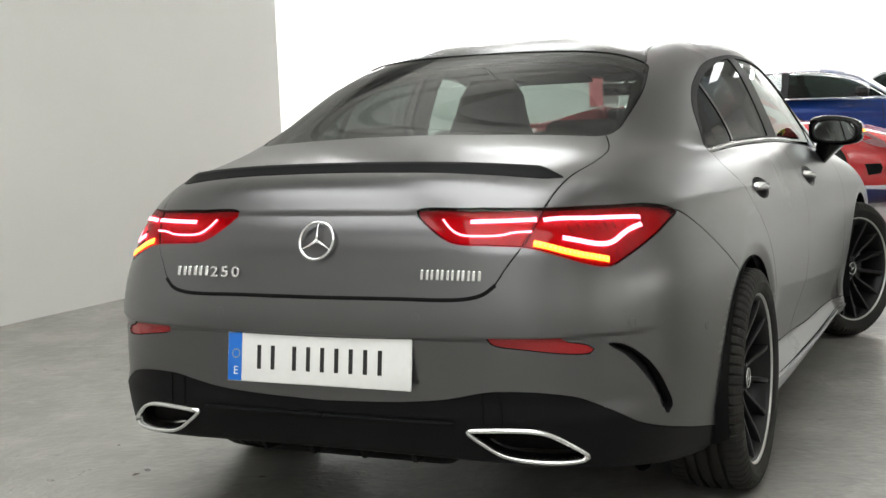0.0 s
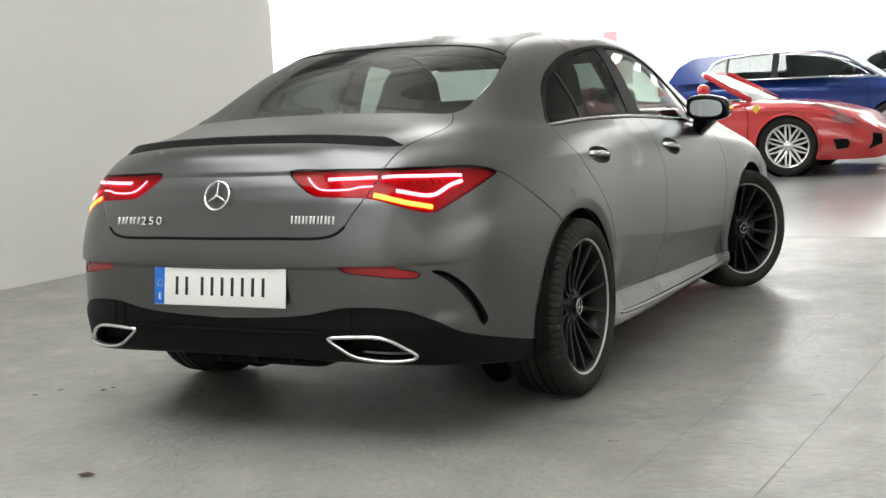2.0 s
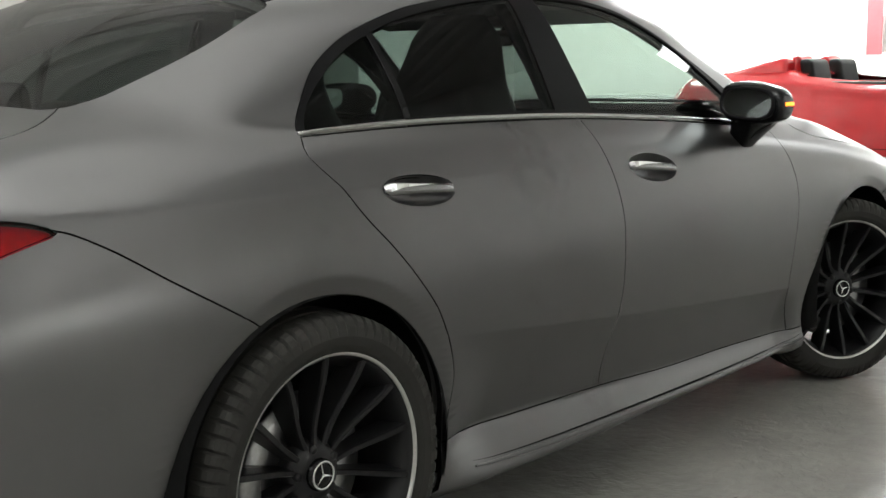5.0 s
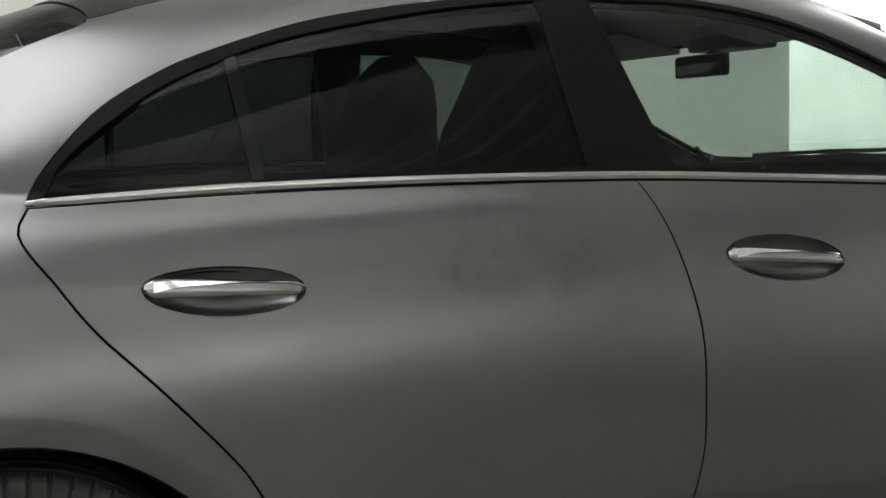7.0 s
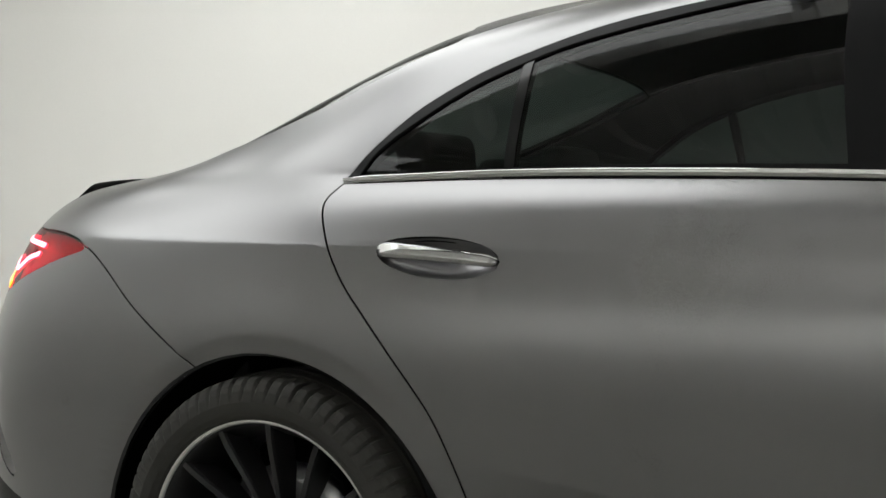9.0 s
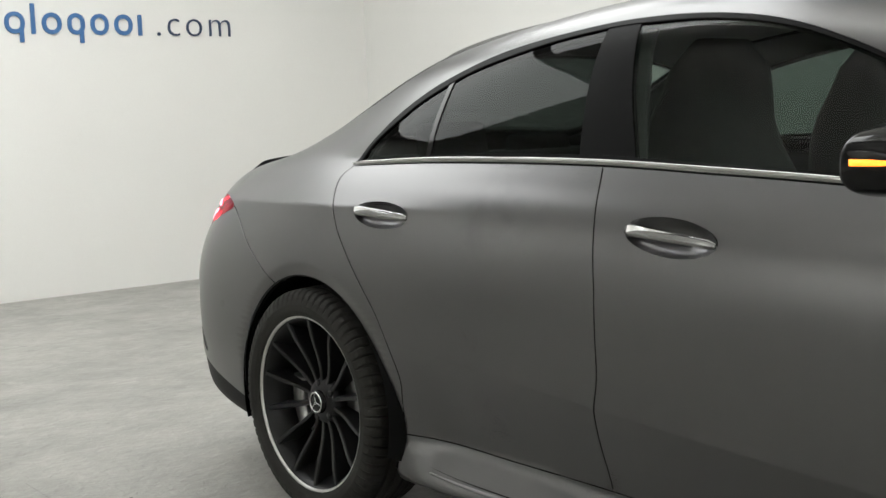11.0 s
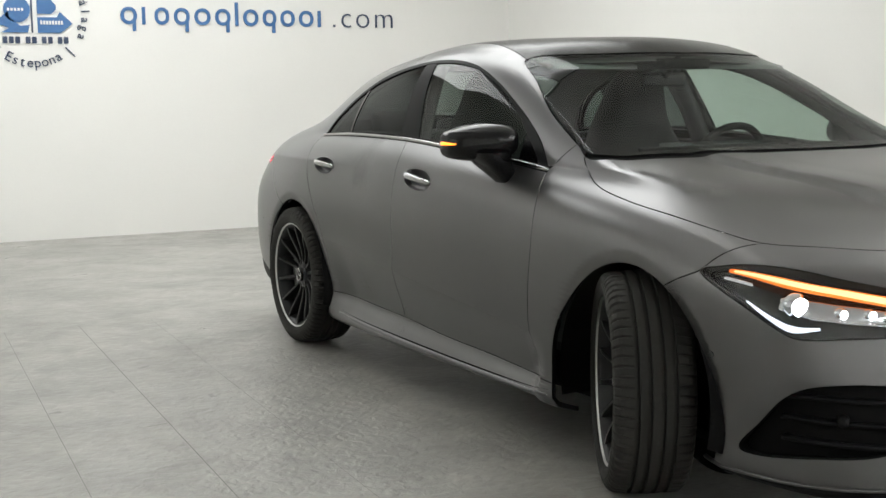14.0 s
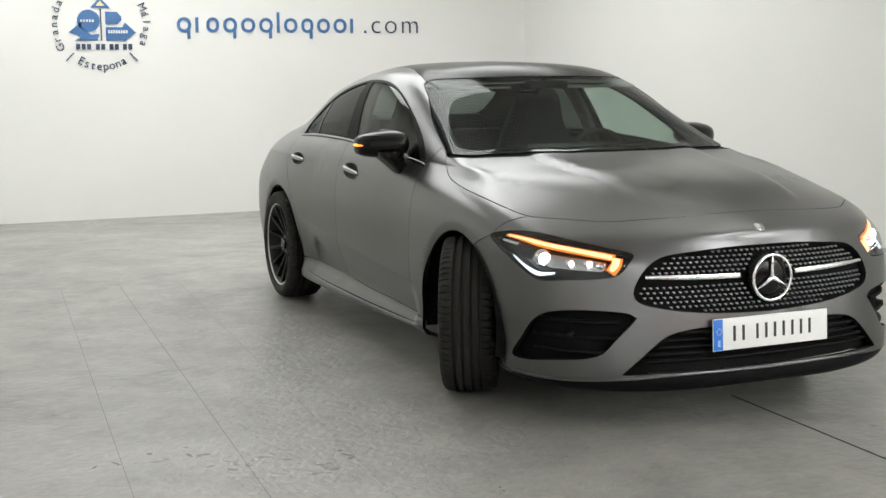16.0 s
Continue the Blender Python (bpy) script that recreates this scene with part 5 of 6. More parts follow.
    ring = [(.893 + .088 * math.copysign(abs(math.cos(a)) ** .7, math.cos(a)), math.sin(a), 0) for a in np.linspace(0, 2 * math.pi, 32, endpoint=False)]
    g = [(x, 1.779 - .10 * (x - .893) + .12 * .046 * math.copysign(abs(c) ** .75, c), 1.024 + .046 * math.copysign(abs(c) ** .75, c) - .05 * (x - .893)) for x, c, _ in ring]
    pr = (np.array(g), [tuple(range(32))])
    part("mirror_glass", mesh_from("mirror_glass", *(pr if s > 0 else mirrored(pr)), smooth_faces=False), MIRROR_SILVER, mir)
    rim_line = [(x * 1.0, y - .001, z) for x, y, z in g]
    pr = sweep(rim_line, [(-.004, -.018), (.004, -.018), (.004, .004), (-.004, .004)], closed=True, ups=np.tile((0, -1, 0), (32, 1)))
    part("glass_rim", mesh_from("glass_rim", *(pr if s > 0 else mirrored(pr))), PLASTIC, mir)
    # blade along the skirt, and a dark strip for the shade of its groove
    blade = [.874, .50, .226, .876, .75, .214, .878, 1.2, .206, .878, 1.7, .202, .876, 2.15, .206, .872, 2.27, .214]
    pr = ribbon(blade, .014, .010, .007, taper=[.4, 1, 1, 1, 1, .4], limits=(4, 12, 0, 4))
    part("skirt_blade", mesh_from("skirt_blade", *(pr if s > 0 else mirrored(pr))), PAINT, car)
    pr = ribbon([q + (.016 if k % 3 == 2 else 0) for k, q in enumerate(blade)], .006, .004, .0012, taper=[.1, .7, 1, 1, .8, .1], limits=(4, 12, 0, 5))
    part("skirt_groove_shade", mesh_from("skirt_groove_shade", *(pr if s > 0 else mirrored(pr))), MATTE_DARK, car)
    # front lip edge
    pr = ribbon([.866, 3.02, .190, .836, 3.235, .198, .777, 3.40, .204, .64, 3.53, .212, .55, 3.575, .216, .42, 3.615, .224, 0, 3.66, .226], .008, .010, .006)
    part("lip_edge", mesh_from("lip_edge", *(pr if s > 0 else mirrored(pr))), PAINT, car)

# boot spoiler
mid = [.0, -.862, 1.008, .20, -.858, 1.005, .40, -.832, .994, .52, -.795, .983, .570, -.762, .974]
p, n = on_skin(mid, .02)
p2 = np.concatenate([(p * (-1, 1, 1))[::-1], p[1:]])
n2 = np.concatenate([(n * (-1, 1, 1))[::-1], n[1:]])
t = np.linspace(-1, 1, len(p2))
pr = sweep(p2, [(.020, -.002), (.010, .002), (-.008, .006), (-.030, .014), (-.043, .019), (-.045, .0155), (-.034, .004), (-.022, -.006)][::-1], ups=n2, scale=np.clip(1.3 * (1 - np.abs(t) ** 9), .10, .76))
part("boot_spoiler", mesh_from("boot_spoiler", *pr), SATIN_BLACK, car, "slim black lip spoiler")
# dark strip along the boot lid's foot draws the shade of its gap
pr = ribbon([.475, -.995, .738, .448, -1.006, .717, .401, -1.015, .7055, .20, -1.024, .7035, .0, -1.027, .7025], .0095, .004, .0016)
for k in (pr, mirrored(pr)):
    part("boot_gap_shade", mesh_from("boot_gap_shade", *k), MATTE_DARK, car)

# number plates with bars in place of characters
def number_plate(m, tall):
    pl = thing("number_plate", "", "")
    pl.parent = car
    pl.matrix_basis = m
    part("plate", box(-.265, .265, -.006, .0, 0, tall, .003), PLATE_WHITE, pl)
    part("blue_band", box(-.263, -.222, -.0075, -.001, .002, tall - .002, .001), PLATE_BLUE, pl, "blue band")
    for k in range(12):
        a = 2 * math.pi * k / 12
        x, z = -.2385 + .011 * math.cos(a), .072 + .011 * math.sin(a)
        part("star_dot", box(x - .0012, x + .0012, -.0084, -.007, z - .0012, z + .0012), YELLOW_INK, pl)
    cu = bpy.data.curves.new("band_letter", "FONT")
    cu.body, cu.size, cu.extrude, cu.align_x = "E", .030, .0004, "CENTER"
    tx = new("band_letter", cu)
    tx.parent, tx.matrix_basis = pl, pose(-.2385, -.0082, .018, 90, 0, 0)
    cu.materials.append(WHITE_INK)
    bs, w = bars("XX XXXXXXX", .058)
    for x0, x1, z0, z1 in bs:
        q = .38 / w
        part("plate_bar", box(-.185 + (x0 * .68 + x1 * .32) * q, -.185 + (x0 * .32 + x1 * .68) * q, -.0068, -.005, tall * .27, tall * .75, .0), INK, pl)


number_plate(pose(0, -1.036, .480, -8, 0, 0), .127)
number_plate(pose(0, 3.654, .306, 0, 0, 180) @ pose(0, 0, 0, -3, 0, 0), .120)

# emblems and badges
v, f = star(.048, .0042, .004)
part("boot_emblem", mesh_from("boot_emblem", v @ np.array(Euler((radians(-20), 0, 0)).to_matrix()).T + (0, -1.004, .842), f), CHROME, car, "chrome ring with three rays")
for x0, wide, word in ((-.433, .104, "AAA"), (.287, .154, "0AAAAA")):
    bs, w = bars(word, .022, .25)
    for a, b, z0, z1 in bs:
        q = wide / w
        for c, d in ((a, a + (b - a) * .34), (b - (b - a) * .34, b)):
            xa, xb = abs(x0 + c * q), abs(x0 + d * q)
            pr = ribbon([min(xa, xb), -1.0, .759, max(xa, xb), -1.0, .759], .026, .003, .003, step=.006)
            part("badge_bar", mesh_from("badge_bar", *(pr if x0 > 0 else mirrored(pr))), SATIN_CHROME, car)
for k, ch in enumerate("250"):
    cu = bpy.data.curves.new("badge_digit", "FONT")
    cu.body, cu.size, cu.extrude, cu.bevel_depth = ch, .038, .0012, .0006
    cu.materials.append(SATIN_CHROME)
    tx = new("badge_digit", cu)
    p0, n0 = on_skin([.320 - k * .034, -1.0, .745, .318 - k * .034, -1.0, .745])
    tx.parent, tx.matrix_basis = car, Matrix.Translation((-p0[0][0], p0[0][1] - .003, p0[0][2])) @ pose(0, 0, 0, 82, 0, -5) @ Matrix.Diagonal((1.4, 1, 1, 1))

# grille: dark back, bright pins, two blades and the emblem
grille = skin_part("grille", ["grille"], MATTE_DARK, "both", car, "black grille with bright pins", sunk=.030, gap=-.004, depth=.01)
pins = []
for r in range(13):
    z = .456 + r * .0182
    for k in range(-22, 23):
        x = k * .0245 + (.01225 if r % 2 else 0)
        lim = np.interp(z, [.445, .47, .51, .56, .61, .655, .68], [.20, .41, .515, .520, .470, .41, .18])
        if abs(x) > lim or abs(z - .578) < .013 or math.hypot(x, z - .566) < .098:
            continue
        pins.append((abs(x), z, 1 if x >= 0 else -1))
uv = near([(x, None, z) for x, z, sg in pins], (11, 15, 3, 9))
P, N = skin(uv[:, 0], uv[:, 1]), skin_normal(uv[:, 0], uv[:, 1])
blocks = []
for (x, z, sg), p0, n0 in zip(pins, P, N):
    c = (p0 - n0 * .012) * (sg, 1, 1)
    r = .0046
    v = np.array([(r, 0, 0), (0, 0, r), (-r, 0, 0), (0, 0, -r), (0, .006, 0), (0, -.02, 0)]) + c
    blocks.append((v, [(1, 0, 4), (2, 1, 4), (3, 2, 4), (0, 3, 4), (0, 1, 5), (1, 2, 5), (2, 3, 5), (3, 0, 5)]))
pin = part("pin_grid", mesh_from("pin_grid", *joined(*blocks), smooth_faces=False), PIN_METAL, grille, "small bright pins")
pin["kind"] = "stuff"
for s in (1, -1):
    pr = ribbon([.125, 3.63, .580, .30, 3.61, .583, .50, 3.56, .588], .021, .022, .006, taper=[1, 1, .9, .6])
    part("grille_blade", mesh_from("grille_blade", *(pr if s > 0 else mirrored(pr))), CHROME, grille, "chrome blade")
v, f = star(.086, .0062, .006)
part("grille_emblem", mesh_from("grille_emblem", v * (-1, -1, 1) + (0, 3.655, .566), f), CHROME, grille, "chrome ring with three rays")
v, f = lathe([(0, .012), (.06, .008), (.084, .0), (.088, -.03)], 40)
part("emblem_disc", mesh_from("emblem_disc", np.stack([v[:, 1], v[:, 0] + 3.638, v[:, 2] + .566], 1), f), GLOSS_BLACK, grille)
p0, n0 = on_skin([0, 3.575, .752, .01, 3.575, .752])
v, f = lathe([(0, .0035), (.016, .003), (.0215, .0005), (.022, -.002)], 28)
part("bonnet_badge", mesh_from("bonnet_badge", v @ np.array(Vector((0, n0[0][1], n0[0][2])).to_track_quat("X", "Z").to_matrix()).T + (0, p0[0][1], p0[0][2]), f), DARK_CHROME, car, "small round metal badge")
low = skin_part("lower_intake", ["low_intake"], MATTE_DARK, "both", car, sunk=.045, gap=-.004, depth=.01)
for z in (.275, .30, .325, .35, .375):
    half_w = np.interp(z, [.25, .37, .39], [.56, .42, .26])
    p, n = on_skin([0, 3.65, z, half_w * .5, 3.63, z, half_w, 3.60, z], .04)
    q = np.concatenate([(p * (-1, 1, 1))[::-1], p[1:]]) - np.array((0, .022, 0))
    part("slat", mesh_from("slat", *sweep(q, [(-.010, -.004), (.010, -.004), (.010, .004), (-.010, .004)])), PLASTIC, low)
# diffuser fins and the floor of the car
for x in (-.22, -.075, .075, .22):
    part("diffuser_fin", shaped(box(x - .006, x + .006, -.985, -.80, .275, .355, .003), lambda a, b, c: (a, b + (.355 - c) * .5, c)), PLASTIC, car)
for s in (1, -1):
    pr = ribbon([0, -1.01, .402, .20, -1.01, .402, .36, -1.0, .404], .010, .012, .009, taper=[1, 1, .5])
    part("apron_ledge", mesh_from("apron_ledge", *(pr if s > 0 else mirrored(pr))), PLASTIC, car)
    for x in (.432, .478):
        pr = ribbon([x, -1.0, .478, x + .002, -.995, .43, x + .002, -.99, .40], .0035, .004, .0012)
        part("apron_joint", mesh_from("apron_joint", *(pr if s > 0 else mirrored(pr))), MATTE_DARK, car)
part("underbody", box(-.70, .70, .38, 3.40, .180, .21, .005), MATTE_DARK, car)
part("boot_floor", box(-.55, .55, -.90, .40, .34, .40, .03), MATTE_DARK, car)
part("silencer", box(-.30, .30, -.88, -.55, .25, .36, .04, 3), MATTE_DARK, car)
part("axle_beam", box(-.70, .70, -.06, .06, .27, .36, .02), MATTE_DARK, car)

# cabin
part("cabin_floor", box(-.68, .68, -.30, 2.30, .30, .33), TRIM_DARK, car)
part("bulkhead", box(-.70, .70, 2.30, 2.34, .30, .93), TRIM_DARK, car)
part("parcel_shelf", box(-.62, .62, -.42, .12, .985, 1.01, .008), TRIM_DARK, car)
part("boot_back", box(-.60, .60, -.30, -.26, .33, .985), TRIM_DARK, car)


def cushion(x0, x1, y0, y1, z0, z1, lean=0.0, round_=.04):
    bm = box(x0, x1, y0, y1, z0, z1, round_, 4)
    return shaped(bm, lambda x, y, z: (x, y - (z - z0) * lean, z))


def sport_back(x):
    """A tall backrest with its headrest in one piece, thick at the shoulders and narrow at the head."""
    zs = np.array([.54, .66, .80, .92, 1.02, 1.09, 1.16, 1.22, 1.265, 1.285])
    front = np.interp(zs, [.54, .80, 1.06, 1.21, 1.285], [1.28, 1.21, 1.135, 1.145, 1.085])
    back = np.interp(zs, [.54, .80, 1.0, 1.07, 1.24, 1.285], [1.05, .955, .90, .90, .98, 1.04])
    half = np.interp(zs, [.54, .70, .92, 1.06, 1.16, 1.24, 1.285], [.24, .255, .25, .17, .14, .125, .09])
    v, f, n = [], [], 24
    for z, a, b, w in zip(zs, front, back, half):
        v += [(x + w * math.copysign(abs(math.cos(t)) ** .55, math.cos(t)), (a + b) / 2 + (a - b) / 2 * math.copysign(abs(math.sin(t)) ** .7, math.sin(t)), z) for t in np.linspace(0, 2 * math.pi, n, endpoint=False)]
    for i in range(len(zs) - 1):
        f += [(i * n + j, i * n + (j + 1) % n, i * n + n + (j + 1) % n, i * n + n + j) for j in range(n)]
    f += [tuple(range(n))[::-1], tuple(len(v) - n + j for j in range(n))]
    return mesh_from("backrest", v, f)


for x in (-.36, .36):
    seat = part("front_seat", cushion(x - .25, x + .25, 1.18, 1.68, .42, .58), SEAT, car)
    part("backrest", sport_back(x), SEAT, seat)
rear_seat = part("rear_seat", cushion(-.62, .62, .30, .80, .45, .60), SEAT, car)
part("backrest", cushion(-.62, .62, .22, .36, .55, 1.02, .35, .05), SEAT, rear_seat)
for x in (-.36, 0, .36):
    part("headrest", cushion(x - .12, x + .12, .02, .10, .98, 1.115 if x else 1.07, .1, .035), SEAT, rear_seat)
dash = part("dashboard", shaped(box(-.70, .70, 1.86, 2.36, .62, .955, .05, 4), lambda x, y, z: (x, y, z - .05 * smooth(2.1, 2.4, y) * (z > .8) + .02 * (abs(x + .37) < .2) * (z > .9))), TRIM_DARK, car)
part("screen", box(-.58, .10, 1.83, 1.845, .90, 1.0, .005), GLOSS_BLACK, dash)
a = np.linspace(0, 2 * math.pi, 40, endpoint=False)
ring = np.stack([-.37 + .185 * np.cos(a), 1.66 + .07 * np.sin(a), .88 + .172 * np.sin(a)], 1)
wheel_s = part("steering_wheel", tube("steering_wheel", ring, .016, 10, True), SEAT, car)
part("wheel_spoke", box(-.54, -.20, 1.655, 1.675, .86, .90, .008), TRIM_DARK, wheel_s)
part("wheel_boss", box(-.43, -.31, 1.64, 1.70, .83, .93, .02, 3), TRIM_DARK, wheel_s)
part("cabin_mirror", box(-.10, .10, 1.715, 1.745, 1.21, 1.265, .012, 3), GLOSS_BLACK, car)
part("mirror_stalk", tube("mirror_stalk", [(0, 1.74, 1.25), (0, 1.79, 1.29), (0, 1.82, 1.32)], .012), PLASTIC, car)
part("camera_box", box(-.11, .11, 1.76, 1.88, 1.275, 1.315, .015, 3), PLASTIC, car)
for x in (-.36, .36):
    part("sun_visor", shaped(box(x - .20, x + .20, 1.60, 1.78, 1.315, 1.33, .006), lambda u, y, z: (u, y, z - (y - 1.6) * .22)), LINING, car)
for s in (1, -1):
    pr = sweep([(s * .575, .99, 1.325), (s * .62, 1.0, 1.25), (s * .675, 1.03, 1.13), (s * .72, 1.06, 1.0), (s * .74, 1.07, .90)], [(-.065, -.012), (.065, -.012), (.055, .012), (-.055, .012)], ups=np.tile((-s * .85, 0, -.5), (5, 1)))
    part("pillar_trim", mesh_from("pillar_trim", *pr), TRIM_DARK, car)
# wipers
for pts in ([(-.62, 2.36, .995), (-.35, 2.42, 1.006), (.02, 2.44, 1.012)], [(-.05, 2.44, 1.008), (.28, 2.42, 1.010), (.58, 2.36, 1.004)]):
    part("wiper", tube("wiper", pts, .007, 6), PLASTIC, car)

# ---------------------------------------------------------------- lettering on the back wall
BLUE = material("sign_blue", (.045, .14, .33), .4, grain=.08, scale=30)
NAVY = material("sign_dark_blue", (.03, .05, .10), .4)
CREAM = material("sign_cream", (.8, .72, .35), .5)
WALL_Y = -6.15


def plaque(name, pts, mat, parent, thick=.012):
    """A flat cut-out: (x, z) corners in order, standing off the wall and seen from the room."""
    n = len(pts)
    v = [(x, WALL_Y + thick, z) for x, z in pts] + [(x, WALL_Y - .002, z) for x, z in pts]
    f = [tuple(range(n)), tuple(range(2 * n - 1, n - 1, -1))] + [(i, n + i, n + (i + 1) % n, (i + 1) % n) for i in range(n)]
    me = mesh_from(name, v, f, False)
    bm = bmesh.new()
    bm.from_mesh(me)
    bmesh.ops.recalc_face_normals(bm, faces=bm.faces[:])
    bm.to_mesh(me)
    bm.free()
    return part(name, me, mat, parent)


def rounded(x0, x1, z0, z1, r):
    out = []
    for cx, cz, a0 in ((x1 - r, z1 - r, 0), (x0 + r, z1 - r, 90), (x0 + r, z0 + r, 180), (x1 - r, z0 + r, 270)):
        out += [(cx + r * math.cos(radians(a0 + k * 22.5)), cz + r * math.sin(radians(a0 + k * 22.5))) for k in range(5)]
    return out


sign = thing("wall_lettering", "blue ring-shaped letters and dark letters on a white wall", "sign", at=None)
def ring_plaque(x0, x1, z0, z1, t):
    """A round-cornered ring of stroke t."""
    r = min(x1 - x0, z1 - z0) * .48
    outer, inner = rounded(x0, x1, z0, z1, r), rounded(x0 + t, x1 - t, z0 + t, z1 - t, max(.004, r - t))
    n = len(outer)
    y0, y1 = WALL_Y - .002, WALL_Y + .012
    v = [(x, y, z) for loop in (outer, inner) for y in (y1, y0) for x, z in loop]
    f = []
    for i in range(n):
        k = (i + 1) % n
        f += [(i, k, 2 * n + k, 2 * n + i), (i, n + i, n + k, k), (2 * n + i, 2 * n + k, 3 * n + k, 3 * n + i)]
    return part("letter_bar", mesh_from("letter_bar", v, f, False), BLUE, sign)


# one plain shape a letter: (width, foot, top, ring or bar)
SHAPES = ((.62, -.28, .72, 1), (.30, 0, .72, 0), (.56, 0, .72, 1), (.62, -.28, .72, 1), (.64, 0, .72, 1), (.62, -.28, .72, 1), (.15, 0, 1, 0), (.62, 0, .72, 1), (.56, -.28, .72, 1), (.60, 0, .72, 1), (.62, 0, .72, 1), (.30, 0, .72, 0))
X0, X1, BASE, HIGH, STROKE = .245, -1.80, 1.895, .225, .032
q = (X0 - X1) / (sum(k[0] for k in SHAPES) + .19 * (len(SHAPES) - 1))
x = X0
for w, z0, z1, ring in SHAPES:
    if ring:
        ring_plaque(x - w * q, x, BASE, BASE + z1 * HIGH, STROKE)
        if z0 < 0:
            plaque("letter_bar", rounded(x - w * q + .012, x - w * q + .012 + STROKE, BASE + z0 * HIGH, BASE + .05, .004), BLUE, sign, .013)
    else:
        plaque("letter_bar", rounded(x - STROKE, x, BASE, BASE + z1 * HIGH, .004), BLUE, sign)
    x -= (w + .19) * q
cu = bpy.data.curves.new("sign_letters", "FONT")
cu.body, cu.size, cu.extrude, cu.space_character = ".com", .315, .005, 1.18
cu.offset = -.005
cu.materials.append(NAVY)
ob = new("sign_letters", cu)
ob.parent, ob.matrix_basis = sign, Matrix.Translation((-1.87, WALL_Y + .006, BASE)) @ pose(0, 0, 0, 90, 0, 180)

logo = thing("wall_emblem", "round blue dealer emblem with town names on a white wall", "sign")
CX, CZ = 1.045, 1.965
disc = [(CX + .125 + .115 * math.cos(a), CZ + .045 + .115 * math.sin(a)) for a in np.linspace(0, 2 * math.pi, 28, endpoint=False)]
plaque("disc", disc, BLUE, logo)
plaque("arrow", [(CX + .33, CZ - .075), (CX + .20, CZ + .03), (CX + .20, CZ - .02), (CX + .10, CZ - .10), (CX + .02, CZ - .09), (CX + .04, CZ - .16), (CX + .27, CZ - .16), (CX + .20, CZ - .12)], BLUE, logo)
plaque("half_round", [(CX - .05, CZ + .14), (CX - .05, CZ + .01), (CX - .17, CZ + .01), (CX - .215, CZ + .05), (CX - .215, CZ + .09), (CX - .17, CZ + .14)], BLUE, logo)
plaque("arrow", [(CX - .05, CZ - .02), (CX - .05, CZ - .16), (CX - .25, CZ - .16), (CX - .36, CZ - .075), (CX - .25, CZ + .03), (CX - .22, CZ - .02)], BLUE, logo)
plaque("stem", [(CX + .005, CZ + .17), (CX + .005, CZ - .16), (CX - .008, CZ - .16), (CX - .008, CZ + .17)], NAVY, logo)
plaque("triangle", [(CX + .10, CZ + .18), (CX - .10, CZ + .18), (CX, CZ + .29)], BLUE, logo)
plaque("triangle_face", [(CX + .045, CZ + .20), (CX - .045, CZ + .20), (CX, CZ + .255)], CREAM, logo, .016)
for k in range(5):
    plaque("small_bar", rounded(CX + .19 - k * .03, CX + .21 - k * .03, CZ + .033, CZ + .058, .003), STEEL_WHITE, logo, .016)
for k in range(8):
    plaque("small_bar", rounded(CX - .09 - k * .026, CX - .072 - k * .026, CZ - .085, CZ - .05, .003), STEEL_WHITE, logo, .016)
for k, x in enumerate((0, .055, .11, .20, .255, .34, .395, .48, .535)):
    plaque("small_bar", rounded(CX + .26 - x - .04, CX + .26 - x, CZ - .255, CZ - .195, .006), NAVY, logo)
for s in (1, -1):
    plaque("stroke", [(CX + s * .29, CZ - .285), (CX + s * .282, CZ - .292), (CX + s * .365, CZ - .375), (CX + s * .373, CZ - .368)], NAVY, logo)


def curved(word, mid, radius, size, spread, inward=1):
    """Letters round the emblem, their feet towards its rim (outside) or its middle."""
    n = len(word)
    for i, ch in enumerate(word):
        a = mid + (i - (n - 1) / 2) * spread
        cu = bpy.data.curves.new("emblem_letter", "FONT")
        cu.body, cu.size, cu.extrude, cu.align_x = ch, size, .004, "CENTER"
        cu.materials.append(NAVY)
        ob = new("emblem_letter", cu)
        ob.parent = logo
        ob.matrix_basis = Matrix.Translation((CX - radius * math.cos(radians(a)), WALL_Y + .006, CZ + radius * math.sin(radians(a)))) @ pose(0, 0, 0, 90, 0, 180) @ pose(0, 0, 0, 0, 0, a - 90 if inward > 0 else a + 90)


curved("Estepona", 270, .47, .125, 8.6, -1)
curved("Granada", 180, .44, .115, -9.6, 1)
curved("M\u00e1laga", 0, .44, .115, -9.6, 1)

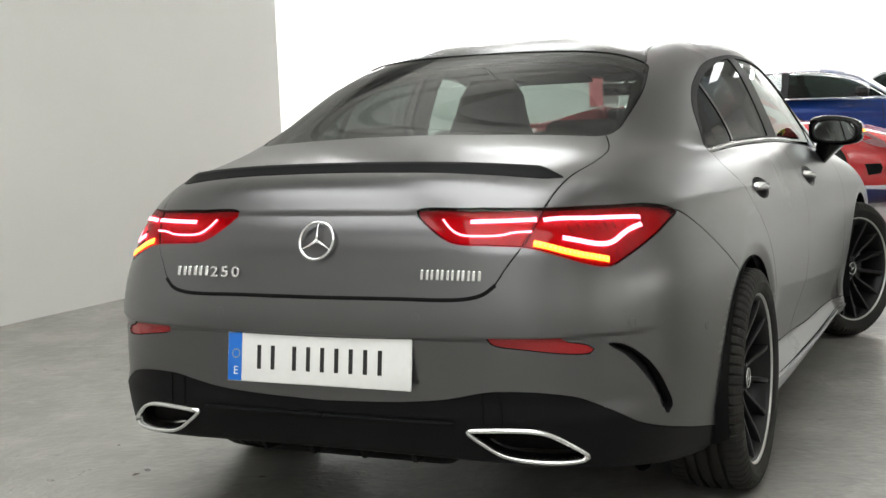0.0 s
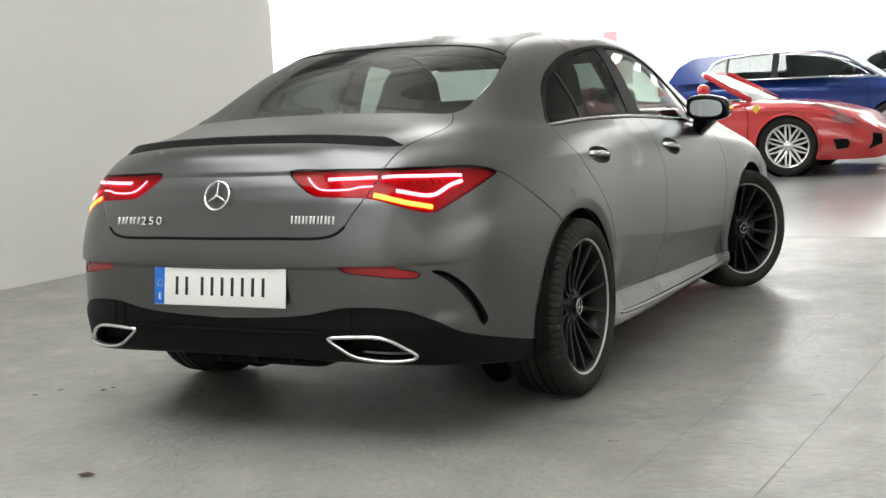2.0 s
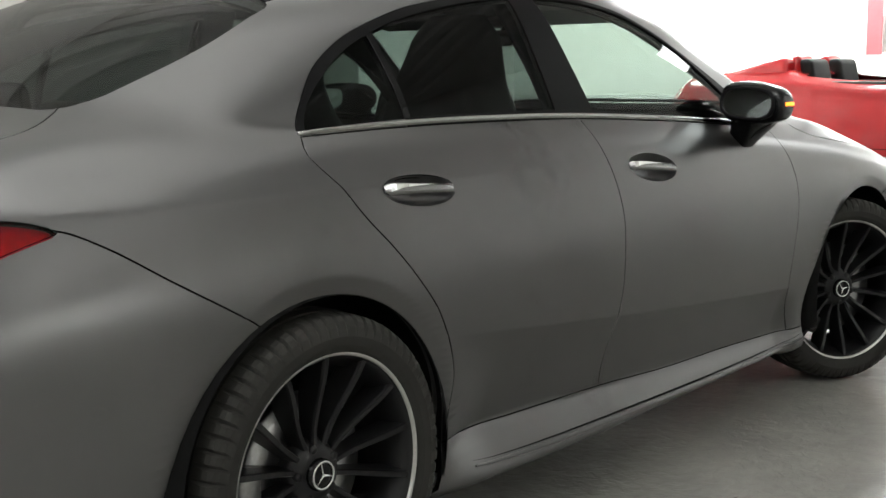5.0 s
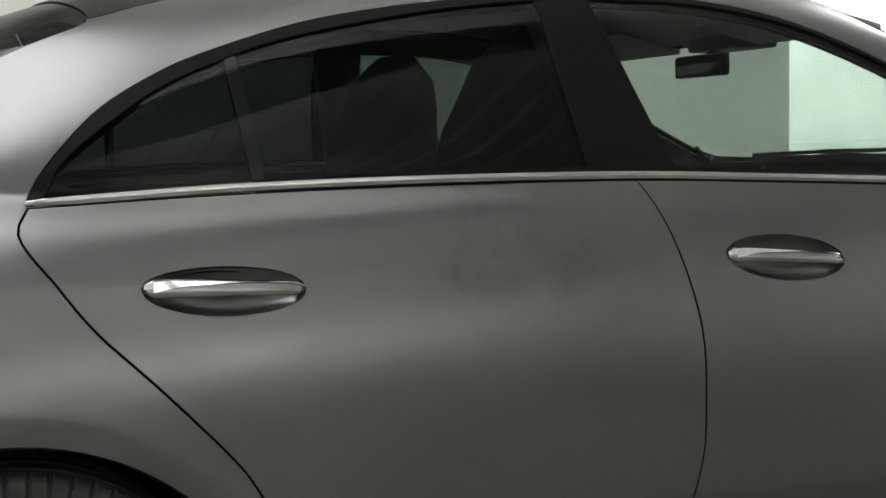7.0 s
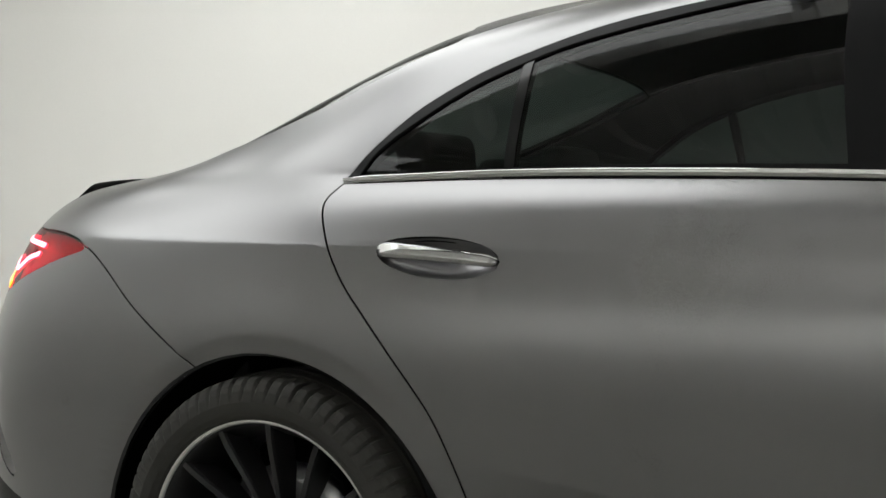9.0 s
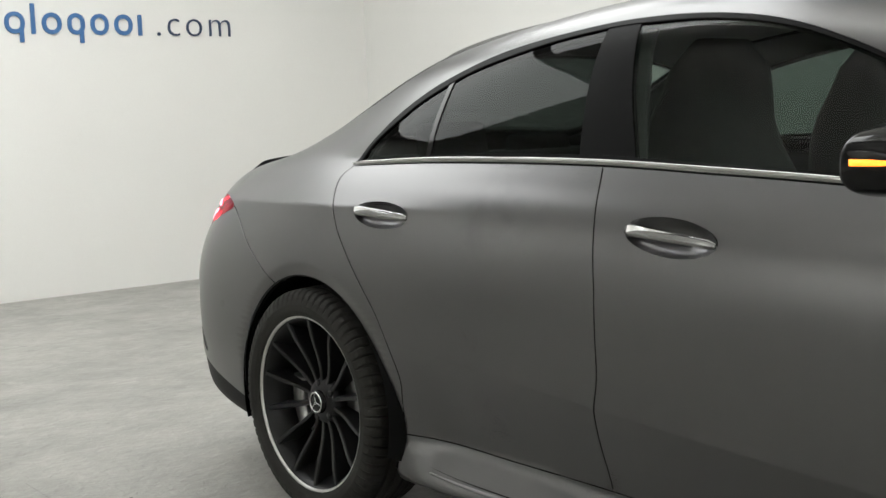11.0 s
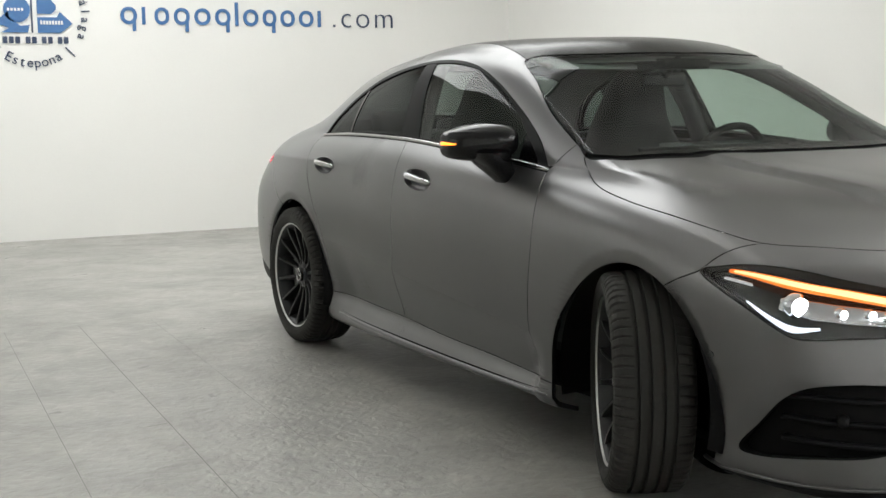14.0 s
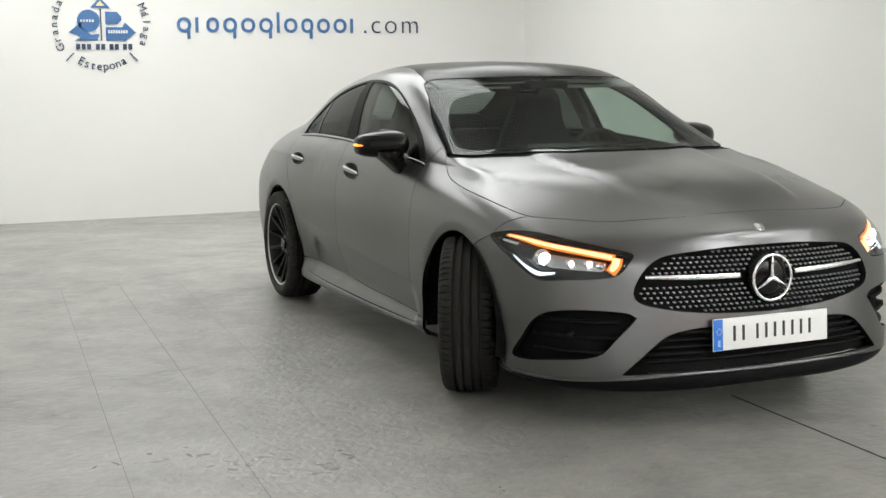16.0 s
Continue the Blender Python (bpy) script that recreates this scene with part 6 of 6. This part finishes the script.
# ---------------------------------------------------------------- the cars in the hall
def body_loft(stations, arches, r_arch, dense=.03):
    """A car's body from stations (along, half width, foot, shoulder, deck height): rounded sections, with the wheels' openings cut out.
    Ahead is +x, its right flank faces -y."""
    st = np.array(stations, float)
    xs = np.arange(st[0, 0], st[-1, 0] + 1e-6, dense)
    k = [np.interp(xs, st[:, 0], st[:, i]) for i in range(1, 5)]
    ker = np.array([1, 3, 5, 6, 5, 3, 1], float)
    ker /= ker.sum()
    for i in range(4):
        a = np.concatenate([[k[i][0]] * 3, k[i], [k[i][-1]] * 3])
        k[i] = np.convolve(a, ker, "valid")
    sec = []
    m = 34
    for t in np.linspace(0, 1, m):
        sec.append(t)
    v, f = [], []
    for j, x in enumerate(xs):
        w, z0, zs, zd = (a[j] for a in k)
        row = []
        for t in sec:
            if t < .55:
                u = t / .55
                z = z0 + (zs - z0) * u
                y = w * (.955 + .045 * math.sin(math.pi * min(1, u * 1.15 + .05)))
            else:
                u = (t - .55) / .45
                a = u * math.pi / 2
                y = w * .955 * (1 - u) ** .62 * (1 + .0 * a)
                z = zs + (zd - zs) * math.sin(min(1.0, u * 1.9) * math.pi / 2)
            row.append((x, -y, z))
        row += [(p[0], -p[1], p[2]) for p in row[-2::-1]]
        v += row
    n = 2 * m - 1
    V = np.array(v)
    for ax in arches:
        dx, dz = V[:, 0] - ax, V[:, 2] - r_arch[1]
        r = np.hypot(dx, dz)
        snap = (np.abs(V[:, 1]) > .45) & (np.abs(r - r_arch[0]) < dense * .62) & (V[:, 2] > .12)
        V[snap, 0] = ax + dx[snap] / r[snap] * r_arch[0]
        V[snap, 2] = r_arch[1] + dz[snap] / r[snap] * r_arch[0]
    for j in range(len(xs) - 1):
        for i in range(n - 1):
            q = (j * n + i, j * n + n + i, j * n + n + i + 1, j * n + i + 1)
            c = V[list(q)].mean(0)
            if abs(c[1]) > .45 and any(math.hypot(c[0] - ax, c[2] - r_arch[1]) < r_arch[0] for ax in arches):
                continue
            f.append(q)
    f.append(tuple(range(n))[::-1])
    f.append(tuple((len(xs) - 1) * n + i for i in range(n)))
    return V, [q[::-1] for q in f]


def simple_wheel(parent, x, y, r, rim_r, mat, spokes, side):
    w = part("wheel", mesh_from("wheel", *lathe([(rim_r, -.09), (r * .93, -.105), (r, -.08), (r, .08), (r * .93, .105), (rim_r * 1.02, .095), (rim_r * .96, .06)], 48)), RUBBER, parent)
    w.matrix_basis = pose(x, y, r, 0, 0, 90 if side > 0 else -90)
    part("rim", mesh_from("rim", *lathe([(rim_r, .098), (rim_r * .93, .090), (rim_r * .86, .03), (rim_r * .8, -.06)], 48)), mat, w)
    pairs = []
    for i in range(spokes):
        a0 = 2 * math.pi * i / spokes
        for da in ((-.24, .24) if spokes < 12 else (0,)):
            pts = [(.045 + .030 * t, (.03 + t * (rim_r - .045)) * math.cos(a0 + da * t), (.03 + t * (rim_r - .045)) * math.sin(a0 + da * t)) for t in np.linspace(0, 1, 5)]
            pairs.append(sweep(pts, [(-.014, -.02), (.014, -.02), (.011, 0), (-.011, 0)], ups=np.tile((1, 0, 0), (5, 1))))
    part("spokes", mesh_from("spokes", *joined(*pairs), smooth_faces=False), mat, w)
    part("hub", mesh_from("hub", *lathe([(0, .065), (.04, .062), (.06, .05), (.065, 0)], 24)), mat, w)
    part("brake_disc", mesh_from("brake_disc", *lathe([(0, -.02), (rim_r * .72, -.02), (rim_r * .72, -.04)], 32)), MATTE_DARK, w)
    return w


def wells(parent, arches, r, zc, w, paint):
    for ax in arches:
        for s in (1, -1):
            v, f = lathe([(r * 1.01, 0), (r * 1.01, -.32), (.05, -.33)], 32)
            v = np.stack([v[:, 1] + ax, s * (w + v[:, 0] - .012), v[:, 2] + zc], 1)
            part("wheel_well", mesh_from("wheel_well", v, f), MATTE_DARK, parent)
            ring = [(ax + (r - .004) * math.cos(a), s * (w - .012 - .016 * max(0, -math.sin(a))), zc + (r - .004) * math.sin(a)) for a in np.linspace(-.45, math.pi + .45, 40)]
            part("arch_lip", tube("arch_lip", ring, .014, 6), paint, parent)


def panel_plate(name, pts, y, lean, mat, parent, thick=.012, zref=0.0):
    """A pane or plate on the car's flank: (x, z) corners, leaning in by lean for each metre up."""
    n = len(pts)
    v = [(x, y + (z - zref) * lean, z) for x, z in pts] + [(x, y + (z - zref) * lean + math.copysign(thick, -y), z) for x, z in pts]
    f = [tuple(range(n)), tuple(range(2 * n - 1, n - 1, -1))] + [(i, n + i, n + (i + 1) % n, (i + 1) % n) for i in range(n)]
    return part(name, mesh_from(name, v, f, False), mat, parent)


RED_PAINT = material("red_car_paint", (.55, .030, .035), .16, grain=.03, scale=300, coat=.6)
BLUE_PAINT = material("blue_car_paint", (.008, .027, .135), .2, spec=.3, grain=.05, scale=500)
WHITE_PAINT = material("white_car_paint", (.75, .76, .77), .16, coat=.6, grain=.01, scale=300)
GREY_PAINT = material("dark_grey_car_paint", (.05, .055, .065), .16, metal=.3, coat=.6, grain=.03, scale=300)
ALLOY = material("silver_alloy", (.72, .72, .72), .22, metal=.9, grain=.04, scale=100)
CABIN_GLASS = pane("hall_car_glass", (.45, .48, .47), least=.15)
SCREEN_GLASS = pane("open_car_screen", (.40, .42, .42), least=.38)
RED_LENS_COVER = material("red_grey_lamp_cover", (.42, .16, .16), .15, coat=.5, grain=.05, scale=60)


def roadster(m):
    car2 = thing("roadster", "low red open-top sports car parked on pale floor", "car", at=m)
    W = .955
    body = [(-1.93, .70, .32, .62, .80), (-1.80, .86, .22, .72, .90), (-1.3, .95, .17, .82, .97), (-.62, .955, .16, .84, .985), (-.45, .95, .15, .83, .93), (.0, .94, .15, .80, .885),
            (.95, .935, .15, .76, .875), (1.25, .935, .15, .755, .87), (1.75, .945, .16, .77, .845), (2.15, .94, .17, .735, .80), (2.55, .90, .17, .62, .69), (2.80, .80, .18, .48, .53), (2.90, .62, .22, .40, .44)]
    V, F = body_loft(body, (-.78, 1.82), (.355, .335))
    keep = []
    for q in F:
        c = V[list(q)].mean(0)
        if len(q) == 4 and -.42 < c[0] < .92 and abs(c[1]) < .70 and c[2] > .80:
            continue
        keep.append(q)
    part("body", mesh_from("body", V, keep), RED_PAINT, car2)
    part("cockpit", box(-.50, 1.0, -.72, .72, .30, .34, .01), TRIM_DARK, car2)
    for s in (1, -1):
        part("cockpit_side", box(-.50, 1.0, s * .76 - .04, s * .76 + .04, .30, .86, .02), TRIM_DARK, car2)
        seat = part("seat", shaped(box(-.42, .15, s * .36 - .24, s * .36 + .24, .32, .52, .05, 3), lambda x, y, z: (x, y, z)), SEAT, car2)
        part("seat_back", shaped(box(-.44, -.30, s * .36 - .23, s * .36 + .23, .45, 1.08, .06, 4), lambda x, y, z: (x - (z - .45) * .22, y, z)), SEAT, seat)
        part("roll_hoop", shaped(box(-.78, -.58, s * .36 - .20, s * .36 + .20, .90, 1.12, .06, 4), lambda x, y, z: (x - max(0, -.64 - x) * 1.6, y, z - max(0, -.62 - x) * .7)), RED_PAINT, car2)
        part("buttress", shaped(box(-1.55, -.62, s * .52 - .22, s * .52 + .22, .90, 1.10, .07, 4), lambda x, y, z: (x, y, z - max(0, -.66 - x) * .24 * (z > .95))), RED_PAINT, car2)
        v, f = lathe([(.001, -.10), (.035, -.092), (.060, -.06), (.070, -.01), (.066, .03), (.05, .055), (.001, .06)], 20)
        mir = part("door_mirror", mesh_from("door_mirror", np.stack([-v[:, 0] * .8 + .90, v[:, 1] * 1.45 + s * 1.03, v[:, 2] + 1.005], 1), f), RED_PAINT, car2)
        part("mirror_arm", tube("mirror_arm", [(.96, s * .84, .885), (.94, s * .92, .925), (.91, s * 1.0, .97)], .026, 8), RED_PAINT, mir)
        frame = tube("screen_pillar", [(1.38, s * .74, .86), (1.15, s * .715, .99), (.93, s * .68, 1.12), (.855, s * .65, 1.165), (.80, s * .57, 1.185)], .034, 10)
        part("screen_pillar", frame, RED_PAINT, car2)
    part("screen_header", tube("screen_header", [(.80, -.57, 1.185), (.77, -.3, 1.197), (.76, 0, 1.20), (.77, .3, 1.197), (.80, .57, 1.185)], .026, 10), RED_PAINT, car2)
    V2, F2 = [], []
    for i, t in enumerate(np.linspace(0, 1, 8)):
        for j, u in enumerate(np.linspace(-1, 1, 13)):
            V2.append((1.42 - .60 * t + .14 * (1 - u * u) * (1 - t * 1.3), u * (.74 - .13 * t), .855 + .335 * t + .01 * (1 - u * u)))
    for i in range(7):
        for j in range(12):
            F2.append((i * 13 + j, i * 13 + j + 1, i * 13 + 14 + j, i * 13 + 13 + j))
    part("windscreen", mesh_from("windscreen", V2, F2), SCREEN_GLASS, car2)
    part("dashboard", box(.82, 1.25, -.70, .70, .62, .875, .05, 3), TRIM_DARK, car2)
    wells(car2, (-.78, 1.82), .36, .335, W, RED_PAINT)
    for x, y in ((-.78, -.80), (1.82, -.80), (-.78, .80), (1.82, .80)):
        simple_wheel(car2, x, y + math.copysign(.03, y), .335, .245, ALLOY, 10, 1 if y > 0 else -1)
    # door line, sill, shield, lamps and vents on the flank
    yk = -W - .001
    part("door_line", tube("door_line", [(1.36, yk + .012, .80), (1.39, yk + .006, .70), (1.38, yk + .008, .45), (1.34, yk + .014, .235)], .005, 5), MATTE_DARK, car2)
    part("door_line", tube("door_line", [(1.34, yk + .014, .235), (.5, yk + .012, .225), (-.30, yk + .012, .23)], .004, 5), MATTE_DARK, car2)
    panel_plate("shield_badge", [(1.455, .80), (1.52, .80), (1.52, .755), (1.488, .715), (1.455, .755)], -.968, .08, YELLOW_INK, car2, .01, .75)
    panel_plate("side_vent", [(2.32, .40), (2.48, .40), (2.50, .36), (2.48, .30), (2.36, .28)], -.935, .05, MATTE_DARK, car2, .02, .35)
    panel_plate("front_intake", [(2.68, .46), (2.82, .44), (2.83, .34), (2.70, .28), (2.66, .33)], -.83, .30, MATTE_DARK, car2, .02, .35)
    lens = [(2.18 + .26 * math.cos(a) + .12, .685 + .055 * math.sin(a) - .11 * math.cos(a)) for a in np.linspace(0, 2 * math.pi, 18, endpoint=False)]
    panel_plate("headlight", lens, -.885, .75, LENS_CLEAR, car2, .01, .66)
    panel_plate("lamp_housing", [(x * .97 + .07, z * .97 + .02) for x, z in lens], -.872, .75, RED_LENS_COVER, car2, .01, .66)
    return car2


def hatchback(m, paint, name, label):
    c = thing(name, label, "car", at=m)
    W = .90
    body = [(-2.10, .70, .32, .80, .93), (-2.02, .82, .24, .88, 1.03), (-1.75, .89, .20, .90, 1.06), (-1.0, .90, .17, .90, 1.05), (.2, .90, .17, .88, 1.03), (.95, .895, .17, .86, 1.02), (1.15, .89, .18, .85, 1.00),
            (1.7, .88, .19, .80, .92), (1.95, .84, .20, .72, .84), (2.10, .74, .22, .62, .74), (2.16, .55, .28, .55, .66)]
    V, F = body_loft(body, (-1.30, 1.30), (.35, .335))
    part("body", mesh_from("body", V, F), paint, c)
    # roof shell on its pillars
    xs = np.linspace(-2.0, 1.12, 40)
    zr = np.interp(xs, [-2.0, -1.85, -1.5, -1.0, -.3, .2, .6, 1.12], [1.10, 1.28, 1.42, 1.475, 1.49, 1.46, 1.36, 1.05])
    wr = np.interp(xs, [-2.0, -1.6, -.8, .2, 1.12], [.58, .60, .61, .60, .66])
    V2, F2 = [], []
    for x, z, w in zip(xs, zr, wr):
        for u in np.linspace(-1, 1, 17):
            V2.append((x, w * u * 1.0, z - .055 * abs(u) ** 3.5))
    for i in range(39):
        for j in range(16):
            mid_x = (xs[i] + xs[i + 1]) / 2
            if mid_x > .36 and 1 <= j <= 14:
                continue
            if -1.95 < mid_x < -1.70 and 2 <= j <= 13:
                continue
            F2.append((i * 17 + j, i * 17 + 17 + j, i * 17 + 18 + j, i * 17 + j + 1))
    part("roof", mesh_from("roof", V2, F2), paint, c)
    V3 = [(x, w * u * .9, z - .055 * abs(u) ** 3.5 - .004) for x, z, w in zip(xs, zr, wr) if x > .30 for u in np.linspace(-1, 1, 9)]
    n3 = len(V3) // 9
    part("windscreen", mesh_from("windscreen", V3, [(i * 9 + j, i * 9 + 9 + j, i * 9 + 10 + j, i * 9 + j + 1) for i in range(n3 - 1) for j in range(8)]), CABIN_GLASS, c)
    lean = (.865 - .615) / (1.44 - 1.03)
    arch = [(-1.34, 1.06), (-1.33, 1.20), (-1.27, 1.305), (-1.12, 1.375), (-.7, 1.42), (-.2, 1.42), (.2, 1.385), (.55, 1.28), (.85, 1.13), (1.0, 1.035)]
    for s in (-1, 1):
        y0 = s * .865
        def flank(nm, pts, mat, off, s=s, y0=y0):
            return panel_plate(nm, pts, y0 + s * off, -s * lean, mat, c, .02, 1.03)
        flank("rear_pillar", [(-1.30, 1.03), (-1.30, 1.2), (-1.24, 1.30), (-1.10, 1.37), (-.9, 1.425), (-1.3, 1.435), (-1.6, 1.40), (-1.80, 1.28), (-1.95, 1.03)], paint, -.008)
        for x0, x1 in ((-1.06, -1.03), (-.40, -.30)):
            tops = [np.interp(x, [a[0] for a in arch], [a[1] for a in arch]) for x in (x0, x1)]
            flank("window_pillar", [(x0, 1.04), (x1, 1.04), (x1, tops[1]), (x0, tops[0])], PLASTIC, -.002)
        for x0, x1 in ((-1.30, -1.06), (-1.03, -.40), (-.30, .93)):
            xx = np.linspace(x0, x1, 10)
            top = [(x, np.interp(x, [a[0] for a in arch], [a[1] for a in arch]) - .03) for x in xx[::-1]]
            low = [(x, np.interp(x, [-1.6, 1], [1.075, 1.045])) for x in xx]
            flank("door_glass", low + [t for t in top if t[1] > 1.06], CAR_SIDE_GLASS, .004)
        line = [(x, y0 + s * .012 - s * lean * (z - 1.03), z) for x, z in arch + [(-.3, 1.042), (-1.34, 1.06)]]
        part("window_trim", tube("window_trim", line, .009, 6), CHROME, c, "chrome window surround")
        part("door_mirror", shaped(box(.62, .80, s * .98 - .11, s * .98 + .11, 1.04, 1.17, .045, 3), lambda x, y, z: (x, y, z)), GLOSS_BLACK, c)
        for x in (-.52, .52):
            part("door_handle", box(x - .13, x + .05, s * .905 - .02, s * .905 + .02, .895, .925, .01), paint, c)
        for x in (-.42, .95, -1.02):
            part("door_line", tube("door_line", [(x, s * .893, 1.02), (x + .02, s * .905, .8), (x, s * .903, .5), (x - .01, s * .885, .26)], .004, 5), MATTE_DARK, c)
        part("tail_light", shaped(box(-2.09, -1.88, s * .78 - .09, s * .78 + .09, .86, 1.0, .03, 3), lambda x, y, z: (x, y, z)), REFLECTOR, c)
        part("head_light", box(1.72, 2.08, s * .74 - .10, s * .74 + .10, .70, .80, .03, 3), SATIN_CHROME, c)
    for s in (-.36, .36):
        seat = part("seat", box(-.10, .45, s - .24, s + .24, .5, .68, .05, 3), SEAT, c)
        part("seat_back", shaped(box(-.22, -.06, s - .23, s + .23, .6, 1.25, .06, 3), lambda x, y, z: (x - (z - .6) * .25, y, z)), SEAT, seat)
    part("rear_bench", box(-1.25, -1.0, -.62, .62, .5, 1.18, .06, 3), SEAT, c)
    wells(c, (-1.30, 1.30), .355, .335, W, paint)
    for x, y in ((-1.30, -.79), (1.30, -.79), (-1.30, .79), (1.30, .79)):
        simple_wheel(c, x, y + math.copysign(.0, y), .325, .225, ALLOY, 10, 1 if y > 0 else -1)
    return c


CAR_SIDE_GLASS = pane("hall_car_side_glass", (.30, .34, .33), .5)
roadster(pose(-.33 - 1.82, 9.88 + .955, ground(0, 10.8)))
hatchback(pose(-.98, 14.0 + .90, ground(0, 14.9)), BLUE_PAINT, "hatchback", "dark blue hatchback with chrome window line on pale floor")
hatchback(pose(.75, 17.6 + .90, ground(0, 18.5)), WHITE_PAINT, "hatchback", "white hatchback parked beyond a blue car")
hatchback(pose(2.3, 21.2 + .90, ground(0, 22.1)), GREY_PAINT, "hatchback", "dark grey hatchback at the end of a row")

# ---------------------------------------------------------------- banner and poster in the hall
PINK = material("faded_red_board", (.75, .16, .18), .5, grain=.04, scale=20)
POSTER = material("grey_poster", (.33, .27, .27), .5, grain=.3, scale=6, stain=.3, stain_scale=2.5)
stand = thing("banner_stand", "narrow red banner with a grey poster on a thin pole", "banner", at=pose(-7.2, 24.0, ground(0, 24)))
part("pole", tube("pole", [(.52, 0, 0), (.52, 0, 5.0)], .03, 8), PINK, stand)
part("board", box(-.16, .16, -.03, .03, .95, 2.25, .01), PINK, stand)
part("poster", box(.18, .52, -.03, .03, 1.0, 1.75, .01), POSTER, stand)
part("foot", box(-.1, .6, -.2, .2, 0, .04, .01), PINK, stand)
part("post", tube("post", [(0, 0, 0), (0, 0, 1.0)], .03, 8), PINK, stand)
